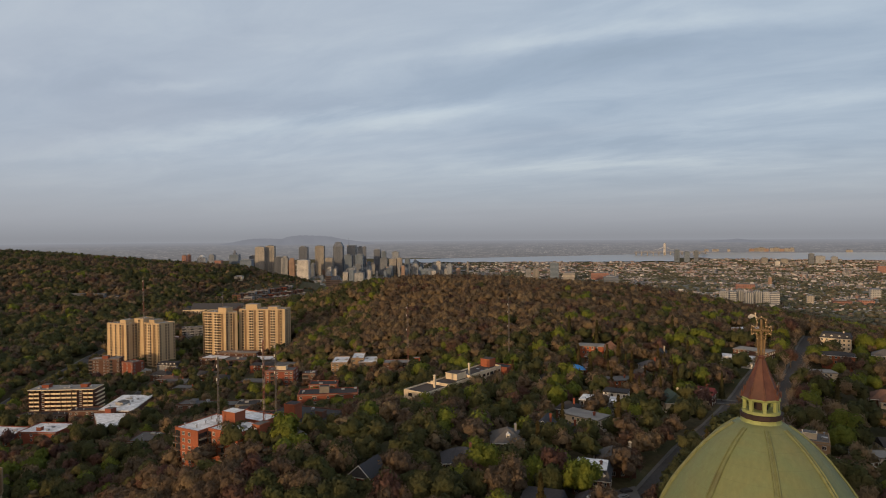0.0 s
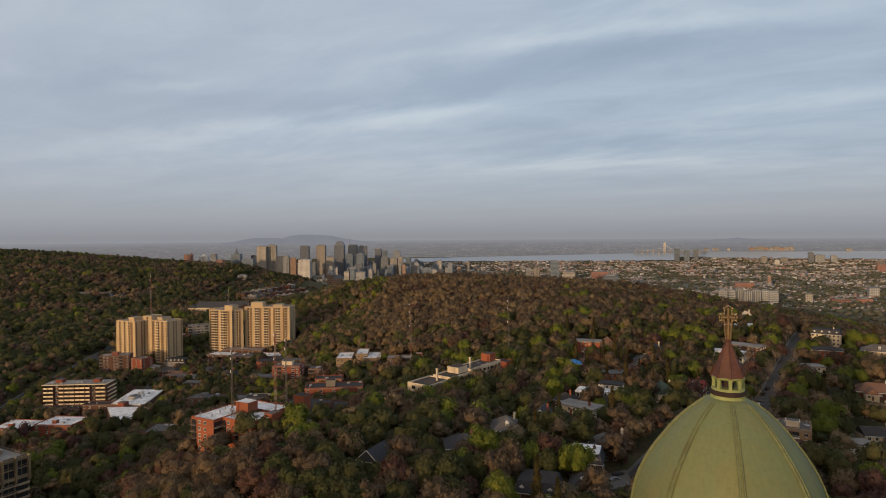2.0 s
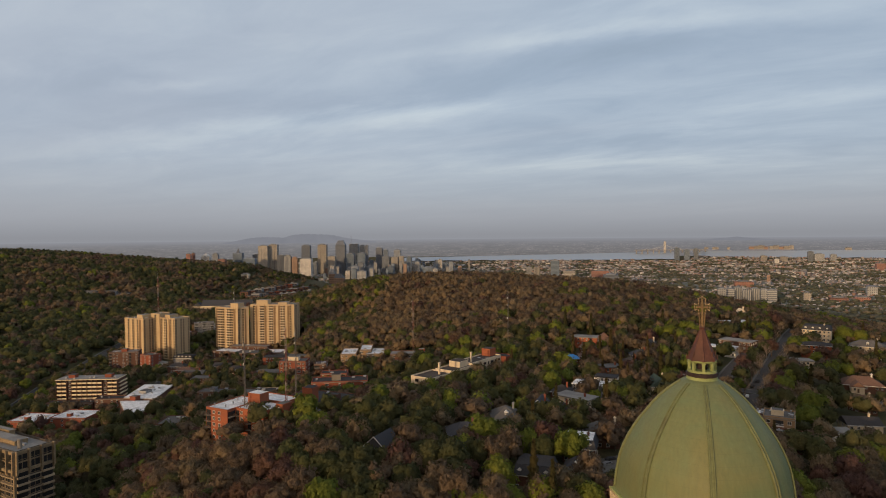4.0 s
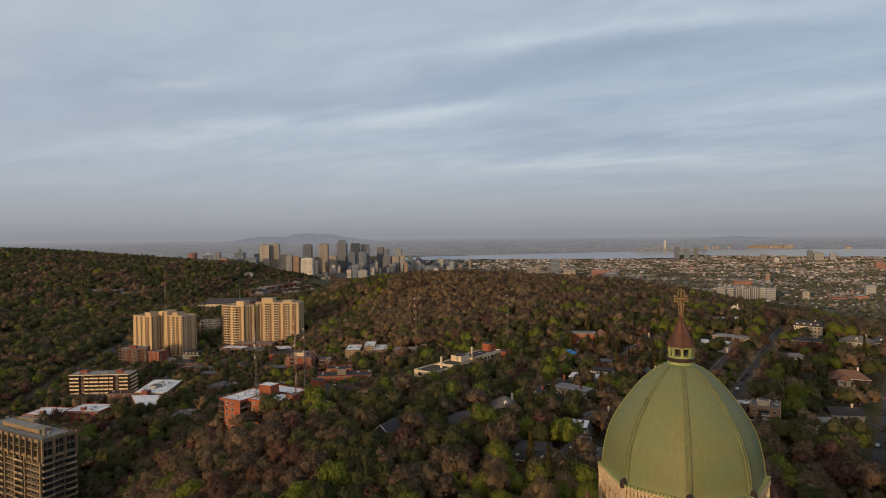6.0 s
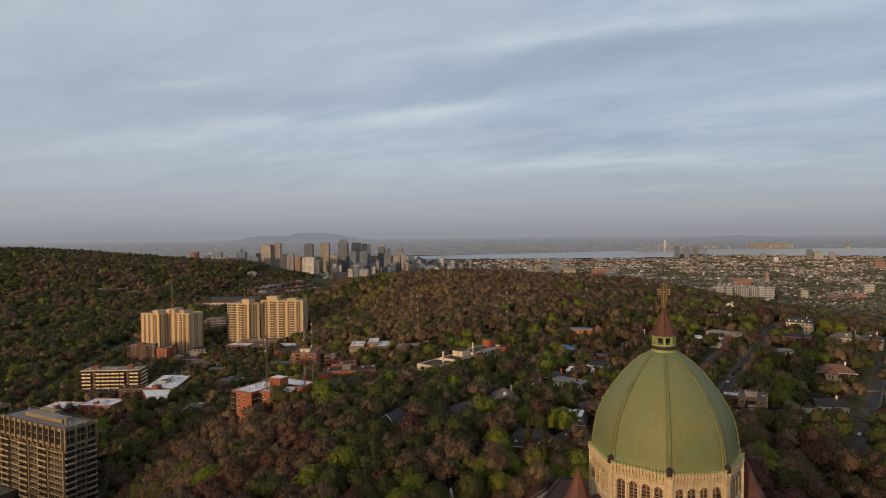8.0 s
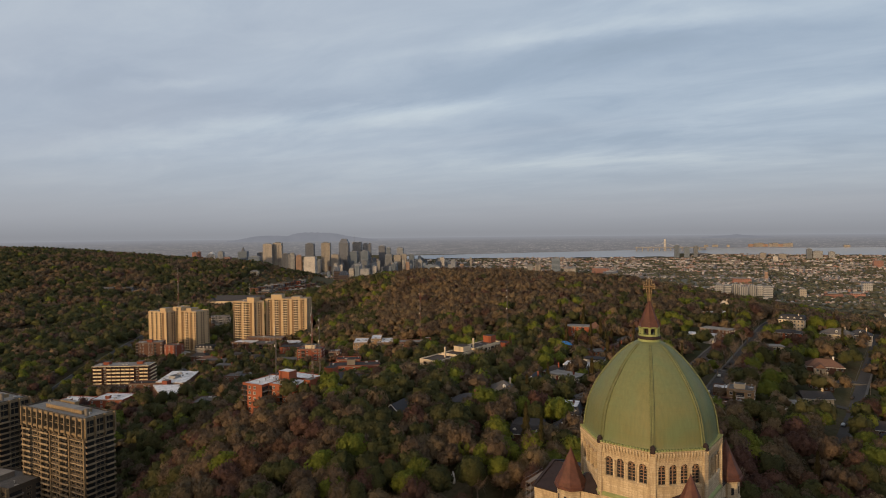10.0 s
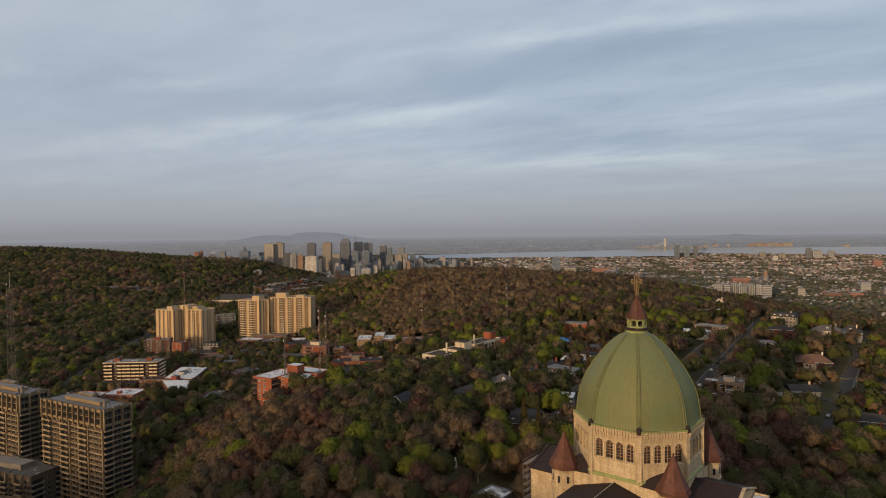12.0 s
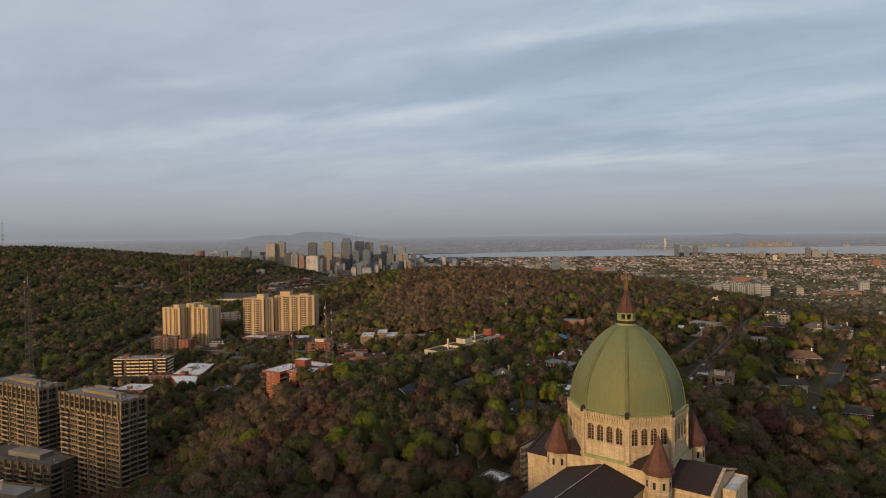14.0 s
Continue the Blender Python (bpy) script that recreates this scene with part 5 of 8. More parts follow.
# cream terraced apartments under the wooded hill
def cream_house():
    m, w, base = footprint((-133.5, 200.0), (-119.5, 194.5), 16)
    m = pose(0, 0, -2.2) @ m
    t = thing("apartment_house", "cream stucco terraced apartment building with flat roofs", "apartment building", m)
    shell(t, 15, 9, base - 3, 31.8, "stucco_cream", "roof_tar", 0, -8.0, 0.9)
    shell(t, 15, 20, base - 3, 36.0, "stucco_cream", "roof_tar", 0, 1.0, 0.9)
    shell(t, 13, 22, base - 3, 36.8, "stucco_cream", "roof_tar", 2.5, 21.0, 0.9)
    shell(t, 12, 34, base - 3, 37.6, "stucco_cream", "roof_tar", 2.0, 43.0, 0.9)
    bays(t, pose(0, -8.0, 0), 15, 20.6, 3, 3.2, "W-W-", "trim_brown", win=(1.6, 1.6))
    bays(t, pose(0, 1.0, 0), 15, 32.2, 1, 3.0, "-W-w-", "trim_brown", win=(1.6, 1.7))
    bays(t, pose(15, -8.0, 0, 0, 0, 90), 9, 20.6, 3, 3.2, "bW", "trim_brown", win=(1.6, 1.6))
    bays(t, pose(15, 1.0, 0, 0, 0, 90), 20, 23.0, 4, 3.1, "wbwWbw", "trim_brown", "concrete_grey", "concrete_grey", win=(1.5, 1.5))
    bays(t, pose(15.5, 21.0, 0, 0, 0, 90), 22, 23.6, 4, 3.1, "wWwbWw", "trim_brown", "concrete_grey", "concrete_grey", win=(1.5, 1.5))
    bays(t, pose(14, 43.0, 0, 0, 0, 90), 34, 24.2, 4, 3.1, "wWwWwbWw", "trim_brown", "concrete_grey", "concrete_grey", win=(1.5, 1.5))
    penthouse(t, 4, 12, 33, 42, 36.4, 40.0, "stucco_cream", "roof_tar")
    for y, z in ((15, 42.6), (48, 43.6)):
        bm = boxes((9.2, 10.2, y, y + 1.0, 35.5, z), (9.05, 10.35, y - 0.15, y + 1.15, z - 0.5, z - 0.2), bevel=0.05)
        part("chimney", bm, M["stucco_cream"], t)
    part("terrace_rail", boxes((0.2, 14.8, -8.0, -7.9, 32.0, 32.8)), M["metal_grey"], t)
    roof_vents(t, 11, 50, 36.8, 12, 51, 2, 24)
    for k in range(7):
        c = m @ Vector((8, 2 + 14 * k, 0))
        CLEAR.append((c.x, c.y, 7))
    penthouse(t, 3.5, 10, 70, 77, 36, 42, "brick_orange", "roof_tar", "lift_house")
    shell(t, 20, 9, base - 3, 36.8, "brick_red", "roof_dark", -2, 77.4, 0.6)


cream_house()


# low service building in the garden beside the basilica
flat_block((-53.5, 13.0), (-44.5, 9.2), 10, 24.6, 1, "w-w", "stucco_grey", "roof_white", "low garden building with a pale flat roof", "w", name="house", vents=3)


# ---- houses in their gardens ----
def roof_solid(bm, w, d, z, rise, style, over=0.5):
    """A pitched roof over a w by d plan; hip, gable (ridge along x), gable_front (ridge along y), mansard."""
    x0, x1, y0, y1 = -over, w + over, -over, d + over
    lo = [bm.verts.new(p) for p in ((x0, y0, z), (x1, y0, z), (x1, y1, z), (x0, y1, z))]
    bm.faces.new(lo[::-1])
    if style == "mansard":
        i = 1.2
        up = [bm.verts.new(p) for p in ((x0 + i, y0 + i, z + rise), (x1 - i, y0 + i, z + rise), (x1 - i, y1 - i, z + rise), (x0 + i, y1 - i, z + rise))]
        for a in range(4):
            bm.faces.new((lo[a], lo[(a + 1) % 4], up[(a + 1) % 4], up[a]))
        bm.faces.new(up)
        return
    if style in ("hip", "gable"):
        long_x = w >= d if style == "hip" else True
    else:
        long_x = False
    cut = (min(w, d) / 2 if style == "hip" else 0.0)
    if long_x:
        a, b = bm.verts.new((x0 + cut, (y0 + y1) / 2, z + rise)), bm.verts.new((x1 - cut, (y0 + y1) / 2, z + rise))
        bm.faces.new((lo[0], lo[1], b, a))
        bm.faces.new((lo[2], lo[3], a, b))
        bm.faces.new((lo[1], lo[2], b))
        bm.faces.new((lo[3], lo[0], a))
    else:
        a, b = bm.verts.new(((x0 + x1) / 2, y0 + cut, z + rise)), bm.verts.new(((x0 + x1) / 2, y1 - cut, z + rise))
        bm.faces.new((lo[1], lo[2], b, a))
        bm.faces.new((lo[3], lo[0], a, b))
        bm.faces.new((lo[0], lo[1], a))
        bm.faces.new((lo[2], lo[3], b))


def house(x, y, turn, w, d, eave, style, wall, roof, label, rise=3.0, chimney="brick_red", dormers=0, storeys=2, gable_trim="", porch=False, frame="trim_white", group="", category="house", chimney_at=0.75, top_mat="roof_dark"):
    """A detached house; x, y is the corner at the left of its front, eave its height above the ground there."""
    a = radians(turn)
    m, w, base = footprint((x, y), (x + w * math.cos(a), y + w * math.sin(a)), d)
    z = level(x, y) + eave
    t = thing("house", label, category, m, group=group)
    bm = boxes((0, w, 0, d, base, z), bevel=0.04)
    if style == "gable_front":
        v = [bm.verts.new(p) for p in ((0, 0, z), (w, 0, z), (w / 2, 0, z + rise), (0, 0.3, z), (w, 0.3, z), (w / 2, 0.3, z + rise))]
        bm.faces.new(v[:3])
        bm.faces.new(v[3:][::-1])
    part("wall", bm, M[wall], t)
    rb = bmesh.new()
    if style == "flat":
        slab(rb, -0.25, w + 0.25, -0.25, d + 0.25, z - 0.1, z + 0.35, bevel=0.04)
        slab(rb, 0.2, w - 0.2, 0.2, d - 0.2, z + 0.3, z + 0.42)
    else:
        roof_solid(rb, w, d, z, rise, style)
    roof_ob = part("roof", rb, M[roof], t)
    if style != "flat":
        part("eave", boxes((-0.55, w + 0.55, -0.6, -0.45, z - 0.22, z + 0.05), bevel=0.02), M["trim_white"], t)
        part("eave", boxes((-0.55, w + 0.55, d + 0.45, d + 0.6, z - 0.22, z + 0.05), bevel=0.02), M["trim_white"], t)
    if style == "mansard":
        part("flat_roof", boxes((1.0, w - 1.0, 1.0, d - 1.0, z + rise, z + rise + 0.2), bevel=0.03), M[top_mat], t)
    n = max(2, int(w / 2.6))
    plan = "".join("w" if (k * 7 + int(abs(x))) % 5 else "-" for k in range(n))
    low = z - storeys * 2.9
    bays(t, pose(0, 0, 0), w, low, storeys, 2.9, plan, frame, win=(1.1, 1.5))
    nd = max(2, int(d / 3.2))
    bays(t, RIGHT(w), d, low, storeys, 2.9, "w" * nd, frame, win=(1.0, 1.4))
    bays(t, LEFT(d), d, low, storeys, 2.9, "w" * nd, frame, win=(1.0, 1.4))
    part("door", boxes((w * 0.45, w * 0.45 + 1.0, -0.1, 0.05, low - 0.4, low + 1.9), bevel=0.02), M["trim_brown"], t)
    if chimney:
        h = z + (rise if style not in ("flat",) else 0.6) + 1.4
        cx = w * chimney_at
        bm = boxes((cx - 0.42, cx + 0.42, d * 0.5 - 0.35, d * 0.5 + 0.4, z - 0.5, h), (cx - 0.6, cx + 0.6, d * 0.5 - 0.5, d * 0.5 + 0.5, h - 0.35, h - 0.1), (cx - 0.18, cx + 0.18, d * 0.5 - 0.18, d * 0.5 + 0.18, h, h + 0.35), bevel=0.03)
        part("chimney", bm, M[chimney], t)
    for k in range(dormers):
        cx = w * (k + 0.5) / dormers
        yb = 0.1 if style == "mansard" else d * 0.14
        zb = z + 0.3 if style == "mansard" else z + rise * 0.25
        bm = boxes((cx - 0.75, cx + 0.75, yb, yb + 2.6, zb, zb + 1.5))
        v = [bm.verts.new(p) for p in ((cx - 0.95, yb - 0.15, zb + 1.45), (cx + 0.95, yb - 0.15, zb + 1.45), (cx, yb - 0.15, zb + 2.2), (cx - 0.95, yb + 3, zb + 1.45), (cx + 0.95, yb + 3, zb + 1.45), (cx, yb + 3, zb + 2.2))]
        for q in ((0, 1, 2), (5, 4, 3), (0, 3, 4, 1), (1, 4, 5, 2), (2, 5, 3, 0)):
            bm.faces.new([v[i] for i in q])
        dm = part("dormer", bm, M["trim_white"], t, "white-trimmed dormer")
        link("dormer_window", window_mesh(0.9, 1.0, frame), None, dm, m=pose(cx, yb, zb + 0.3))
    if gable_trim:
        bm = bmesh.new()
        for s in (0, 1):
            p = (w + 0.5 if s else -0.5, -0.55, z)
            rod(bm, p, (w / 2, -0.55, z + rise), 0.16, 0.16, 4)
        part("barge_board", bm, M[gable_trim], t)
        link("window", window_mesh(0.9, 1.2, frame), None, t, m=pose(w / 2, -0.02, z + rise * 0.25))
    if porch:
        part("porch", boxes((w * 0.3, w * 0.75, -2.0, 0.0, low + 2.2, low + 2.5), (w * 0.3, w * 0.3 + 0.25, -1.95, -1.7, low - 1.5, low + 2.2), (w * 0.75 - 0.25, w * 0.75, -1.95, -1.7, low - 1.5, low + 2.2), bevel=0.02), M["trim_white"], t)
    return t


# along the near street
house(-38, 101, -3, 12.5, 12, 5.6, "mansard", "brick_brown", "slate", "three-storey brick house with slate mansard and white flat roof", 3.2, "brick_brown", 3, 3, top_mat="roof_white")
house(-53, 76, -2, 14, 13, 3.6, "mansard", "brick_brown", "slate", "dark slate-roofed house with dormers and orange chimney", 3.4, "brick_orange", 3, 2, chimney_at=0.5)
house(-36, 84, -2, 9, 9, 4.4, "hip", "brick_brown", "slate", "narrow brick house with a steep slate roof", 3.8, "stucco_cream", 1, 2)
house(-29, 118, 14, 13, 12, 5.2, "hip", "brick_brown", "roof_gravel", "brick house with a broad grey hipped roof", 4.2, "stucco_cream", 0, 2, chimney_at=0.95)
house(-70, 124, 14, 13, 14, 5.5, "hip", "brick_brown", "roof_gravel", "house with a dark grey hipped roof and dormer", 4.2, "stucco_grey", 1)
house(-83, 100, 20, 14, 12, 5.0, "hip", "brick_brown", "slate", "dark hipped-roof house among trees", 3.8, "brick_brown", 0)
house(-57, 143, -4, 9, 12, 6.0, "gable_front", "shingle_red", "slate", "dark red house with white-trimmed steep gable", 4.6, "brick_red", 0, gable_trim="trim_white")
house(-47, 145, -4, 9, 10, 5.5, "hip", "brick_brown", "roof_dark", "brick house with a dark roof beside a gabled house", 3.0, "brick_red", 0)
house(-113, 85, -9, 8.5, 12, 4.2, "gable_front", "shingle_red", "slate", "dark red barn-like house with white barge boards", 4.2, "", 0, gable_trim="trim_white")
house(-103, 105, -20, 4, 5, 4.0, "flat", "stucco_grey", "roof_pale", "small grey-walled house among trees", 0, "")
house(-48, 172, -28, 19, 11, 6.5, "flat", "stucco_cream", "roof_pale", "cream house with a pale flat roof", 0, "brick_red")
house(-41, 197, -9, 18, 11, 7.0, "flat", "stucco_grey", "roof_white", "modern house with bright flat roofs", 0, "brick_orange", chimney_at=0.55)
house(-30, 212, -9, 12, 9, 8.0, "flat", "stucco_white", "roof_dark", "white-edged house with a dark flat roof", 0, "")
house(-51, 184, -9, 10, 10, 5.5, "hip", "brick_brown", "roof_dark", "house with a dark hipped roof", 3.0, "brick_red", 0)
house(-27, 242, 20, 14, 11, 6.8, "flat", "brick_orange", "roof_gravel", "orange brick house with a grey flat roof", 0, "brick_red")
house(-50, 329, -3, 18, 12, 8.2, "flat", "brick_orange", "roof_pale", "square orange brick house with a tan flat roof", 0, "")
house(-44, 316, -3, 12, 9, 4.5, "hip", "brick_brown", "shingle_brown", "low brown-roofed wing before a brick house", 2.0, "")
house(-31, 324, 13, 10, 10, 6.5, "hip", "brick_brown", "shingle_brown", "brown house with a steep pointed roof", 5.5, "", 0)
house(-52, 283, 13, 10, 9, 4.2, "hip", "brick_brown", "tarp_blue", "house with a bright blue tarpaulin on its roof", 2.4, "")
house(-42, 288, 13, 8, 9, 4.5, "hip", "brick_red", "shingle_brown", "small brick house beside a blue-roofed one", 2.0, "")
house(-66, 258, 13, 9, 9, 5.0, "hip", "brick_brown", "roof_dark", "dark house with a tall orange brick chimney", 3.0, "brick_orange", chimney_at=0.4)
house(-72, 240, 25, 11, 8, 4.5, "hip", "stucco_white", "roof_white", "white house with a pale roof", 2.0, "")
# behind the dome and along the boulevard
house(-3, 318, -15, 12, 10, 5.0, "gable_front", "stucco_cream", "slate", "house with a grey gabled roof", 4.0, "stucco_cream")
house(12, 322, 13, 10, 9, 4.5, "hip", "stucco_cream", "shingle_brown", "cream house with an orange-brown roof", 2.5, "brick_red")
house(0, 207, 14, 10, 12, 5.0, "gable_front", "stucco_cream", "shingle_green", "house with a weathered green gabled roof", 4.6, "stucco_cream", 0)
house(11, 231, -20, 13, 10, 5.0, "gable", "brick_brown", "shingle_red", "house with a dull red roof", 3.4, "brick_red", 1)
house(-14, 262, 14, 11, 10, 5.5, "hip", "brick_brown", "roof_dark", "dark brick house in the trees", 3.2, "brick_red")
house(-8, 285, 14, 12, 10, 5.5, "hip", "stucco_grey", "slate", "grey house with a slate roof", 3.2, "brick_red")
house(52, 341, -30, 22, 13, 6.0, "flat", "brick_brown", "roof_pale", "long flat-roofed building beside the boulevard", 0, "")
house(40, 322, -20, 20, 11, 5.0, "flat", "stucco_white", "roof_white", "white flat-roofed building beside the boulevard", 0, "")
house(66, 420, 20, 30, 14, 5.0, "flat", "stucco_cream", "roof_white", "low building with broad white roofs", 0, "")
house(88, 476, 12, 8, 9, 8.0, "gable_front", "stucco_cream", "stucco_cream", "tall sunlit stone house like a small tower", 5.0, "stucco_cream", 0, 3)
house(121, 402, -20, 19, 14, 9.0, "mansard", "stucco_cream", "slate", "cream three-storey mansion with dormered mansard roof", 3.0, "stucco_cream", 4, 3)
house(105, 340, -12, 18, 12, 8.5, "hip", "brick_orange", "roof_dark", "brick house with a low dark roof", 2.0, "")
house(144, 372, -20, 22, 14, 6.0, "hip", "stucco_cream", "roof_gravel", "house with a broad grey hipped roof", 4.0, "stucco_cream", 1)
house(168, 386, -20, 16, 13, 6.0, "hip", "stucco_grey", "slate", "slate-roofed house among yellow-green trees", 4.0, "stucco_cream", 1)
house(92, 309, 3, 13, 10, 4.0, "flat", "stucco_cream", "roof_pale", "low beige house with a flat roof", 0, "")
house(86, 292, 3, 11, 9, 4.0, "hip", "stucco_white", "roof_dark", "pale house with a dark roof", 2.5, "")
house(110, 274, -6, 21, 13, 2.9, "hip", "brick_brown", "shingle_brown", "broad brown hipped-roof house with a pale chimney", 4.4, "stucco_white", 0, 1)
house(113, 269, -6, 6.5, 7, 3.4, "gable_front", "stucco_cream", "shingle_brown", "small cream gabled entrance house with a brown roof", 3.0, "", 0, 1)
house(101, 236, -14, 13, 11, 4.5, "hip", "brick_brown", "shingle_brown", "brown hipped-roof house with a chimney", 3.0, "stucco_cream", 0)
house(87, 191, 6, 15, 11, 5.0, "gable", "stucco_cream", "roof_dark", "beige-walled house with a dark gabled roof", 3.0, "stucco_cream", storeys=1)
house(72, 176, 6, 14, 9, 2.8, "flat", "stucco_white", "roof_pale", "low white garage beside a house", 0, "", storeys=1)
house(111, 163, -10, 13, 11, 4.5, "gable", "brick_brown", "roof_dark", "brick house with a dark gabled roof", 3.2, "brick_red")
house(107, 145, -4, 12, 11, 4.0, "gable_front", "stucco_white", "slate", "pale gable-fronted house with a slate roof", 3.0, "brick_red")
house(136, 211, -15, 12, 11, 5.0, "hip", "stucco_cream", "shingle_brown", "cream house with brown hipped roof", 3.4, "brick_red")
house(150, 240, -15, 13, 11, 5.0, "hip", "brick_brown", "roof_dark", "brick house beside the straight street", 3.4, "brick_red")
house(168, 275, -15, 13, 11, 5.0, "hip", "stucco_white", "slate", "white house beside the straight street", 3.4, "brick_red")
house(186, 310, -15, 14, 11, 5.0, "hip", "brick_brown", "shingle_brown", "brown-roofed house beside the street", 3.4, "brick_red")
house(140, 170, -15, 12, 11, 5.0, "gable", "brick_brown", "slate", "slate-roofed brick house on the slope", 3.4, "brick_red")
flat_block((44, 159), (56, 156), 14, 35.0, 3, "wbw", "brick_umber", "roof_gravel", "three-storey tan brick house with a grey flat roof", "ww", left="ww", name="house", rail="trim_white", heads=((3, 8, 4, 8, 2.0, "stucco_cream"),))
flat_block((32, 149), (52, 147), 9, 31.0, 1, "w-w-w", "brick_brown", "roof_white", "low flat-roofed annex with white edges", "w", name="house")
flat_block((38, 152), (57, 147.5), 5.5, 31.0, 2, "wbw-w", "brick_brown", "roof_white", "low brick front house with white roof edges", "w", name="house", rail="trim_white", left="w", vents=3)
flat_block((40, 178), (50, 176), 9, 31.0, 2, "w-w", "brick_brown", "roof_white", "small brick house with a white roof", "w", name="house")
# small houses in the valley
house(-460, 366, -8, 15, 10, 5.0, "hip", "stucco_white", "roof_pale", "white house beside brick flats", 2.2, "")
house(-443, 380, 6, 20, 10, 7.0, "mansard", "stucco_grey", "roof_dark", "row of grey houses with white dormers", 2.6, "", 5)
house(-425, 350, 10, 16, 10, 6.0, "hip", "brick_brown", "roof_dark", "dark-roofed brick house in the valley", 2.6, "brick_red")
house(-405, 335, 10, 16, 10, 6.0, "hip", "brick_red", "shingle_brown", "brown-roofed brick house in the valley", 2.6, "brick_red")
house(-385, 320, 15, 18, 10, 6.0, "gable", "brick_brown", "roof_gravel", "grey-roofed house in the valley", 2.6, "brick_red")
house(-372, 345, 10, 16, 10, 6.0, "gable", "brick_red", "roof_dark", "red brick house with a dark roof", 2.6, "brick_red")
house(-360, 300, 12, 18, 10, 6.0, "flat", "brick_brown", "roof_gravel", "flat-roofed brick house in the valley", 0, "brick_red")
house(-345, 325, 12, 16, 10, 6.0, "hip", "brick_brown", "roof_dark", "dark brick house near the school", 2.6, "brick_red")
house(-300, 300, 12, 22, 12, 6.0, "flat", "brick_brown", "roof_gravel", "low brick building with a gravel roof", 0, "")
house(-330, 360, 12, 22, 12, 7.0, "flat", "brick_red", "roof_dark", "red brick building in the valley trees", 0, "")
house(-300, 350, 12, 18, 11, 7.0, "flat", "brick_red", "roof_gravel", "brick row house in the valley trees", 0, "")


# the long stone hall with a grey roof across the valley
def stone_hall():
    m, w, base = footprint((-608, 644), (-538, 664), 20)
    t = thing("hall", "long stone hall with a steep grey roof", "hall", m)
    z = level(-580, 650) + 12
    part("wall", boxes((0, w, 0, 20, base, z), bevel=0.1), M["stucco_cream"], t)
    rb = bmesh.new()
    roof_solid(rb, w, 20, z, 8, "gable", 0.8)
    part("roof", rb, M["slate"], t)
    part("porch_wall", boxes((-14, 0, 3, 15, base, z - 1), bevel=0.1), M["stucco_cream"], t)
    rb = bmesh.new()
    roof_solid(rb, 14, 12, z - 1, 5, "gable_front", 0.4)
    part("porch_roof", rb, M["slate"], t, m=pose(-14, 3, 0))
    bays(t, pose(0, 0, 0), w, z - 6.5, 1, 5, "wwwwwwwwwwww", "trim_brown", win=(1.4, 3.2))


stone_hall()


# ---- masts, poles, statue, scaffold ----
def lattice_mast(x, y, top, width, label, dish=False, base=None, red=True):
    z0 = level(x, y) if base is None else base
    t = thing("radio_mast", label, "mast", pose(x, y, z0))
    h = top - z0
    n = max(8, int(h / 2.5))
    legs = [(width * math.cos(a), width * math.sin(a)) for a in (0.3, 2.394, 4.489)]
    bands = 7 if red else 2
    for band in range(bands):
        fa, fb = band / bands, (band + 1) / bands
        paint = (M["mast_red"] if band % 2 == 0 else M["mast_white"]) if red else M["mast_grey"]
        for lx, ly in legs:
            bm = bmesh.new()
            rod(bm, (lx * (1 - 0.3 * fa), ly * (1 - 0.3 * fa), h * 0.9 * fa - (0.5 if band == 0 else 0)), (lx * (1 - 0.3 * fb), ly * (1 - 0.3 * fb), h * 0.9 * fb), 0.10, 0.09, 4)
            part("leg", bm, paint, t)
        bm = bmesh.new()
        for k in range(int(n * fa), int(n * fb)):
            za, zb = h * 0.9 * k / n, h * 0.9 * (k + 1) / n
            ga, gb = 1 - 0.3 * k / n, 1 - 0.3 * (k + 1) / n
            for i in range(3):
                p, q = legs[i], legs[(i + 1) % 3]
                rod(bm, (p[0] * ga, p[1] * ga, za), (q[0] * gb, q[1] * gb, zb), 0.045, 0.045, 3)
                rod(bm, (q[0] * ga, q[1] * ga, za), (p[0] * gb, p[1] * gb, zb), 0.045, 0.045, 3)
        tagged(part("bracing", bm, paint, t), kind="stuff")
    bm = bmesh.new()
    rod(bm, (0, 0, h * 0.86), (0, 0, h), 0.1, 0.05, 5)
    part("antenna", bm, M["metal_grey"], t)
    for s in (0.62, 0.8, 0.9):
        bm = boxes((-width - 0.25, -width + 0.15, -0.2, 0.2, h * s - 1.2, h * s), bevel=0.03)
        part("aerial_panel", bm, M["trim_white"], t)
    if dish:
        bm = bmesh.new()
        lathe(bm, [(0.2, 0.0), (0.9, 0.25), (1.3, 0.7), (1.2, 0.7), (0.5, 0.25)], 14)
        part("dish", bm, M["trim_white"], t, "white dish aerial", m=pose(width + 1.0, -1.5, 1.2, 70, 0, 0))


lattice_mast(-166.0, 303.7, 71.8, 0.7, "slim red and white lattice radio mast beside a low house")
lattice_mast(-93.0, 300.0, 75.5, 0.6, "slim grey lattice radio mast at the foot of the wood", red=False)
lattice_mast(-523, 455, 78.0, 0.9, "tall red lattice mast behind tan apartment towers")
lattice_mast(-439, 478, 58.5, 0.8, "lattice mast behind the tan slab towers", red=False)
lattice_mast(-186.2, 114.5, 68.5, 0.45, "slim grey mast on the roof of a brick house", base=36.2, red=False)
lattice_mast(-165.6, 116.5, 77, 0.5, "red and white lattice mast on a brick stair tower", base=38.7)
lattice_mast(-170.0, 133.5, 72, 0.45, "grey lattice mast on a flat roof", base=30.2, red=False)
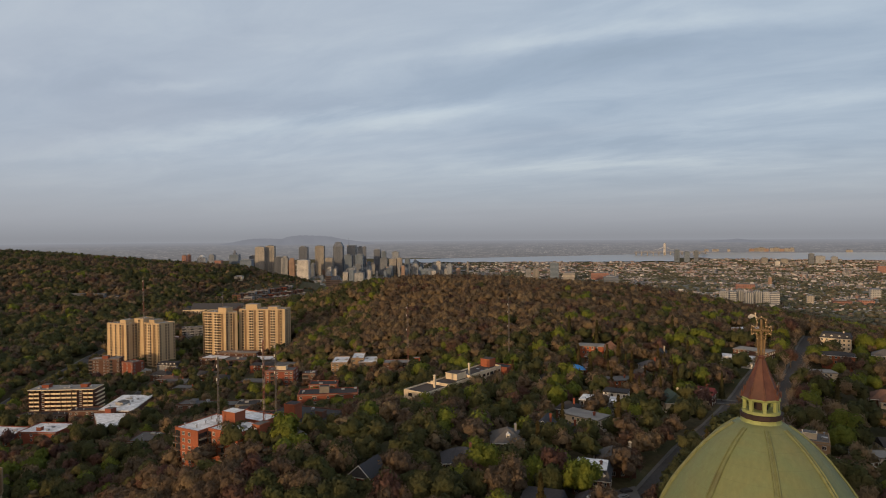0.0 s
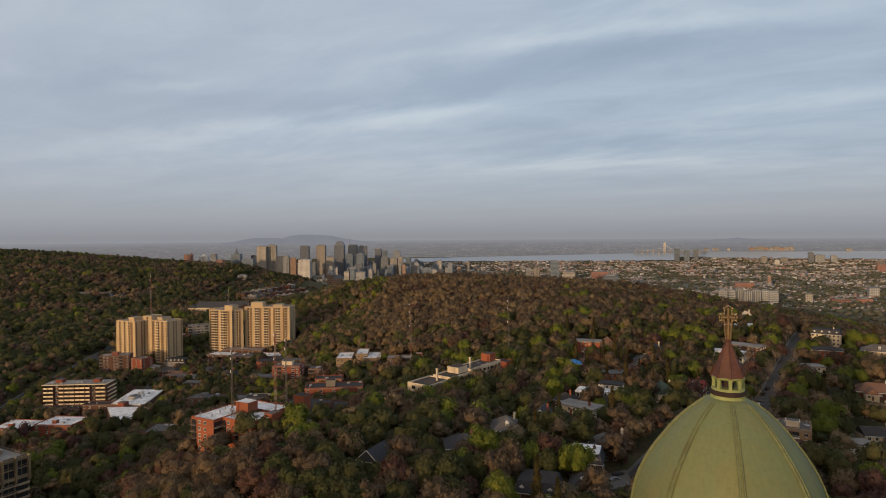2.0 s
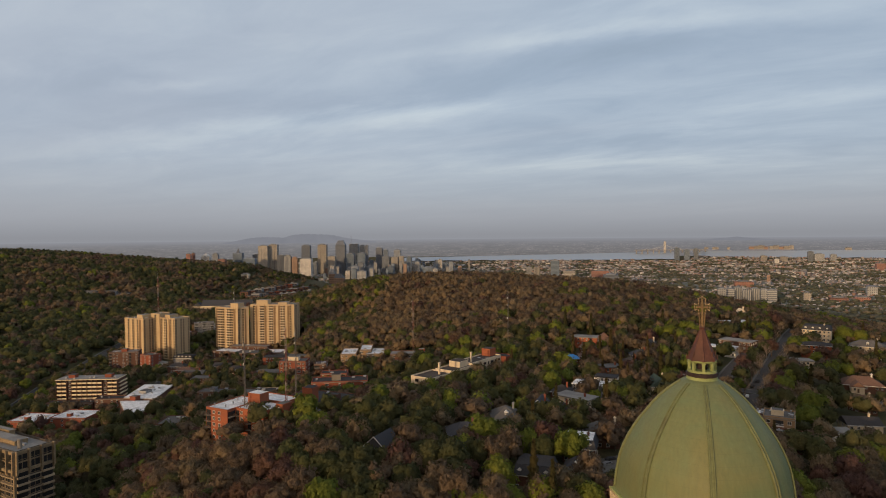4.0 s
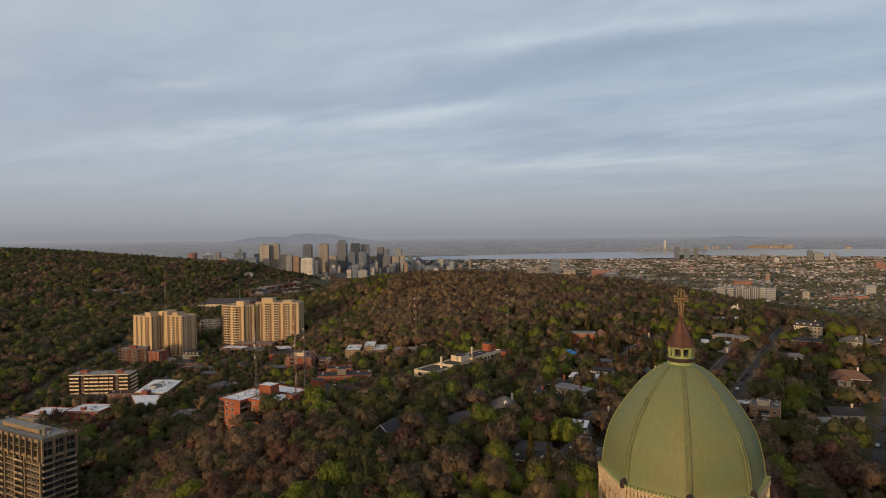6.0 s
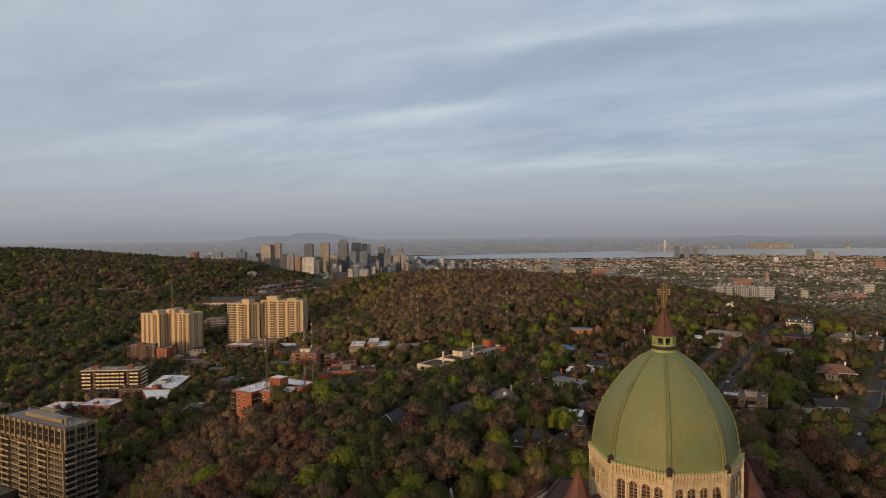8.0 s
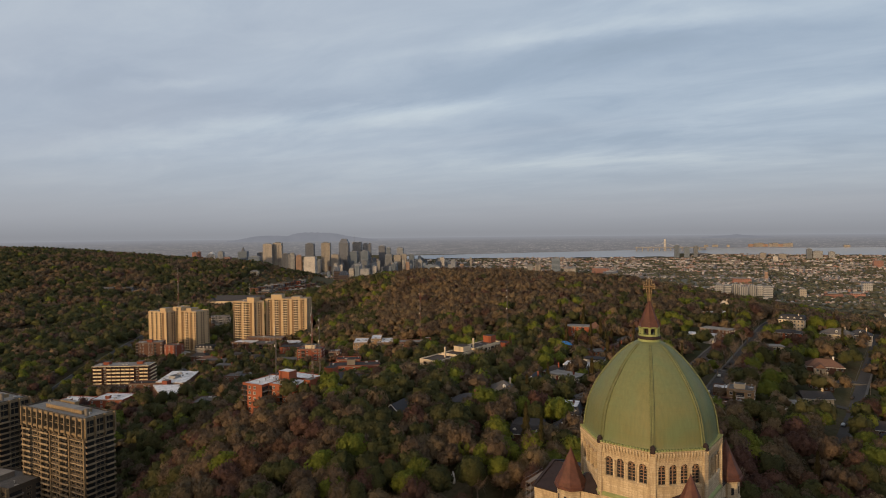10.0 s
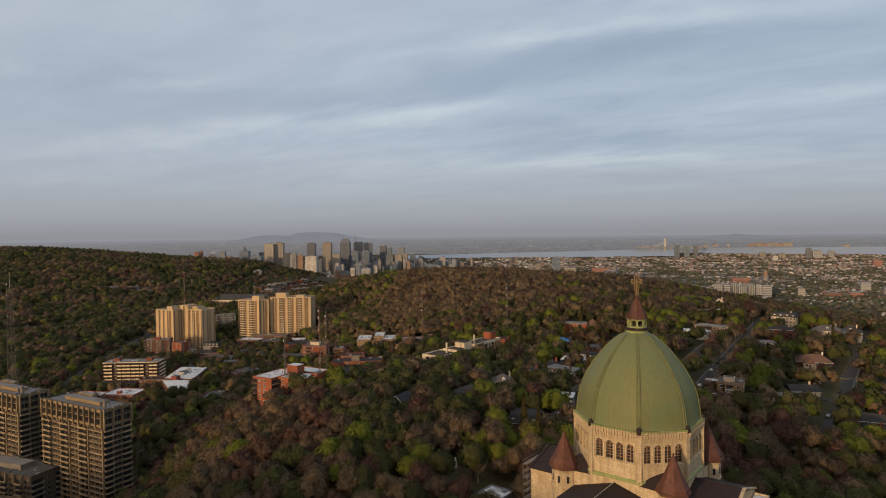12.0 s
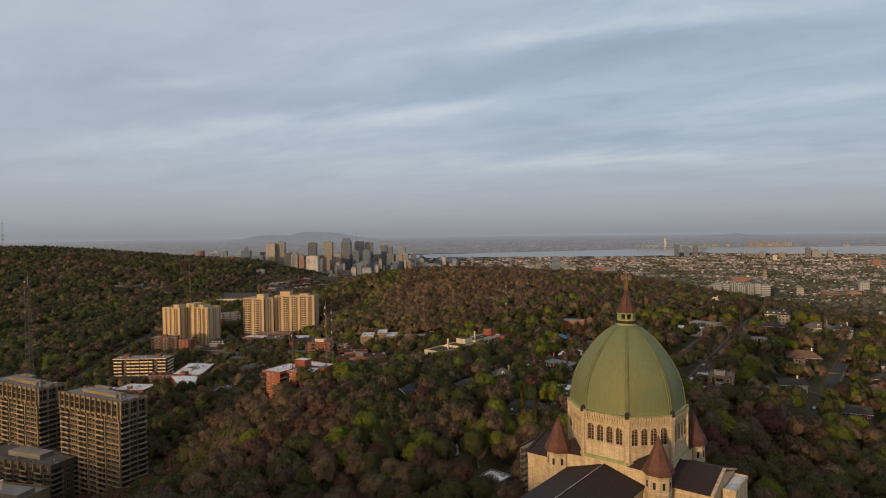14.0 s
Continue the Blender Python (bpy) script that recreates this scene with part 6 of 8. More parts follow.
lattice_mast(-349.0, 85.0, 95, 2.4, "tall lattice mast with dish on a tower roof", True, 28.5, red=False)


def street_pole(x, y, h, turn=0):
    t = thing("utility_pole", "weathered wooden utility pole with a crossarm", "utility pole", pose(x, y, level(x, y), 0, 0, turn), group="utility poles")
    bm = bmesh.new()
    rod(bm, (0, 0, -0.5), (0, 0, h), 0.17, 0.11, 6)
    part("pole", bm, M["bark_pale"], t)
    part("crossarm", boxes((-1.2, 1.2, -0.08, 0.08, h - 1.0, h - 0.8), bevel=0.02), M["bark_pale"], t)
    bm = bmesh.new()
    lathe(bm, [(0.25, h - 2.8), (0.28, h - 2.7), (0.28, h - 1.8), (0.15, h - 1.7)], 8)
    part("transformer", bm, M["metal_grey"], t, m=pose(0.35, 0, 0))


street_pole(-53.1, 85.8, 11.0, 20)
street_pole(-46, 104, 9.0, 20)
street_pole(-20, 150, 9.0, 20)
street_pole(118, 196, 9.0, 70)
street_pole(132, 232, 9.0, 70)
street_pole(158, 300, 9.0, 70)
street_pole(128, 378, 10.0, 70)


def statue(x, y):
    z = level(x, y)
    t = thing("statue", "white stone garden statue on a plinth among trees", "statue", pose(x, y, z) @ Matrix.Diagonal((0.9, 0.9, 0.62, 1)))
    bm = bmesh.new()
    lathe(bm, [(1.0, -0.5), (1.0, 2.2), (0.85, 2.3), (0.95, 2.6), (0.8, 3.2), (0.85, 4.2), (0.62, 5.3), (0.4, 5.9), (0.26, 6.05), (0.38, 6.3), (0.38, 6.7), (0.15, 6.95)], 10)
    part("figure", bm, M["trim_white"], t, smooth=True)


statue(-66.9, 36.5)
CLEAR.append((-66.9, 36.5, 3.0))
STRIPS.append((-66.9, 36.5, -60.0, 12.0, 4.6))


def scaffold():
    """Tube scaffold against the end of an arm of the basilica."""
    t = thing("scaffold", "grey tube scaffold against the pale stone wall", "scaffold", pose(0, 0, 0, 0, 0, -22.5))
    for k in range(5):
        for x in (-30.8, -32.2):
            bm = bmesh.new()
            rod(bm, (x, -13 + k * 2.4, 12), (x, -13 + k * 2.4, 41.5), 0.07, 0.07, 4)
            part("standard", bm, M["metal_grey"], t)
    for z in np.arange(24, 42, 2.2):
        part("deck", boxes((-32.3, -30.7, -13.2, -3.2, z - 0.08, z + 0.04)), M["bark_pale"], t)
        for x in (-32.25,):
            bm = bmesh.new()
            rod(bm, (x, -13.4, z + 1.0), (x, -3.0, z + 1.0), 0.05, 0.05, 4)
            part("guard_rail", bm, M["metal_grey"], t)


scaffold()


# ---- streets ----
def street(name, pts, half, label, kerb=True, mat="asphalt"):
    """A road that follows the land, with raised pavements along both sides."""
    t = thing(name, label, "road", kind="structure")
    line = []
    for (xa, ya), (xb, yb) in zip(pts, pts[1:]):
        n = max(2, int(math.hypot(xb - xa, yb - ya) / 6))
        line += [(xa + (xb - xa) * k / n, ya + (yb - ya) * k / n) for k in range(n)]
        STRIPS.append((xa, ya, xb, yb, half + (0.8 if half >= 6 else 1.5 if xa > 0 else 0.6)))
    line.append(pts[-1])

    def ribbon(lo, hi, lift, thick):
        bm = bmesh.new()
        rows = []
        for i, (x, y) in enumerate(line):
            xa, ya = line[max(0, i - 1)]
            xb, yb = line[min(len(line) - 1, i + 1)]
            d = math.hypot(xb - xa, yb - ya)
            nx, ny = (yb - ya) / d, -(xb - xa) / d
            z = level(x, y) + lift
            rows.append([bm.verts.new((x + nx * o, y + ny * o, z + dz)) for o, dz in ((lo, -thick), (lo, 0), (hi, 0), (hi, -thick))])
        for a, b in zip(rows, rows[1:]):
            for k in range(3):
                bm.faces.new((a[k], b[k], b[k + 1], a[k + 1]))
        return bm

    part("carriageway", ribbon(-half, half, 0.35, 0.8), M[mat], t)
    if kerb:
        part("pavement", ribbon(half, half + 1.3, 0.5, 1.0), M["pavement"], t)
        part("pavement", ribbon(-half - 1.3, -half, 0.5, 1.0), M["pavement"], t)


street("street", [(84, 130), (93, 153), (112, 199), (138, 264), (166, 334), (197, 414), (222, 480)], 3.4, "straight grey residential street with pavements")
street("street", [(-24, 84), (-14, 108), (3, 154), (19, 192), (36, 239), (52, 287), (74, 345)], 3.4, "grey residential street running under the trees")
street("street", [(34, 160), (42, 190), (49, 216), (56, 240), (65, 267), (79, 308), (97, 360), (116, 421), (135, 480)], 3.6, "broad grey boulevard with a planted median")
street("street", [(19, 236), (36, 239), (64, 240), (100, 252), (138, 262)], 3.5, "grey cross street at a junction")
street("street", [(88, 212), (112, 205)], 2.5, "short grey side lane", False)
street("street", [(-440, 150), (-461, 198), (-483, 243), (-507, 293), (-527, 348), (-560, 420), (-600, 520)], 6.0, "wide valley road with a planted verge")
street("street", [(-380, 268), (-410, 330), (-430, 395)], 4.0, "grey street between brick flats")
street("street", [(-430, 395), (-380, 400), (-330, 410), (-300, 440)], 4.0, "grey street below the slab towers")


def yard():
    m, w, base = footprint((-30, 92), (-18, 96), 14)
    t = thing("yard", "paved grey yard beside a brick house", "yard", kind="structure")
    bm = bmesh.new()
    pts = [(-27, 90), (-15, 100), (-17, 114), (-24, 108)]
    z = max(level(*p) for p in pts) + 0.3
    slabv = [bm.verts.new((x, y, z)) for x, y in pts] + [bm.verts.new((x, y, z - 2)) for x, y in pts]
    bm.faces.new(slabv[:4])
    for i in range(4):
        bm.faces.new((slabv[i], slabv[(i + 1) % 4], slabv[4 + (i + 1) % 4], slabv[4 + i]))
    part("paving", bm, M["pavement"], t)


yard()


def car(x, y, turn, paint, label, lift=0.36):
    t = thing("car", label, "car", pose(x, y, level(x, y) + lift, 0, 0, turn), group="parked cars")
    bm = bmesh.new()
    side = [(-2.2, 0.35), (2.2, 0.35), (2.25, 0.75), (1.5, 0.95), (0.8, 1.42), (-1.1, 1.45), (-1.9, 0.98), (-2.25, 0.85)]
    a = [bm.verts.new((px, -0.88 if pz < 1.2 else -0.7, pz)) for px, pz in side]
    b = [bm.verts.new((px, 0.88 if pz < 1.2 else 0.7, pz)) for px, pz in side]
    bm.faces.new(a)
    bm.faces.new(b[::-1])
    for i in range(len(side)):
        j = (i + 1) % len(side)
        bm.faces.new((a[j], a[i], b[i], b[j]))
    part("body", bm, M[paint], t)
    part("glazing", boxes((-1.35, 1.05, -0.83, 0.83, 0.98, 1.34), bevel=0.08), M["glass_dark"], t)
    for wx in (-1.35, 1.35):
        for wy in (-0.8, 0.8):
            bm = bmesh.new()
            rod(bm, (wx, wy - 0.1, 0.33), (wx, wy + 0.1, 0.33), 0.33, 0.33, 10)
            part("wheel", bm, M["roof_dark"], t)


for k, (cx, cy, ct, cp, cl) in enumerate(((111, 199, 66, "roof_dark", "dark car parked beside the street"), (100, 172, 66, "metal_grey", "grey car parked by the kerb"), (121, 226, 66, "roof_dark", "dark car parked by the kerb"), (50, 226, 76, "trim_white", "white car on the boulevard"), (57, 250, 70, "roof_dark", "dark car on the boulevard"), (38, 180, 72, "trim_white", "white car beside the brick house"), (62, 262, 72, "roof_dark", "dark car on the boulevard"), (-470, 213, 114, "roof_dark", "dark car on the valley road"), (-489, 262, 116, "trim_white", "white car on the valley road"), (-515, 318, 111, "metal_grey", "grey car on the valley road"), (-21, 103, 40, "metal_grey", "grey car parked in the yard"), (-20, 108, 40, "roof_dark", "dark car parked in the yard"))):
    car(cx, cy, ct, cp, cl)


# ---- houses, lawns and a path on the mountain ----
house(-884, 700, 20, 22, 11, 6, "gable", "brick_brown", "roof_gravel", "long grey-roofed house on the wooded slope", 3.0, "")
house(-858, 716, 25, 22, 11, 6, "gable", "stucco_grey", "roof_gravel", "grey house row on the wooded slope", 3.0, "")
house(-832, 722, 20, 20, 11, 6, "hip", "brick_brown", "roof_dark", "dark-roofed house row on the slope", 3.0, "")
house(-775, 995, 10, 16, 11, 7, "hip", "stucco_cream", "roof_pale", "pale house high on the wooded slope", 3.0, "")
lattice_mast(-1215, 766, 154, 2.6, "tall red and white mast on the wooded mountain", base=62)
for hx, hy, hw in ((-640, 806, 24), (-612, 815, 20)):
    house(hx, hy, 18, hw, 11, 7, "flat", "brick_red" if hx % 4 else "brick_brown", "roof_gravel" if hx % 3 else "roof_dark", "row of brick town houses between the hills", 0, "", group="brick rows between the hills")


def lawn(name, pts, label, mat="lawn"):
    """A clearing that follows the land."""
    (xa, ya), (xb, yb), half = pts
    STRIPS.append((xa, ya, xb, yb, half))
    n = 12
    d = math.hypot(xb - xa, yb - ya)
    nx, ny = (yb - ya) / d, -(xb - xa) / d
    verts, quads = [], []
    for i in range(n + 1):
        f = i / n
        edge = half * (0.55 + 0.45 * math.sin(math.pi * f)) if half > 5 else half
        for j in range(7):
            o = edge * (j / 3 - 1)
            x, y = xa + (xb - xa) * f + nx * o, ya + (yb - ya) * f + ny * o
            verts.append((x, y, level(x, y) + 0.5))
    for i in range(n):
        for j in range(6):
            quads.append((i * 7 + j, i * 7 + j + 1, (i + 1) * 7 + j + 1, (i + 1) * 7 + j))
    ob = link(name, mesh_of(name, verts, quads), M[mat])
    tagged(ob, label, "lawn" if mat == "lawn" else "path", kind="structure")


lawn("lawn", ((-760, 400), (-740, 470), 16), "green clearing among the mountain woods")
lawn("lawn", ((-592, 886), (-565, 910), 9), "bright green playing field between the hills")
lawn("path", ((-905, 925), (-872, 975), 3.0), "pale gravel path on the wooded slope", "pavement")


def row_house(u, v, turn, wall, roof):
    """One of the small brick terraces in the gap between the hills."""
    x, y = xy_of(u, v)
    z = level(x, y)
    t = thing("row_house", "brick town house in a terrace between the hills", "house", pose(x, y, z, 0, 0, turn), group="terraces between the hills")
    part("wall", boxes((0, 15, 0, 11, -3, 9.0), bevel=0.05), M[wall], t)
    part("roof", boxes((-0.3, 15.3, -0.3, 11.3, 8.9, 9.5), (1, 5, 5, 9, 9.4, 11.0), bevel=0.05), M[roof], t)
    for k in range(3):
        part("window", boxes((1.5 + 4.8 * k, 3.8 + 4.8 * k, -0.12, 0.1, 5.4, 7.4), (1.5 + 4.8 * k, 3.8 + 4.8 * k, -0.12, 0.1, 1.6, 3.8)), M["glass_dark"], t)


turn_out = random.Random(17)
for line_u, line_v, du, dv, count in ((-418, 985, 12, 19, 9), (-392, 965, 12, 19, 9), (-362, 950, 11, 20, 8), (-334, 935, 11, 20, 6)):
    for k in range(count):
        row_house(line_u + du * k * 0.55, line_v + dv * k + turn_out.uniform(-2, 2), turn_out.choice((8, 12, 16)), turn_out.choice(("brick_red", "brick_brown", "brick_brown", "stucco_grey")), turn_out.choice(("roof_gravel", "roof_dark", "roof_pale")))
lawn("lawn", ((-592, 975), (-572, 936), 6), "green school lawn between the hills")

# ---- trees ----
rng = np.random.default_rng(7)


def icosphere(level_of):
    bm = bmesh.new()
    bmesh.ops.create_icosphere(bm, subdivisions=level_of, radius=1.0)
    v = np.array([p.co[:] for p in bm.verts])
    f = np.array([[q.index for q in t.verts] for t in bm.faces])
    bm.free()
    return v, f


ICO1, ICO2 = icosphere(1), icosphere(2)


def unit(v):
    return v / (np.linalg.norm(v, axis=1, keepdims=True) + 1e-9)


def leaf_triangles(centres, outward, size, gen, loose=0.42):
    """Small ragged triangles that lie loosely over the crown, like shingles."""
    n = len(centres)
    a = unit(outward + gen.normal(0, loose, (n, 3)))
    a = np.where(((a * outward).sum(1) < 0)[:, None], -a, a)
    b = unit(np.cross(a, gen.normal(size=(n, 3))))
    c = np.cross(a, b)
    s = (size * gen.uniform(0.6, 1.35, n))[:, None]
    tri = np.stack([centres + b * s, centres - b * s * 0.6 + c * s * 0.8, centres - b * s * 0.5 - c * s * 0.8], 1)
    return tri.reshape(-1, 3), np.arange(3 * n).reshape(-1, 3), np.repeat(unit(outward + 0.35 * a), 3, 0)


def twig_slivers(centres, outward, length, width, gen):
    """Fine bare twigs: long thin triangles that fan out and up."""
    n = len(centres)
    d = unit(outward * 0.75 + gen.normal(0, 0.5, (n, 3)) + (0, 0, 0.45))
    b = unit(np.cross(outward + 0.01, d))
    s = (length * gen.uniform(0.5, 1.3, n))[:, None]
    tri = np.stack([centres - d * s * 0.5 - b * width, centres - d * s * 0.5 + b * width, centres + d * s * 0.6], 1)
    side = np.cross(tri[:, 1] - tri[:, 0], tri[:, 2] - tri[:, 0])
    turned = (side * outward).sum(1) < 0
    tri[turned] = tri[turned][:, [1, 0, 2]]
    return tri.reshape(-1, 3), np.arange(3 * n).reshape(-1, 3), np.repeat(unit(outward + 0.55 * gen.normal(size=(n, 3))), 3, 0)


def crown_cloud(gen, lobes, leaves, leaf, squash=0.8, core=0.85, base=ICO1, twigs=False, width=0.02, taper=0.0):
    """A crown of unit radius round the origin: lobes of foliage or fine twigs over a dense heart."""
    k = np.arange(lobes)
    # lobes spread evenly round the crown, uneven in size and reach
    up = 1 - 1.35 * (k + 0.5) / lobes + gen.uniform(-0.12, 0.12, lobes)
    up = np.clip(up, -0.5, 0.98)
    turn = k * 2.39996 + gen.uniform(-0.35, 0.35, lobes)
    flat = np.sqrt(1 - up * up)
    pos = np.stack([flat * np.cos(turn), flat * np.sin(turn), up], 1) * gen.uniform(0.42, 0.66, (lobes, 1))
    rad = gen.uniform(0.34, 0.52, lobes) * (9 / max(lobes, 7)) ** 0.25
    pos, rad = np.vstack([pos, [[0, 0, 0.0]]]), np.append(rad, 0.62)
    vs, fs, ns, count = [], [], [], 0
    for p, r in zip(pos, rad):
        form = base if r < 0.6 or leaves < 300 else ICO2
        v = form[0] * (1 + gen.uniform(-0.12, 0.10, (len(form[0]), 1))) * r * core + p
        vs.append(v)
        fs.append(form[1] + count)
        ns.append(unit(form[0] * 0.6 + unit(p[None] + 1e-6) * (0.6 if r < 0.6 else 0.0) + gen.normal(0, 0.4 if twigs else 0.15, form[0].shape)))
        count += len(v)
    # leaves only where no other lobe covers them
    many = leaves * 3
    pick = gen.choice(len(rad), many, p=rad ** 2 / (rad ** 2).sum())
    d = unit(gen.normal(size=(many, 3)))
    d[:, 2] = np.where(d[:, 2] < -0.45, -d[:, 2], d[:, 2])
    cen = pos[pick] + d * (rad[pick] * gen.uniform(0.82, 1.10, many))[:, None]
    gap = np.linalg.norm(cen[:, None] - pos[None], axis=2) / rad[None]
    gap[np.arange(many), pick] = 9
    good = np.nonzero(gap.min(1) > 0.86)[0][:leaves]
    cen, d = cen[good], d[good]
    out = unit(d * 0.55 + unit(cen) * 0.65)
    if twigs:
        half = int(len(cen) * 0.62)
        v, f, q = twig_slivers(cen[:half], out[:half], leaf, width, gen)
        v2, f2, q2 = leaf_triangles(cen[half:], out[half:], width * 3.4, gen)
        v, f, q = np.vstack([v, v2]), np.vstack([f, f2 + len(v)]), np.vstack([q, q2])
    else:
        v, f, q = leaf_triangles(cen, out, leaf, gen)
    vs, fs, ns = np.vstack(vs + [v]), np.vstack(fs + [f + count]), np.vstack(ns + [q])
    if taper:
        vs[:, :2] *= (1 - taper * np.clip(vs[:, 2:3], -0.3, 1))
    return vs * (1, 1, squash), fs, ns


TWIGGY = ("budding", "rusty", "golden")


def conifer_cloud(gen, leaves, leaf):
    h = gen.uniform(0, 1, leaves) ** 0.8
    a = gen.uniform(0, 6.283, leaves)
    tier = 0.75 + 0.25 * np.sin(h * 40)
    r = (1 - h) * 0.58 * tier * gen.uniform(0.7, 1.08, leaves) + 0.015
    cen = np.stack([r * np.cos(a), r * np.sin(a), h * 2.4 - 1], 1)
    out = unit(np.stack([np.cos(a), np.sin(a), np.full(leaves, 0.35)], 1))
    v, f, q = leaf_triangles(cen, out, leaf, gen, 0.6)
    cone_a = np.linspace(0, 6.283, 9)[:-1]
    cv = np.vstack([np.stack([0.44 * np.cos(cone_a), 0.44 * np.sin(cone_a), np.full(8, -0.95)], 1), [[0, 0, 1.2]]])
    cf = np.array([(i, (i + 1) % 8, 8) for i in range(8)])
    cq = np.vstack([unit(np.stack([np.cos(cone_a), np.sin(cone_a), np.full(8, 0.3)], 1)), [[0, 0, 1]]])
    return np.vstack([cv, v]), np.vstack([cf, f + 9]), np.vstack([cq, q])


# spaces kept free of trees: circles (x, y, radius) and strips (x0, y0, x1, y1, half width)
def is_free(x, y, pad=0.0):
    ok = np.ones(len(x), bool)
    strips = list(STRIPS)
    for cx, cy, r in CLEAR:
        # a front garden on the open side of every house
        away = math.hypot(cx + 10, cy + 170)
        reach = 0.0 if away < 200 else min(r * 0.75, 8.0) if cx > 60 else min(r * 0.5, 5.5) if cx > 0 else min(r * 0.35, 4.0) if cx > -60 else min(r * 0.4, 5.0) if cx < -300 else min(r * 0.25, 2.5)
        strips.append((cx, cy, cx - (cx + 10) / away * (reach + 0.01), cy - (cy + 170) / away * (reach + 0.01), r))
    for x0, y0, x1, y1, w in strips:
        d = np.array((x1 - x0, y1 - y0))
        n2 = d @ d
        t = np.clip(((x - x0) * d[0] + (y - y0) * d[1]) / n2, 0, 1)
        ok &= np.hypot(x - x0 - t * d[0], y - y0 - t * d[1]) > w + pad
    return ok


CONIFERS = [(-22, 272), (-8, 252), (1, 266), (5, 292), (-12, 222), (-2, 216), (22, 238), (-34, 286), (30, 240), (-16, 240), (-28, 262), (-18, 280), (-4, 240), (8, 276), (-26, 236), (12, 258), (-38, 270), (2, 304), (-14, 296), (16, 246)]
SPECIES = ["budding", "green", "fresh", "rusty", "golden", "needles"]


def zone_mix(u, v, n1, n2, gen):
    """Chances of each species from place and drift; the golden share on the hills also paints in sunlight."""
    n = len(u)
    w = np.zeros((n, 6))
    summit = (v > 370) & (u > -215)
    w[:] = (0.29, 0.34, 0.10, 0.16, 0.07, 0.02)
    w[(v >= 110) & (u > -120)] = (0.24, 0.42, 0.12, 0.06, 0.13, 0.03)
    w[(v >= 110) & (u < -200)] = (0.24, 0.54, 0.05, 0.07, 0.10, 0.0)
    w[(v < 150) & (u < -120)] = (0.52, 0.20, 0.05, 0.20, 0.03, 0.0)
    # many pale golden crowns, so the summit reads as sunlit by colour
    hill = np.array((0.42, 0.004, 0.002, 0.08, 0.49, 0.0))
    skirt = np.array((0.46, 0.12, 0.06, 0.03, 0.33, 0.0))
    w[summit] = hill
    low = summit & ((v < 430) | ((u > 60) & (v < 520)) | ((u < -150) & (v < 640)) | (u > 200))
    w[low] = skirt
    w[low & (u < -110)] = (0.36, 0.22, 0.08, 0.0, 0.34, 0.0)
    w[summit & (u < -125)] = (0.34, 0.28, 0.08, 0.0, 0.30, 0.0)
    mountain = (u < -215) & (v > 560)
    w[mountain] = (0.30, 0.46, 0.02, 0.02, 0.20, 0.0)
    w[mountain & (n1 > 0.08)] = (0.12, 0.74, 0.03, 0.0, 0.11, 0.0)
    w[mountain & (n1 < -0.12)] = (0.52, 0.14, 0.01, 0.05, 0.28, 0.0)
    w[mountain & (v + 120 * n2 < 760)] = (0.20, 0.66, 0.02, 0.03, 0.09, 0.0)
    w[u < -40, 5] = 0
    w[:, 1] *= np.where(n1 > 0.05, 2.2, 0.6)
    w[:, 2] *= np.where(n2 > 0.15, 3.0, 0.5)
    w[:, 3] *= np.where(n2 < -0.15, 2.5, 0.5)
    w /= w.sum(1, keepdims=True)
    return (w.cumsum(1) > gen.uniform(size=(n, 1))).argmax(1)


def scatter(u0, u1, v0, v1, step, gen, keep):
    uu, vv = np.meshgrid(np.arange(u0, u1, step), np.arange(v0, v1, step * 0.87))
    uu[1::2] += step / 2
    uu, vv = uu.ravel() + gen.uniform(-0.42, 0.42, uu.size) * step, vv.ravel() + gen.uniform(-0.42, 0.42, vv.size) * step
    x, y = xy_of(uu, vv)
    ok = keep(uu, vv)
    uu, vv, x, y = uu[ok], vv[ok], x[ok], y[ok]
    ok = is_free(x, y, np.where(x > -25, 0.9, 0.2))
    return uu[ok], vv[ok], x[ok], y[ok]


def in_sight(u, v, margin=40):
    """Land that the walk looks over."""
    back = v + 215
    return (np.abs(u + 40) < back * 0.74 + margin) & (v > -60)


def drift(x, y, size, seed):
    return np.array([noise.noise((a / size, b / size, seed)) for a, b in zip(x, y)])


def low_growth(u, v):
    """Garden trees in the valley and by the terraces stay smaller than those of the woods."""
    return np.where((u < -95) & (v < 440) & (((u > -190) & (v > 165)) | ((u > -330) & (v > 255))), 0.74, np.where((u > -470) & (u < -270) & (v > 900), 0.6, np.where((u > -430) & (u < -200) & (v >= 440) & (v < 570), 0.72, 1.0)))


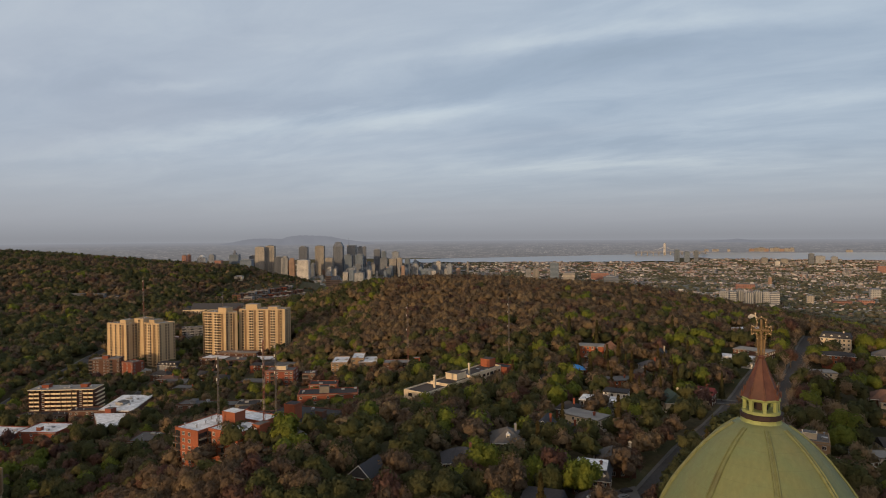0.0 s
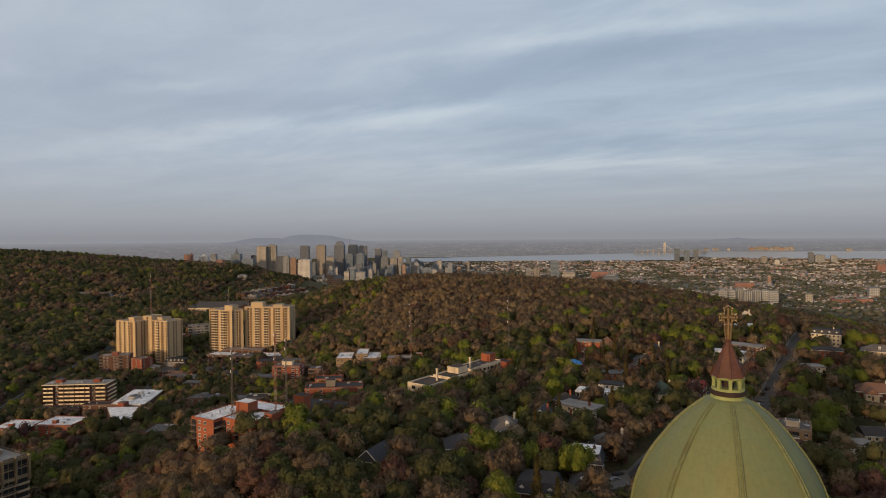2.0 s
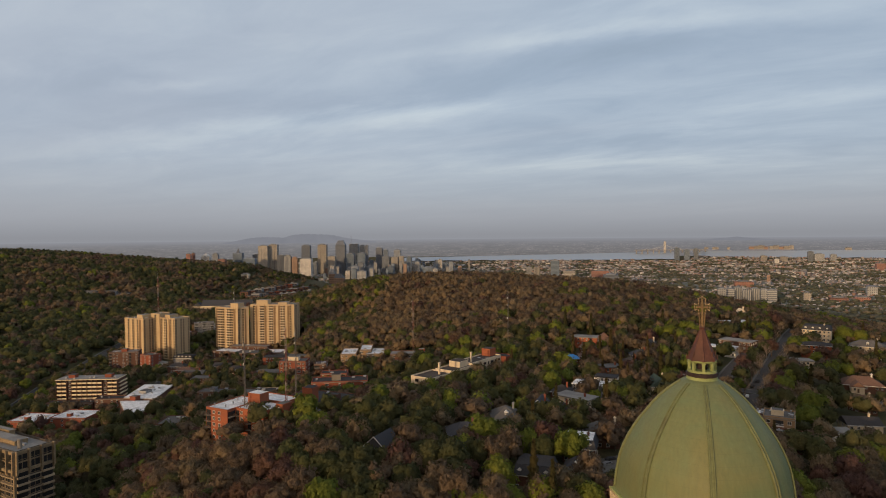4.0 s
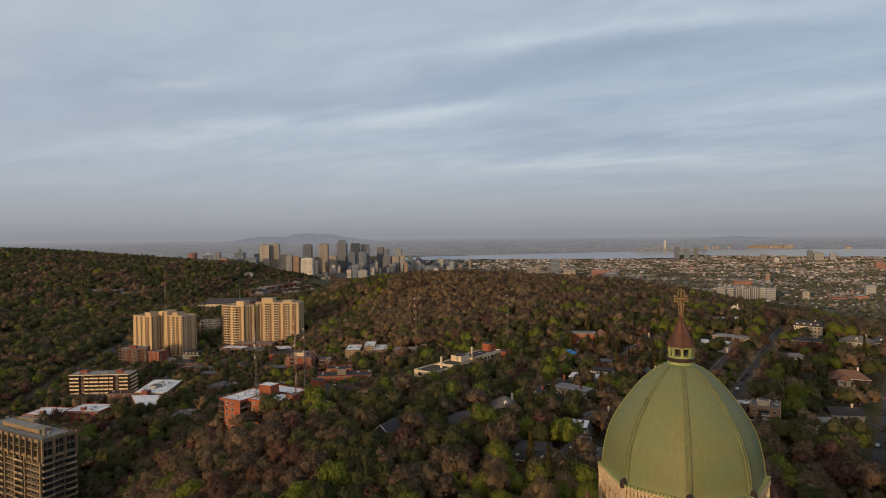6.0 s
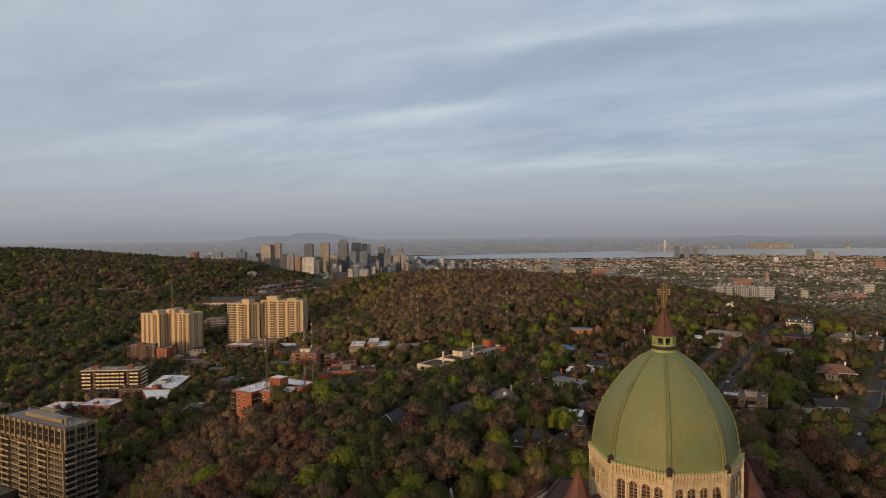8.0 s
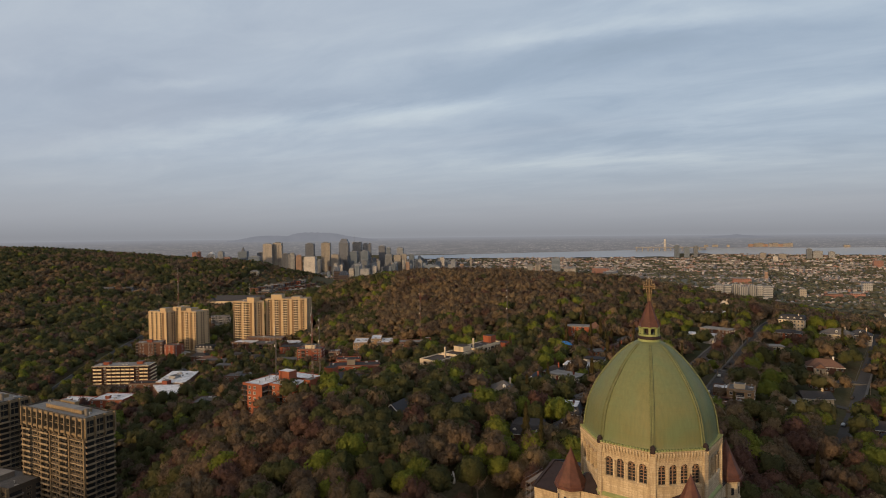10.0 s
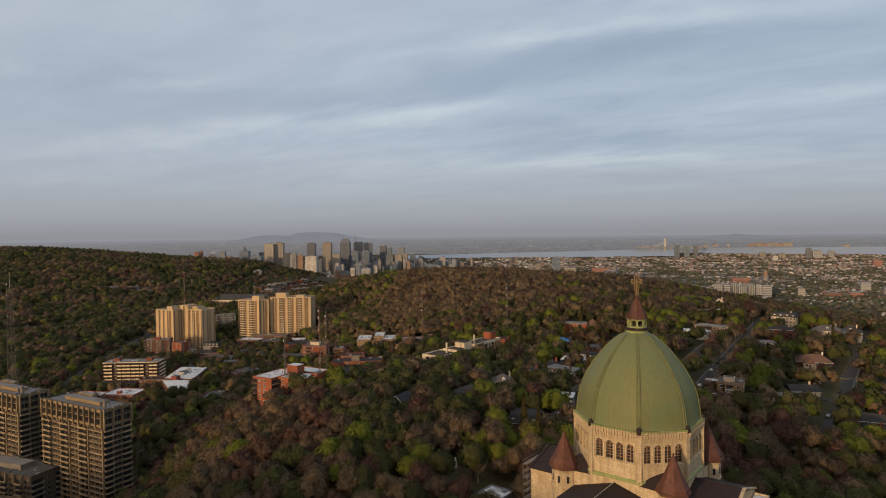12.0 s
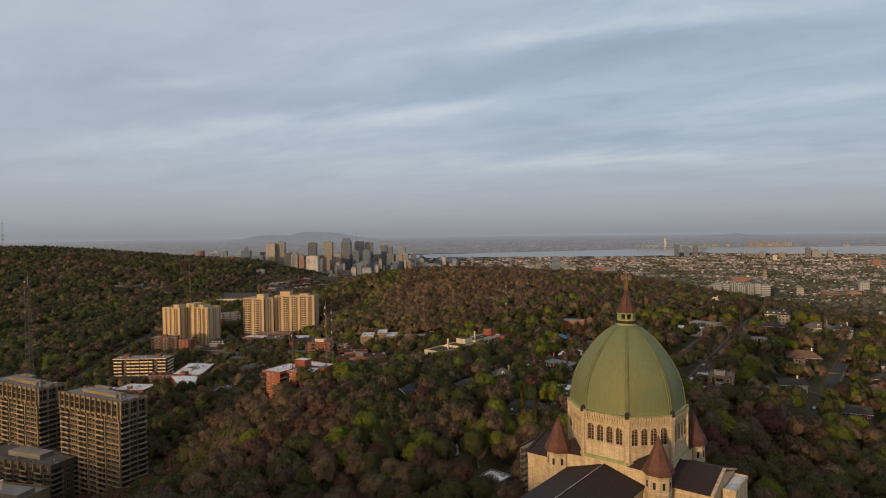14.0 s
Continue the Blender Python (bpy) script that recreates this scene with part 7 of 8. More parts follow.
def forest(name, label, u, v, x, y, gen, r0, r1, lobes, leaves, leaf, base, variants=5, tall=1.25, sunk=1.15):
    z = ground(x, y)
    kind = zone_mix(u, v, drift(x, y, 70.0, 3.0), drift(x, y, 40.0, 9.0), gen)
    hue = drift(x, y, 55.0, 17.0)      # neighbours look alike
    for k, species in enumerate(SPECIES):
        idx = np.nonzero(kind == k)[0]
        if not len(idx):
            continue
        if species == "needles":
            forms = [conifer_cloud(gen, leaves * 2, leaf * 1.1) for _ in range(variants)]
        elif species in TWIGGY:
            forms = [crown_cloud(gen, lobes, leaves, leaf * 2.2, gen.uniform(0.78, 1.0), 0.76, base, True, leaf * 0.27, 0.15) for _ in range(variants)]
        else:
            forms = [crown_cloud(gen, lobes, leaves, leaf, gen.uniform(0.82, 1.05), 0.86, base, False, 0.0, 0.1) for _ in range(variants)]
        vs, fs, ts, ns, count = [], [], [], [], 0
        which = gen.integers(0, variants, len(idx))
        for f in range(variants):
            sel = idx[which == f]
            if not len(sel):
                continue
            v0, f0, q0 = forms[f]
            n = len(sel)
            r = gen.uniform(r0, r1, n) * low_growth(u[sel], v[sel]) * (0.85 if species == "needles" else 1.0)
            h = r * gen.uniform(0.95, tall, n)
            a = gen.uniform(0, 6.283, n)
            c, s = np.cos(a)[:, None], np.sin(a)[:, None]
            px = (v0[None, :, 0] * c - v0[None, :, 1] * s) * r[:, None] + x[sel][:, None]
            py = (v0[None, :, 0] * s + v0[None, :, 1] * c) * r[:, None] + y[sel][:, None]
            lift = r * (1.6 if species == "needles" else sunk)
            pz = v0[None, :, 2] * h[:, None] * (1.3 if species == "needles" else 1) + (z[sel] + lift)[:, None]
            vs.append(np.stack([px, py, pz], -1).reshape(-1, 3))
            qx, qy = q0[None, :, 0] * c - q0[None, :, 1] * s, q0[None, :, 0] * s + q0[None, :, 1] * c
            ns.append(np.stack([qx, qy, np.broadcast_to(q0[None, :, 2], qx.shape)], -1).reshape(-1, 3))
            fs.append((f0[None] + (np.arange(n) * len(v0))[:, None, None] + count).reshape(-1, 3))
            ts.append(np.repeat((0.5 + 0.9 * hue[sel] + gen.uniform(-0.2, 0.2, n)) % 1.0, len(f0)))
            count += n * len(v0)
        mesh = mesh_of(name, np.vstack(vs), np.vstack(fs), np.concatenate(ts), normals=np.vstack(ns))
        ob = link(name, mesh, M[species])
        tagged(ob, label[species], "trees", kind="stuff")


def in_view(x, y):
    """Whether a crown shows over the hills, from the middle of the walk."""
    top = ground(x, y) + 16
    ok = np.ones(len(x), bool)
    for f in np.linspace(0.25, 0.985, 30):
        sx, sy, sz = HUB[0] + (x - HUB[0]) * f, HUB[1] + (y - HUB[1]) * f, HUB[2] + (top - HUB[2]) * f
        ok &= ground(sx, sy) + 5 < sz + 1
    return ok


def plant(name, p, gen, r0, r1, lobes, leaves, leaf, tall=1.25, sunk=1.15):
    """A wood: full crowns where the walk sees them, plainer ones behind the hills."""
    seen = in_view(p[2], p[3])
    forest(name, WOODS, *(a[seen] for a in p), gen, r0, r1, lobes, leaves, leaf, ICO1, tall=tall, sunk=sunk)
    forest(name, WOODS, *(a[~seen][::2] for a in p), gen, r0 * 1.2, r1 * 1.2, 2, 12, leaf * 1.6, ICO1, tall=tall, sunk=sunk)


WOODS = {"budding": "brown budding crowns of a leafless wood", "green": "dark green spring crowns of a wood", "fresh": "fresh yellow-green crowns among the woods", "rusty": "rust-coloured budding crowns among the woods", "golden": "golden-brown budding crowns among the woods", "needles": "dark conifer crowns among the woods"}

# trees that stand apart are things of their own, each with trunk and crown
TREE_WORDS = {
    "budding": "budding deciduous tree with fine brown twigs",
    "green": "dark green broad-crowned deciduous tree in leaf",
    "fresh": "fresh yellow-green round-crowned tree in young leaf",
    "rusty": "budding tree with rust-red twigs and catkins",
    "golden": "golden-brown budding tree with feathery twigs",
    "needles": "dark conifer with drooping tiers of branches",
    "bare": "bare pale-barked tree with spreading branches",
}


def tree_thing(species, gen, m):
    """One full tree of about a metre's crown radius, scaled by its pose."""
    t = thing("tree", TREE_WORDS[species], "tree", m, group="trees below the basilica")
    trunk = bmesh.new()
    height = 1.25
    rod(trunk, (0, 0, -0.2), (0.02, 0.03, 0.5), 0.075, 0.055, 7)
    rod(trunk, (0.02, 0.03, 0.5), (0.0, 0.0, height), 0.055, 0.03, 6)
    limbs = 16 if species == "bare" else 8
    ends = []
    if species != "needles":
        for k in range(limbs):
            a = 6.283 * k / limbs * 1.6 + gen.uniform(-0.3, 0.3)
            z0 = gen.uniform(0.45, 1.1)
            reach = gen.uniform(0.45, 0.8)
            mid = (reach * 0.5 * math.cos(a), reach * 0.5 * math.sin(a), z0 + 0.3)
            end = (reach * math.cos(a), reach * math.sin(a), z0 + gen.uniform(0.5, 0.9))
            rod(trunk, (0.0, 0.0, z0), mid, 0.03, 0.02, 4)
            rod(trunk, mid, end, 0.02, 0.008, 4)
            ends += [mid, end]
            if species == "bare":
                for _ in range(4):
                    e2 = tuple(c + g for c, g in zip(mid, gen.normal(0, 0.25, 3) + (0, 0, 0.25)))
                    rod(trunk, mid, e2, 0.014, 0.005, 3)
                    ends.append(e2)
    part("trunk", trunk, M["bark_pale"] if species in ("bare",) else M["bark"], t)
    if species == "needles":
        v, f, q = conifer_cloud(gen, 1500, 0.06)
        v = v * (1.0, 1.0, 0.9) + (0, 0, 1.15)
        mat = M["needles"]
    elif species == "bare":
        c = np.array(ends)[gen.integers(0, len(ends), 900)] + gen.normal(0, 0.14, (900, 3))
        v, f, q = twig_slivers(c, unit(c - (0, 0, 0.8)), 0.24, 0.006, gen)
        mat = M["budding"]
    elif species in TWIGGY:
        v, f, q = crown_cloud(gen, 16, 1400, 0.20, gen.uniform(0.85, 1.1), 0.66, ICO1, True, 0.010, 0.15)
        v = v + (0, 0, 1.15)
        mat = M[species]
    else:
        v, f, q = crown_cloud(gen, 17, 1350, 0.055, gen.uniform(0.88, 1.08), 0.80, ICO1, False, 0.0, 0.1)
        v = v + (0, 0, 1.12)
        mat = M[species]
    link("crown", mesh_of("crown", v, f, np.zeros(len(f)), normals=q), mat, t)
    return t


CLEAR.extend([(-66.0, 30.0, 3.5), (-46, 263, 5.5), (-43, 253, 4.5), (-61, 247, 4.0), (0, 197, 5.5), (-1, 188, 4.5), (-108, 74, 4.5), (126, 391, 8.0), (135, 387, 8.0), (141, 384, 7.0), (-47, 280, 7.0), (-49, 272, 6.0), (-109, 80, 5.0)])      # front gardens
gen = np.random.default_rng(21)
# the wood on the slope below and beside the basilica
pu, pv, px, py = scatter(-270, 330, -60, 118, 8.8, gen, lambda u, v: in_sight(u, v, 10) & (np.hypot(u, v) > 36))
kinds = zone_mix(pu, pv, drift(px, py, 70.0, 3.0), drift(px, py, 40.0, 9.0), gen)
# single trees that stand out by their colour
MARKED = {2: [(-168, 29), (-150, 20), (-154, 46), (-129, 35), (-87, 77), (-84, 5), (-59, 70), (-54, 96), (-116, 55)], 1: [(-132, 10), (-155, 5), (-112, -8), (-56, 2), (32, 72), (38, 56)], 3: [(-96, 68), (-74, 6), (-79, 11), (17, 33), (53, 94), (-51, 10)], 4: [(-90, -8), (-38, 40), (46, 37), (-44, 16), (72, 75)]}
for k, spots in MARKED.items():
    for sx, sy in spots:
        kinds[np.argsort(np.hypot(px - sx, py - sy))[:1]] = k
near = np.argsort(np.hypot(pu + 20, pv + 90))[:300]
models = {}
for i in near:
    species = SPECIES[kinds[i]]
    if species in ("budding", "rusty") and gen.uniform() < 0.16:
        species = "bare"
    r = gen.uniform(4.8, 7.4) * (0.8 if species in ("needles",) else 1.0)
    m = pose(px[i], py[i], level(px[i], py[i]), 0, 0, gen.uniform(0, 360)) @ Matrix.Diagonal((r, r, r * gen.uniform(0.9, 1.15), 1))
    pool = models.setdefault(species, [])
    if len(pool) < (4 if species in ("budding", "green", "fresh") else 2):
        t = tree_thing(species, gen, m)
        pool.append(t)
    else:
        src = pool[int(gen.integers(0, len(pool)))]
        made = copy_thing(src, Matrix.Identity(4))
        made.matrix_basis = m
rest = np.setdiff1d(np.arange(len(pu)), near)
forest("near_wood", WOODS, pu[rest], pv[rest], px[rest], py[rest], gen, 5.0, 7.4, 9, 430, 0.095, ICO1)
# middle ground, streets and gardens among the houses
p = scatter(-520, 480, 118, 475, 9.0, gen, lambda u, v: in_sight(u, v) & ~((u > -215) & (v > 385)) & ~((u < -420) & (v < 150)))
forest("garden_trees", WOODS, *p, gen, 4.2, 6.8, 6, 118, 0.15, ICO1)
# the wooded summit
p = scatter(-250, 420, 380, 760, 9.0, gen, lambda u, v: in_sight(u, v) & ((u > -225 + 0.0 * v)) & ~((u < -200) & (v < 600)))
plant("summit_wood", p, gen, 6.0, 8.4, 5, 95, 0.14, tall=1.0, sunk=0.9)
# the mountain across the valley
p = scatter(-1500, -215, 390, 1420, 13.8, gen, lambda u, v: in_sight(u, v) & ((v > 475) | (u < -520)) & ~((u > -350) & (v > 1190)) & ~((u > -425) & (u < -290) & (v > 890) & (v < 1190) & (np.sin(u * 12.9 + v * 78.2) > 0.1)))
plant("mountain_wood", p, gen, 7.2, 10.2, 4, 42, 0.17, tall=1.0, sunk=0.7)
# the back of the hill and the slopes beyond
p = scatter(-215, 900, 400, 1250, 19.0, gen, lambda u, v: in_sight(u, v) & ((v > 765) | (u > 420)))
plant("slope_trees", p, gen, 5.5, 9.0, 4, 28, 0.24)

# trees that stand close beside the terraced house and the brick house
for k, (bx, by, r) in enumerate(((-113, 197, 6.2), (-108, 209, 6.6), (-103, 221, 6.0), (-99, 232, 6.4), (-94, 244, 5.6), (-326, 193, 6.0), (-317, 206, 6.2), (-313, 218, 6.0), (-340, 192, 6.2), (-18.5, 119, 5.8), (-43, 92, 3.4), (-33, 281, 6.5))):
    src = models["green" if k in (1, 3, 5, 6, 7, 8) else "budding" if k < 5 else "rusty"][k % 2]
    copy_thing(src, Matrix.Identity(4)).matrix_basis = pose(bx, by, level(bx, by), 0, 0, 77 * k) @ Matrix.Diagonal((r, r, r, 1))
# single trees along the streets east of the dome
for k, (bx, by, r, species) in enumerate(((73.5, 196, 7.6, "fresh"), (92, 389, 6.5, "fresh"), (150, 402, 7.5, "fresh"), (161, 404, 6.5, "fresh"), (107, 427, 8.0, "rusty"), (128, 314, 6.5, "budding"), (84, 330, 5.5, "rusty"), (70, 246, 6.0, "rusty"), (113, 178, 6.8, "rusty"), (119, 188, 5.6, "rusty"), (82, 262, 7.0, "green"), (62, 200, 6.4, "green"))):
    src = models[species][k % len(models[species])]
    copy_thing(src, Matrix.Identity(4)).matrix_basis = pose(bx, by, level(bx, by), 0, 0, 53 * k) @ Matrix.Diagonal((r, r, r * 1.1, 1))
# dark conifers in the gardens north of the dome
for k, (bx, by) in enumerate(CONIFERS):
    m = pose(bx, by, level(bx, by), 0, 0, 50 * k) @ Matrix.Diagonal((4.2, 4.2, 5.6 + 0.5 * (k % 3), 1))
    pool = models.setdefault("needles", [])
    if len(pool) < 2:
        pool.append(tree_thing("needles", gen, m))
    else:
        copy_thing(pool[k % 2], Matrix.Identity(4)).matrix_basis = m
# bare trees along the boulevard
for k, (bx, by) in enumerate(((41, 163), (50, 193), (57, 219), (50, 232), (64, 245), (59, 262), (73, 272), (67, 282), (70, 296), (86, 306), (80, 325), (94, 332), (88, 350), (104, 356), (98, 382), (112, 386), (108, 412), (122, 415), (62, 318), (72, 342))):
    m = pose(bx, by, level(bx, by), 0, 0, gen.uniform(0, 360)) @ Matrix.Diagonal((4.6, 4.6, 5.2, 1))
    pool = models.setdefault("bare", [])
    if len(pool) < 2:
        pool.append(tree_thing("bare", gen, m))
    else:
        copy_thing(pool[k % len(pool)], Matrix.Identity(4)).matrix_basis = m

# ---- the far city, the river and the horizon ----
def facade(name, wall, glass, floor=6.0, bay=6.5, share=0.5, upright=0.7):
    """A far tower's skin: bands and columns of windows between piers, each tower in its own tone."""
    mat = bpy.data.materials.new(name)
    mat.use_nodes = True
    N = Nodes(mat.node_tree)
    tex, info = N.add("ShaderNodeTexCoord"), N.add("ShaderNodeObjectInfo")
    p = N.add("ShaderNodeSeparateXYZ", {0: (tex, 3)})
    along = N.math("ADD", (p, 0), (p, 1))
    row = N.math("FRACT", N.math("DIVIDE", (p, 2), floor))
    col = N.math("FRACT", N.math("DIVIDE", along, bay))
    rows, cols = N.math("GREATER_THAN", row, 1 - share), N.math("GREATER_THAN", col, 0.45)
    # some towers have columns of windows, some bands, some both
    style = N.math("FRACT", N.math("MULTIPLY", (info, "Random"), 7.0))
    is_col, is_band = N.math("GREATER_THAN", style, upright), N.math("LESS_THAN", style, upright * 0.5)
    pane = N.math("MULTIPLY", N.math("MAXIMUM", rows, is_col), N.math("MAXIMUM", cols, is_band))
    flat_top = N.add("ShaderNodeNewGeometry")
    facing = N.add("ShaderNodeSeparateXYZ", {0: (flat_top, 1)})
    pane = N.math("MULTIPLY", pane, N.math("LESS_THAN", (facing, 2), 0.5))
    dirt = N.noise((tex, 3), 0.05, 3.0)
    stone = N.mix(N.ramp((dirt, 0), [(0.3, 0.0), (0.7, 1.0)]), tuple(c * 0.8 for c in wall), tuple(min(1, c * 1.1) for c in wall))
    base = N.mix(pane, stone, glass)
    own = N.add("ShaderNodeMapRange", {0: (info, "Random"), 3: 0.72, 4: 1.12})
    hsv = N.add("ShaderNodeHueSaturation", {"Value": own})
    N.tree.links.new(base.outputs[2], hsv.inputs["Color"])
    bsdf = N.add("ShaderNodeBsdfPrincipled", {"Base Color": hsv, "Roughness": N.math("SUBTRACT", 0.8, N.math("MULTIPLY", pane, 0.55))})
    N.add("ShaderNodeOutputMaterial", {0: bsdf})
    return mat


def glow(name, stops_of):
    """Distance at the edge of sight that glows by itself, its haze painted in."""
    mat = bpy.data.materials.new(name)
    mat.use_nodes = True
    N = Nodes(mat.node_tree)
    stops_of(N)
    return mat


# tower colours are greyed and blued, which puts distance haze into the base colour
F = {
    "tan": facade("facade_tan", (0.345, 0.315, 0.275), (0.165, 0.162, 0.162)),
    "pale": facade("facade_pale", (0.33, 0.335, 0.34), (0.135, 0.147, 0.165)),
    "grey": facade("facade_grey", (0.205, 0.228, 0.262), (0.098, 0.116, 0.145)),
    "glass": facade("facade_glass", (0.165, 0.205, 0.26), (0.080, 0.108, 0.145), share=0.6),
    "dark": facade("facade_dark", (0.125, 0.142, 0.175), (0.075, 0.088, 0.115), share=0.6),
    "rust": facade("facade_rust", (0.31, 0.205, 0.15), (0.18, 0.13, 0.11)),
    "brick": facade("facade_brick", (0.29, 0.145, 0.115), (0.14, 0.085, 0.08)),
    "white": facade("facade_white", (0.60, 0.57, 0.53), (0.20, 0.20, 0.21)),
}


def tower(turn, far_off, width, height, skin, label, shape="flat", deep=None, category="office tower", spin=None, piers=False):
    x, y = polar(turn, far_off)
    base = drawn_in([[x, y, PLAIN_LEVEL]])[0]
    k = (base[0] - HUB[0]) / (x - HUB[0])
    deep = deep or width * 0.8
    spin = (-6 if spin is None else spin) + math.degrees(VIEW_TURN) - turn * 0.5
    t = thing("tower", label, category, Matrix.Translation(base) @ pose(0, 0, 0, 0, 0, spin) @ Matrix.Scale(k, 4))
    w, d = width * 0.43, deep / 2
    height *= 0.97
    bm = boxes((-w, w, -d, d, -4, height * 0.93 if shape != "flat" else height), )
    if shape == "step":
        slab(bm, -w * 0.7, w * 0.7, -d * 0.7, d * 0.7, height * 0.9, height)
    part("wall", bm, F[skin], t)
    if shape == "flat":
        part("plant_room", boxes((-w * 0.6, w * 0.5, -d * 0.5, d * 0.5, height, height + 4.5), bevel=0.2), F["grey"], t)
    if shape == "peak":
        bm = bmesh.new()
        lo = [bm.verts.new(q) for q in ((-w, -d, 0), (w, -d, 0), (w, d, 0), (-w, d, 0))]
        hi = [bm.verts.new((v.co.x * 0.55, v.co.y * 0.5, height * 0.14)) for v in lo]
        bm.faces.new(hi)
        for i in range(4):
            bm.faces.new((lo[i], lo[(i + 1) % 4], hi[(i + 1) % 4], hi[i]))
        part("roof", bm, F["dark"], t, m=pose(0, 0, height * 0.93))
    if shape == "pyramid":
        bm = bmesh.new()
        v = [bm.verts.new(p) for p in ((-w, -d, 0), (w, -d, 0), (w, d, 0), (-w, d, 0), (0, 0, height * 0.5))]
        for q in ((0, 1, 4), (1, 2, 4), (2, 3, 4), (3, 0, 4), (3, 2, 1, 0)):
            bm.faces.new([v[i] for i in q])
        part("roof", bm, F["dark"], t, m=pose(0, 0, height * 0.62))
    if shape == "dome":
        bm = bmesh.new()
        lathe(bm, [(w, 0), (w * 0.9, w * 0.4), (w * 0.6, w * 0.75), (w * 0.2, w * 0.95)], 16)
        part("roof", bm, F["white"], t, m=pose(0, 0, height * 0.9))
    if shape == "mast":
        bm = bmesh.new()
        rod(bm, (-w * 0.7, 0, height * 0.9), (-w * 0.7, 0, height * 1.2), 1.2, 0.5, 5)
        part("mast", bm, F["grey"], t)
    # corner piers and mid piers give the front its relief
    for px in (-w, -w / 3, w / 3, w) if piers else ():
        part("pier", boxes((px - 0.9, px + 0.9, -d - 0.7, -d + 0.1, -4, height * 0.93)), F[skin], t)
    return t


tower(-21.97, 3282, 24, 148, "brick", "red-clad tower behind the mountain woods")
tower(-21.6, 3320, 16, 150, "brick", "narrow red tower behind the mountain woods")
tower(-20.61, 3358, 44, 142, "white", "white rounded building behind the woods", "dome")
tower(-19.83, 3554, 33, 140, "grey", "grey tower behind the woods")
tower(-19.3, 3500, 40, 112, "brick", "low rust-coloured block behind the woods")
tower(-17.99, 3620, 57, 150, "glass", "dark glass building with a pyramid roof", "pyramid")
tower(-17.0, 3495, 70, 113, "glass", "low blue-grey glass block")
tower(-16.46, 3694, 45, 127, "dark", "dark office tower among paler ones")
tower(-15.86, 3680, 58, 178, "tan", "tall tan twin office tower with dark windows", category="office tower", piers=True)
tower(-15.02, 3700, 56, 184, "tan", "tall tan twin office tower with a plant room", piers=True)
tower(-14.36, 3553, 45, 125, "dark", "dark office tower with white edges")
tower(-13.8, 3438, 40, 131, "pale", "cream stepped hospital block", "step")
tower(-13.2, 3430, 34, 120, "rust", "orange-brown stepped block in the city", "step")
tower(-12.21, 3419, 70, 108, "white", "wide white slab building in the city")
tower(-12.20, 3830, 56, 175, "dark", "black flat-topped office tower in the city", piers=True)
tower(-10.78, 3810, 58, 179, "tan", "tall tan office tower with a plant room", piers=True)
tower(-9.97, 3595, 48, 113, "tan", "tan mid-rise tower between taller ones")
tower(-9.15, 3791, 64, 190, "dark", "tall dark tower with a peaked roof", "peak", piers=True)
tower(-7.98, 3981, 62, 193, "pale", "tall pale tower with a mast", "mast")
tower(-7.21, 4024, 42, 168, "pale", "pale office tower behind glass ones")
tower(-6.84, 3869, 21, 170, "dark", "slim dark tower in the city centre")
tower(-8.3, 3690, 52, 125, "glass", "blue-grey glass office tower")
tower(-7.3, 3660, 52, 128, "glass", "glass office tower with a flat top")
tower(-5.71, 3860, 46, 153, "dark", "dark tower with lit orange front")
tower(-5.12, 3856, 32, 141, "glass", "blue glass residential tower in the city")
tower(-5.10, 3655, 49, 107, "grey", "grey residential tower in the city")
tower(-4.05, 3850, 46, 140, "grey", "tall grey residential tower")
tower(-4.29, 3650, 46, 102, "tan", "tan residential tower in the city")
tower(-3.7, 3646, 34, 107, "tan", "tan apartment tower in the city")
tower(-3.0, 3650, 34, 104, "glass", "dark glass apartment tower")
tower(-7.92, 3271, 39, 69, "grey", "grey concrete apartment tower")
tower(-7.29, 3165, 52, 50, "pale", "pale concrete apartment block")
tower(-7.38, 3368, 35, 84, "grey", "grey apartment tower with balconies")
tower(-2.33, 3742, 52, 58, "tan", "tan mid-rise block beside the river")
tower(-1.27, 3639, 60, 40, "glass", "low blue glass block by the hill")
tower(-0.49, 3939, 41, 66, "grey", "grey mid-rise tower in the city")
tower(0.15, 3938, 47, 53, "glass", "blue-grey mid-rise tower in the city")
tower(0.83, 3838, 46, 40, "tan", "tan mid-rise block beside the river")
tower(-9.9, 2120, 22, 112, "rust", "orange stone college tower", "peak", 20)
tower(-9.3, 2110, 40, 97, "rust", "orange stone college with a steep roof", "peak", 22)
tower(10.21, 3086, 46, 97, "glass", "dark green glass tower beyond the hill")
tower(11.46, 2894, 62, 60, "tan", "cream apartment slab beyond the hill")
tower(14.14, 3337, 100, 34, "brick", "long red brick mill", deep=40)
tower(15.05, 2729, 70, 55, "dark", "dark office block beyond the hill")
tower(15.43, 2838, 12, 75, "pale", "slim pale tower beyond the hill")
tower(8.6, 3200, 34, 62, "tan", "tan apartment tower beyond the hill")
tower(7.9, 3250, 30, 58, "pale", "pale apartment tower beyond the hill")
tower(25.68, 2922, 84, 20, "brick", "long red brick factory", deep=40)
tower(27.51, 3082, 15, 42, "rust", "slim orange brick tower")
tower(32.27, 2404, 60, 13, "brick", "red brick apartment block on the plain", deep=25)
tower(33.8, 2450, 50, 13, "brick", "red brick apartment block with a dark roof", deep=25)
tower(30.18, 2352, 23, 30, "tan", "yellow-tan tower on the plain")
tower(28.13, 4911, 35, 40, "white", "white tower in the plain")
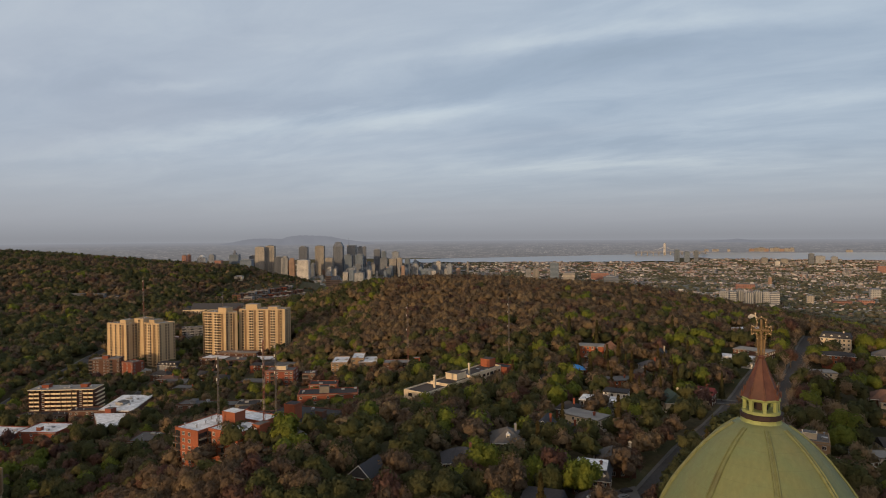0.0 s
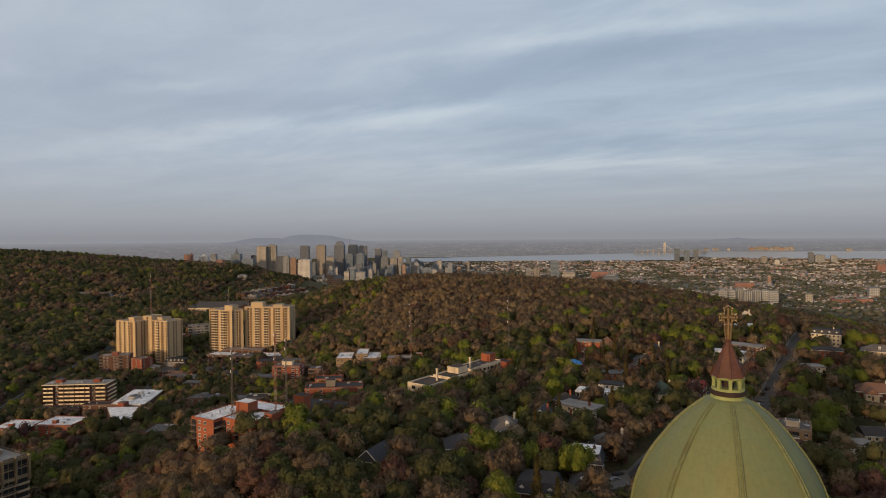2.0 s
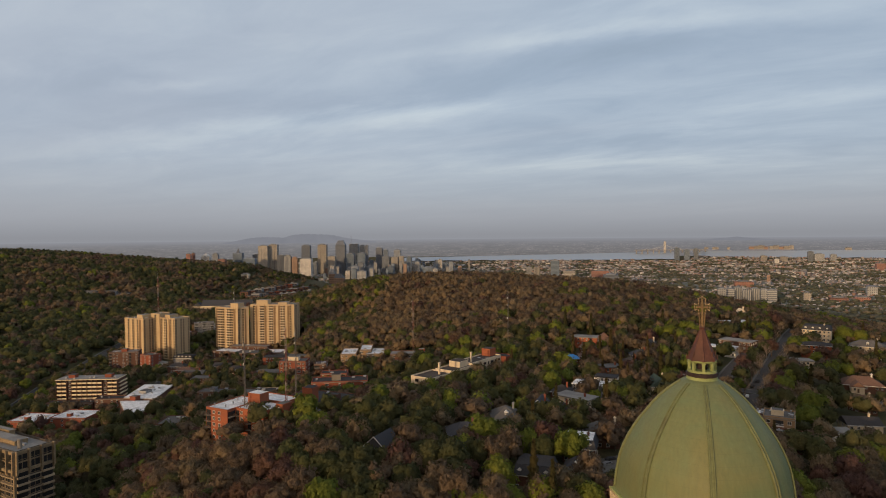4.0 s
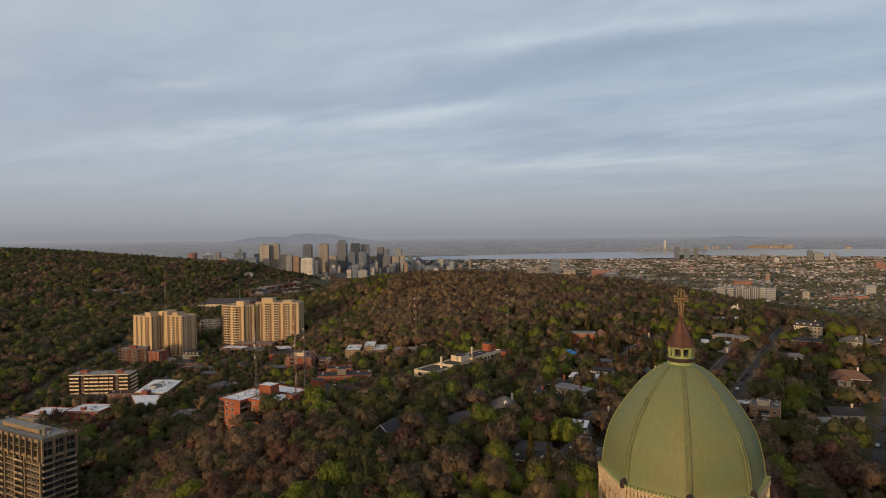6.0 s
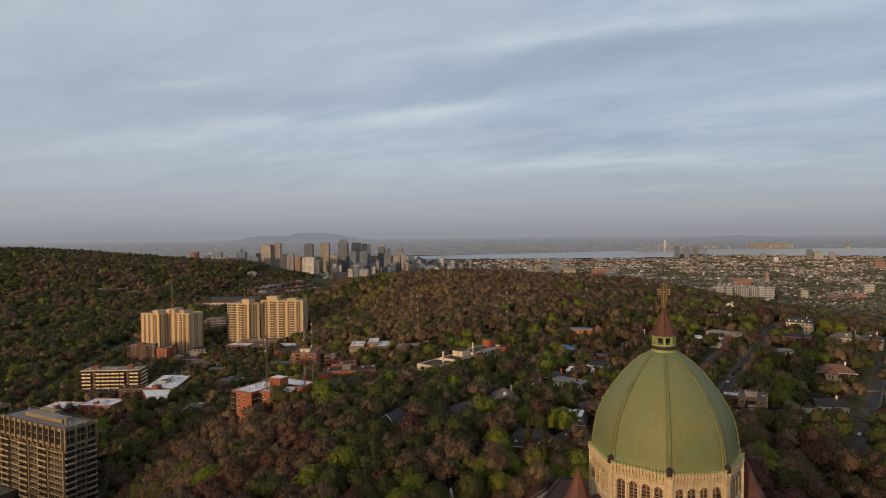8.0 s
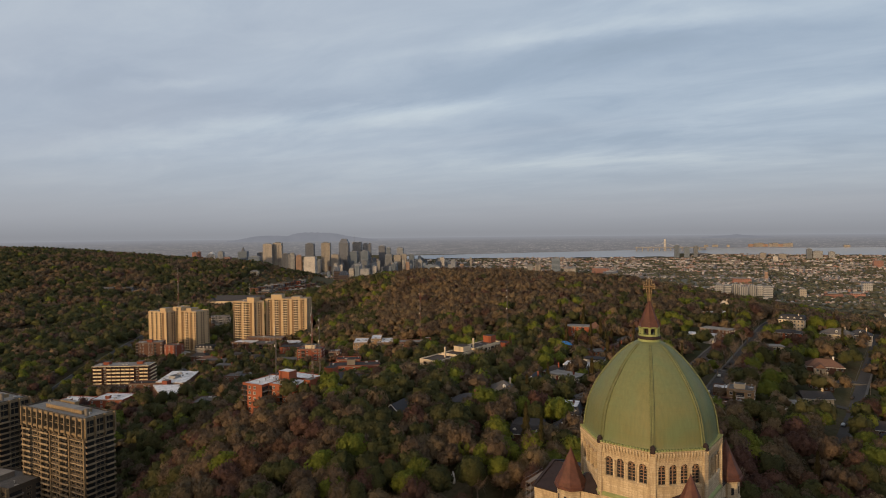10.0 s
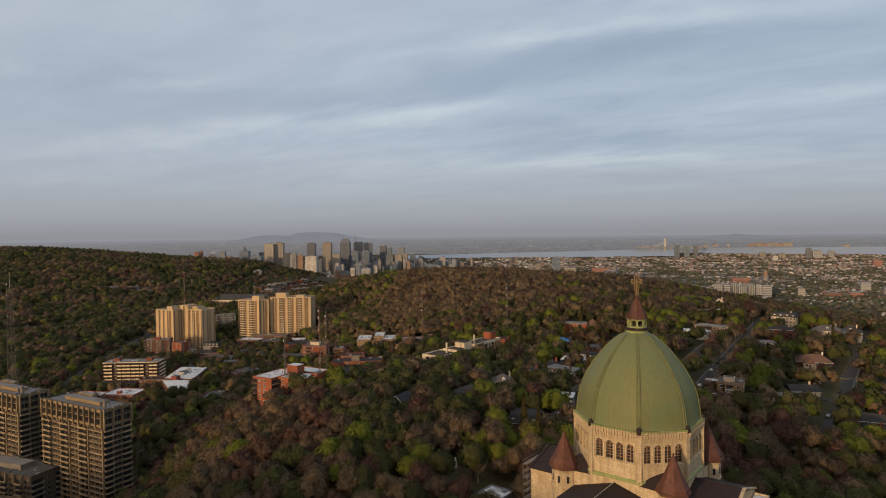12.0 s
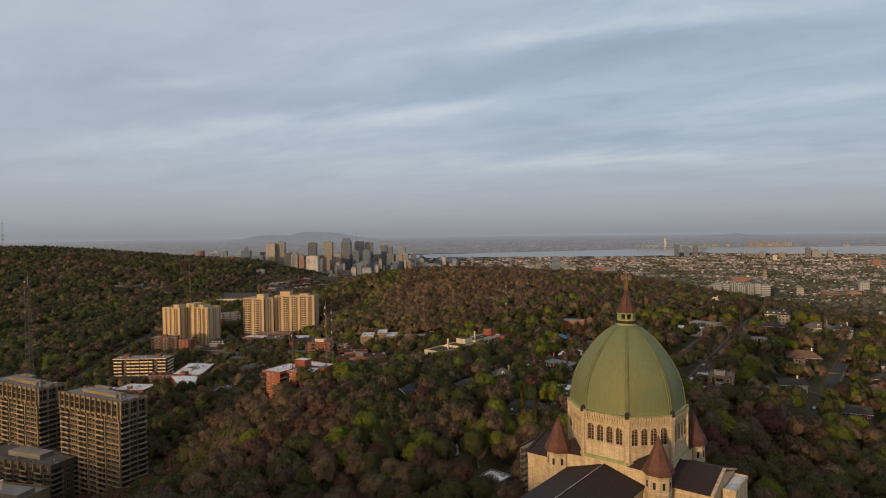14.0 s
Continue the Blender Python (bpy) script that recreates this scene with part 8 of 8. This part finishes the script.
tower(20.57, 5590, 46, 104, "glass", "dark residential tower by the river")
tower(21.37, 5619, 48, 88, "glass", "dark residential tower on the island")
tower(22.09, 5648, 40, 96, "grey", "grey residential tower on the island")
tower(30.48, 5489, 43, 79, "grey", "grey tower by the river")
tower(31.05, 5522, 75, 60, "pale", "pale slab by the river")
tower(32.01, 5578, 47, 55, "pale", "pale block by the river")
tower(27.2, 5450, 50, 45, "tan", "orange-lit block by the river")
tower(28.6, 5400, 60, 40, "tan", "tan block by the river")
tower(35.01, 4432, 54, 40, "brick", "orange-lit block in the plain")
tower(34.4, 2700, 36, 34, "pale", "pale stone church-like block", "peak")
tower(36.0, 2500, 40, 30, "tan", "sunlit tan block on the plain")
# a row of pale apartment slabs
for k in range(7):
    tower(24.0 + 0.62 * k, 2260 + 25 * (k % 3), 30, 44 - 3 * (k % 2), "pale", "pale grey apartment slab in a long row", deep=18, category="apartment building")
# sunlit slabs on the far shore
for k, wide in enumerate((70, 60, 90, 60, 50, 80, 60, 70, 60)):
    tower(26.3 + 0.36 * k, 9300, wide, 34 + 8 * (k % 3), "tan" if k % 3 else "rust", "sunlit apartment slab on the far shore", deep=40, category="apartment building")
for turn, wide in ((22.9, 60), (23.6, 90), (33.0, 80), (24.6, 40)):
    tower(turn, 9200, wide, 26, "tan", "low sunlit block on the far shore", deep=40, category="apartment building")
more = random.Random(5)
for k in range(92):
    tower(more.triangular(-14, 3, -7), more.uniform(3250, 4000), more.uniform(13, 30), more.triangular(24, 100, 48), more.choice(["grey", "glass", "grey", "tan", "white", "glass", "pale", "glass", "dark", "rust"]), more.choice(["grey mid-rise block in the city centre", "mid-rise tower in the crowded city centre", "office block among taller towers"]))


def far_houses():
    """Streets of small houses and street trees over the plain, too many to count."""
    g = np.random.default_rng(11)
    n = 21000
    turn = np.concatenate([g.uniform(5, 40, int(n * 0.8)), g.uniform(-24, 6, n - int(n * 0.8))])
    dist = np.where(turn > 5, 1350 + np.where(turn > 21.5, 4950, 4050) * g.uniform(0, 1, n) ** 0.75, 2400 + 2900 * g.uniform(0, 1, n))
    a = np.radians(turn)
    # streets: houses gather along lines
    u, v = dist * np.sin(a), dist * np.cos(a)
    row = 38.0
    ru, rv = u * 0.82 + v * 0.57, -u * 0.57 + v * 0.82
    rv = np.round(rv / row) * row + g.normal(0, 5, n)
    u, v = ru * 0.82 - rv * 0.57, ru * 0.57 + rv * 0.82
    x, y = xy_of(u, v)
    x, y = x + HUB[0], y + HUB[1]
    z = ground(x, y)
    near_town = np.hypot(x - HUB[0], y - HUB[1]) < 1700 + 1500 * g.uniform(0, 1, n)
    ok = (z < -95) & (drift(x, y, 170.0, 5.0) > np.where(near_town, 0.10, -0.16))
    x, y, z = x[ok], y[ok], z[ok]
    n = len(x)
    w, d = g.uniform(4, 9.5, n), g.uniform(4, 7, n)
    far_off = np.hypot(x - HUB[0], y - HUB[1])
    big = g.uniform(size=n) < np.where(far_off > 3800, 0.24, 0.05)
    w[big] *= np.where(far_off[big] > 3800, 4.2, 2.4)
    d[big] *= 1.8
    h = g.uniform(3.5, 6, n) + big * g.uniform(1, 8, n)
    spin = VIEW_TURN + math.atan2(0.57, 0.82) + np.where(g.uniform(size=n) < 0.5, 0, math.pi / 2)
    c, s = np.cos(spin), np.sin(spin)
    corner = np.array([(-1, -1), (1, -1), (1, 1), (-1, 1)]) / 2
    cx = corner[:, 0] * w[:, None] * c[:, None] - corner[:, 1] * d[:, None] * s[:, None] + x[:, None]
    cy = corner[:, 0] * w[:, None] * s[:, None] + corner[:, 1] * d[:, None] * c[:, None] + y[:, None]
    lo = np.stack([cx, cy, np.repeat(z[:, None] - 2, 4, 1)], -1)
    hi = np.stack([cx, cy, np.repeat((z + h)[:, None], 4, 1)], -1)
    pts = drawn_in(np.concatenate([lo, hi], 1).reshape(-1, 3))
    side = np.array([(0, 1, 5, 4), (1, 2, 6, 5), (2, 3, 7, 6), (3, 0, 4, 7)])
    quads = (side[None] + 8 * np.arange(n)[:, None, None]).reshape(-1, 4)
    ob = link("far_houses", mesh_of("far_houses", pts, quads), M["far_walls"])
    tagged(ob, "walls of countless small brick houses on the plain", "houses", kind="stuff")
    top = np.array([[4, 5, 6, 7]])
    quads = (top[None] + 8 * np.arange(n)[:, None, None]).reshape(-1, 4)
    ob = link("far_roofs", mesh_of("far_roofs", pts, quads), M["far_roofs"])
    tagged(ob, "flat grey and white roofs of small houses on the plain", "roofs", kind="stuff")
    # trees between them
    n = 16500
    turn = np.concatenate([g.uniform(4, 40, int(n * 0.85)), g.uniform(-24, 5, n - int(n * 0.85))])
    dist = np.where(turn > 4, 1250 + np.where(turn > 21.5, 4900, 4000) * g.uniform(0, 1, n) ** 1.25, 2200 + 2900 * g.uniform(0, 1, n))
    a = np.radians(turn)
    x, y = xy_of(dist * np.sin(a), dist * np.cos(a))
    x, y = x + HUB[0], y + HUB[1]
    z = ground(x, y)
    ok = (z < -85) & (drift(x, y, 170.0, 5.0) < np.where(dist < 2600, 0.45, 0.2))
    x, y, z = x[ok], y[ok], z[ok]
    n = len(x)
    r = g.uniform(4.5, 9.5, n)
    v0, f0 = ICO1
    bump = 1 + g.uniform(-0.35, 0.35, (n, len(v0), 1))
    pts = v0[None] * bump * r[:, None, None] * (1.25, 1.25, 0.6) + np.stack([x, y, z + r * 0.5], 1)[:, None, :]
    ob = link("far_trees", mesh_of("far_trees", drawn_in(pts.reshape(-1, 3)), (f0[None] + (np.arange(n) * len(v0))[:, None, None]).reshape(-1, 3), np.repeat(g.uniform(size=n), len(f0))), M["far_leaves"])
    tagged(ob, "green and brown street trees among far houses", "trees", kind="stuff")


def island_material(name, colours, rough=0.9):
    mat = bpy.data.materials.new(name)
    mat.use_nodes = True
    N = Nodes(mat.node_tree)
    geo = N.add("ShaderNodeNewGeometry")
    col = N.ramp((geo, "Random Per Island"), [(i / len(colours), c) for i, c in enumerate(colours)], "CONSTANT")
    bsdf = N.add("ShaderNodeBsdfPrincipled", {"Base Color": col, "Roughness": rough, "Specular IOR Level": 0.2})
    N.add("ShaderNodeOutputMaterial", {0: bsdf})
    return mat


# leaves, walls and roofs out here are greyed and lifted as painted haze
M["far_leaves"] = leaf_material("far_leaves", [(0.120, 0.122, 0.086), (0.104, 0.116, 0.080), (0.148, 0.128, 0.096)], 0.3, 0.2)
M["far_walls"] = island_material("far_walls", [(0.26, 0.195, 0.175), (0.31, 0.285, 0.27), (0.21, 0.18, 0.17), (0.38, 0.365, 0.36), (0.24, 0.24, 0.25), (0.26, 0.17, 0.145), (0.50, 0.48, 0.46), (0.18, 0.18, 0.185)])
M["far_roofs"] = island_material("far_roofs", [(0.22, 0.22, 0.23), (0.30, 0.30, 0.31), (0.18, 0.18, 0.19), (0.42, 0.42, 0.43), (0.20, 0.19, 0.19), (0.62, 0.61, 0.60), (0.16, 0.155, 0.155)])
far_houses()


def river():
    mat = bpy.data.materials.new("river_water")
    mat.use_nodes = True
    N = Nodes(mat.node_tree)
    geo = N.add("ShaderNodeNewGeometry")
    wave = N.noise((geo, 0), 0.05, 3.0)
    b = N.add("ShaderNodeBump", {"Height": (wave, 0), "Strength": 0.15, "Distance": 1.0})
    # the pale blue base colour paints in the sky's reflection
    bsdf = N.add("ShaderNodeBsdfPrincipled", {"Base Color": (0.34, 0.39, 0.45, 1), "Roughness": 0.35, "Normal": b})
    N.add("ShaderNodeOutputMaterial", {0: bsdf})
    for name, rows in (("water", [(-4.5, 5900, 5420), (-3.1, 6150, 5360), (4.1, 6460, 5400), (11.2, 6920, 5400), (17.0, 7520, 5540), (20.6, 7770, 5700)]), ("water", [(22.2, 8000, 6900), (23.4, 8300, 6300), (29.2, 8470, 6190), (35.2, 8990, 6390), (42, 9300, 6500)])):
        pts = []
        for t in np.linspace(rows[0][0], rows[-1][0], 60):
            far_edge = np.interp(t, [r[0] for r in rows], [r[1] for r in rows])
            near_edge = np.interp(t, [r[0] for r in rows], [r[2] for r in rows]) + 60 * math.sin(t * 2.1) + 40 * math.sin(t * 5.3)
            for k in np.linspace(0, 1, 5):
                x, y = polar(t, near_edge + (far_edge - near_edge) * k)
                pts.append((x, y, PLAIN_LEVEL + 4.0))
        quads = [(i * 5 + j, i * 5 + j + 1, i * 5 + j + 6, i * 5 + j + 5) for i in range(59) for j in range(4)]
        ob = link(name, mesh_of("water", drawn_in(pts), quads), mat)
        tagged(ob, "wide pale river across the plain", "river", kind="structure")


river()


def bridge():
    x, y = polar(19.6, 7300)
    base = drawn_in([[x, y, PLAIN_LEVEL]])[0]
    k = (base[0] - HUB[0]) / (x - HUB[0])
    t = thing("bridge", "long pale bridge with a tall pylon over the river", "bridge", Matrix.Translation(base) @ pose(0, 0, 0, 0, 0, math.degrees(VIEW_TURN) - 12) @ Matrix.Scale(k, 4))
    part("deck", boxes((-320, 420, -18, 18, 34, 42), bevel=1.0), F["tan"], t)
    part("pylon", boxes((-12, 12, -9, 9, 0, 128), (-9, 9, -7, 7, 124, 134), bevel=1.0), F["white"], t)
    for px in range(-300, 421, 60):
        part("pier", boxes((px - 5, px + 5, -12, 12, -6, 35), bevel=0.5), F["tan"], t)
    for sx in (-1, 1):
        for q in range(5):
            bm = bmesh.new()
            rod(bm, (0, 0, 118 - q * 12), (sx * (50 + q * 45), 0, 42), 0.45, 0.45, 4)
            part("cable", bm, F["white"], t)


bridge()


def far_shore():
    """The land past the river, faint in painted haze, and two low mountains on the horizon."""
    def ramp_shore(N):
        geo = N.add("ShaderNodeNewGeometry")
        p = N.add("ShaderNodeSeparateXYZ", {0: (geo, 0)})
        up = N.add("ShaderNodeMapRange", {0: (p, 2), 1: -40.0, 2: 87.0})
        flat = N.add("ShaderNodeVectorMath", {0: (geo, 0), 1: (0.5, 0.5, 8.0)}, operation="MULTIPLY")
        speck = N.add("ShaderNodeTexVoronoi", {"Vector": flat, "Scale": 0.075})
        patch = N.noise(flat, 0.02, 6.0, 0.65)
        # haze ramp and sunlit specks are painted straight into the emission
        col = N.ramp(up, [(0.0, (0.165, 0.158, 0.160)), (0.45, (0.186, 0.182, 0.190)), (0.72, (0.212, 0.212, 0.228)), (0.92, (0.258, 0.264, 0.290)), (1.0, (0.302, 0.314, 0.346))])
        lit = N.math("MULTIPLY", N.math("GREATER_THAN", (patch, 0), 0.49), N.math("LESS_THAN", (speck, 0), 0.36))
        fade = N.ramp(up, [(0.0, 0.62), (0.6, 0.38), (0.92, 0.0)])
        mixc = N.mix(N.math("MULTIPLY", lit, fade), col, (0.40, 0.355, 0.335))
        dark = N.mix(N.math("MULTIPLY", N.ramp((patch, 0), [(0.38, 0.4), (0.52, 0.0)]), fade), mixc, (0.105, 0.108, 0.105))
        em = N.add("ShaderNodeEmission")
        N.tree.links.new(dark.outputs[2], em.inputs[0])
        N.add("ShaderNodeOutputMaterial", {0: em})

    rings = np.geomspace(6500, 70000, 30)
    turns = np.radians(np.linspace(0, 360, 241)[:-1])
    R, A = np.meshgrid(rings, turns, indexing="ij")
    x, y = xy_of((R * np.sin(A)).ravel(), (R * np.cos(A)).ravel())
    drop = np.where(R.ravel() > 12000, (R.ravel() - 12000) ** 2 / 1.6e7, 0)
    pts = drawn_in(np.stack([x + HUB[0], y + HUB[1], np.full(x.size, PLAIN_LEVEL + 1.0) - drop], 1))
    n = len(turns)
    i, j = np.meshgrid(np.arange(len(rings) - 1), np.arange(n), indexing="ij")
    jn = (j + 1) % n
    quads = np.stack([(i + 1) * n + j, (i + 1) * n + jn, i * n + jn, i * n + j], -1).reshape(-1, 4)
    ob = link("backdrop", mesh_of("backdrop", pts, quads), glow("painted_far_haze", ramp_shore))
    tagged(ob, "flat land beyond the river fading into painted grey haze", "horizon", kind="structure")

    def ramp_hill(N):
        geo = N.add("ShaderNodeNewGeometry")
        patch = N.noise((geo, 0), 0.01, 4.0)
        # the mountains emit a haze colour instead of taking the sun
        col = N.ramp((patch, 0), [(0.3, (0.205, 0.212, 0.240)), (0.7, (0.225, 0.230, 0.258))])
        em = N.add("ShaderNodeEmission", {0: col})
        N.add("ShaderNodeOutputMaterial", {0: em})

    skin = glow("painted_hill_haze", ramp_hill)
    for k, (t0, t1, tops) in enumerate(((-19.3, -12.0, (-14, -8, 4, 16, 22, 23, 22, 18, 10, -4, -14)), (-15.0, -6.0, (-14, 16, 36, 43, 44, 41, 39, 32, 18, 7, -1, -8, -16)), (22.5, 28.0, (-18, -14, -10, -8, -4, 2, -4, -8, -11, -14, -18)))):
        pts, quads = [], []
        m = 60
        for q, t in enumerate(np.linspace(t0, t1, m)):
            h = np.interp(q / (m - 1), np.linspace(0, 1, len(tops)), tops) * (1 + 0.04 * math.sin(q * 1.7))
            a = radians(t)
            for r, z in ((4660 - 8 * k, 62), (4720 - 8 * k, 84 + h), (4760 - 8 * k, 62)):
                x, y = xy_of(r * math.sin(a), r * math.cos(a))
                pts.append((x + HUB[0], y + HUB[1], z))
        for q in range(m - 1):
            for j in range(2):
                quads.append((q * 3 + j, q * 3 + j + 1, q * 3 + j + 4, q * 3 + j + 3))
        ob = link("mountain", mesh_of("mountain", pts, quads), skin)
        tagged(ob, "low mountain on the horizon painted in hazy blue-grey", "mountain", kind="structure")


far_shore()
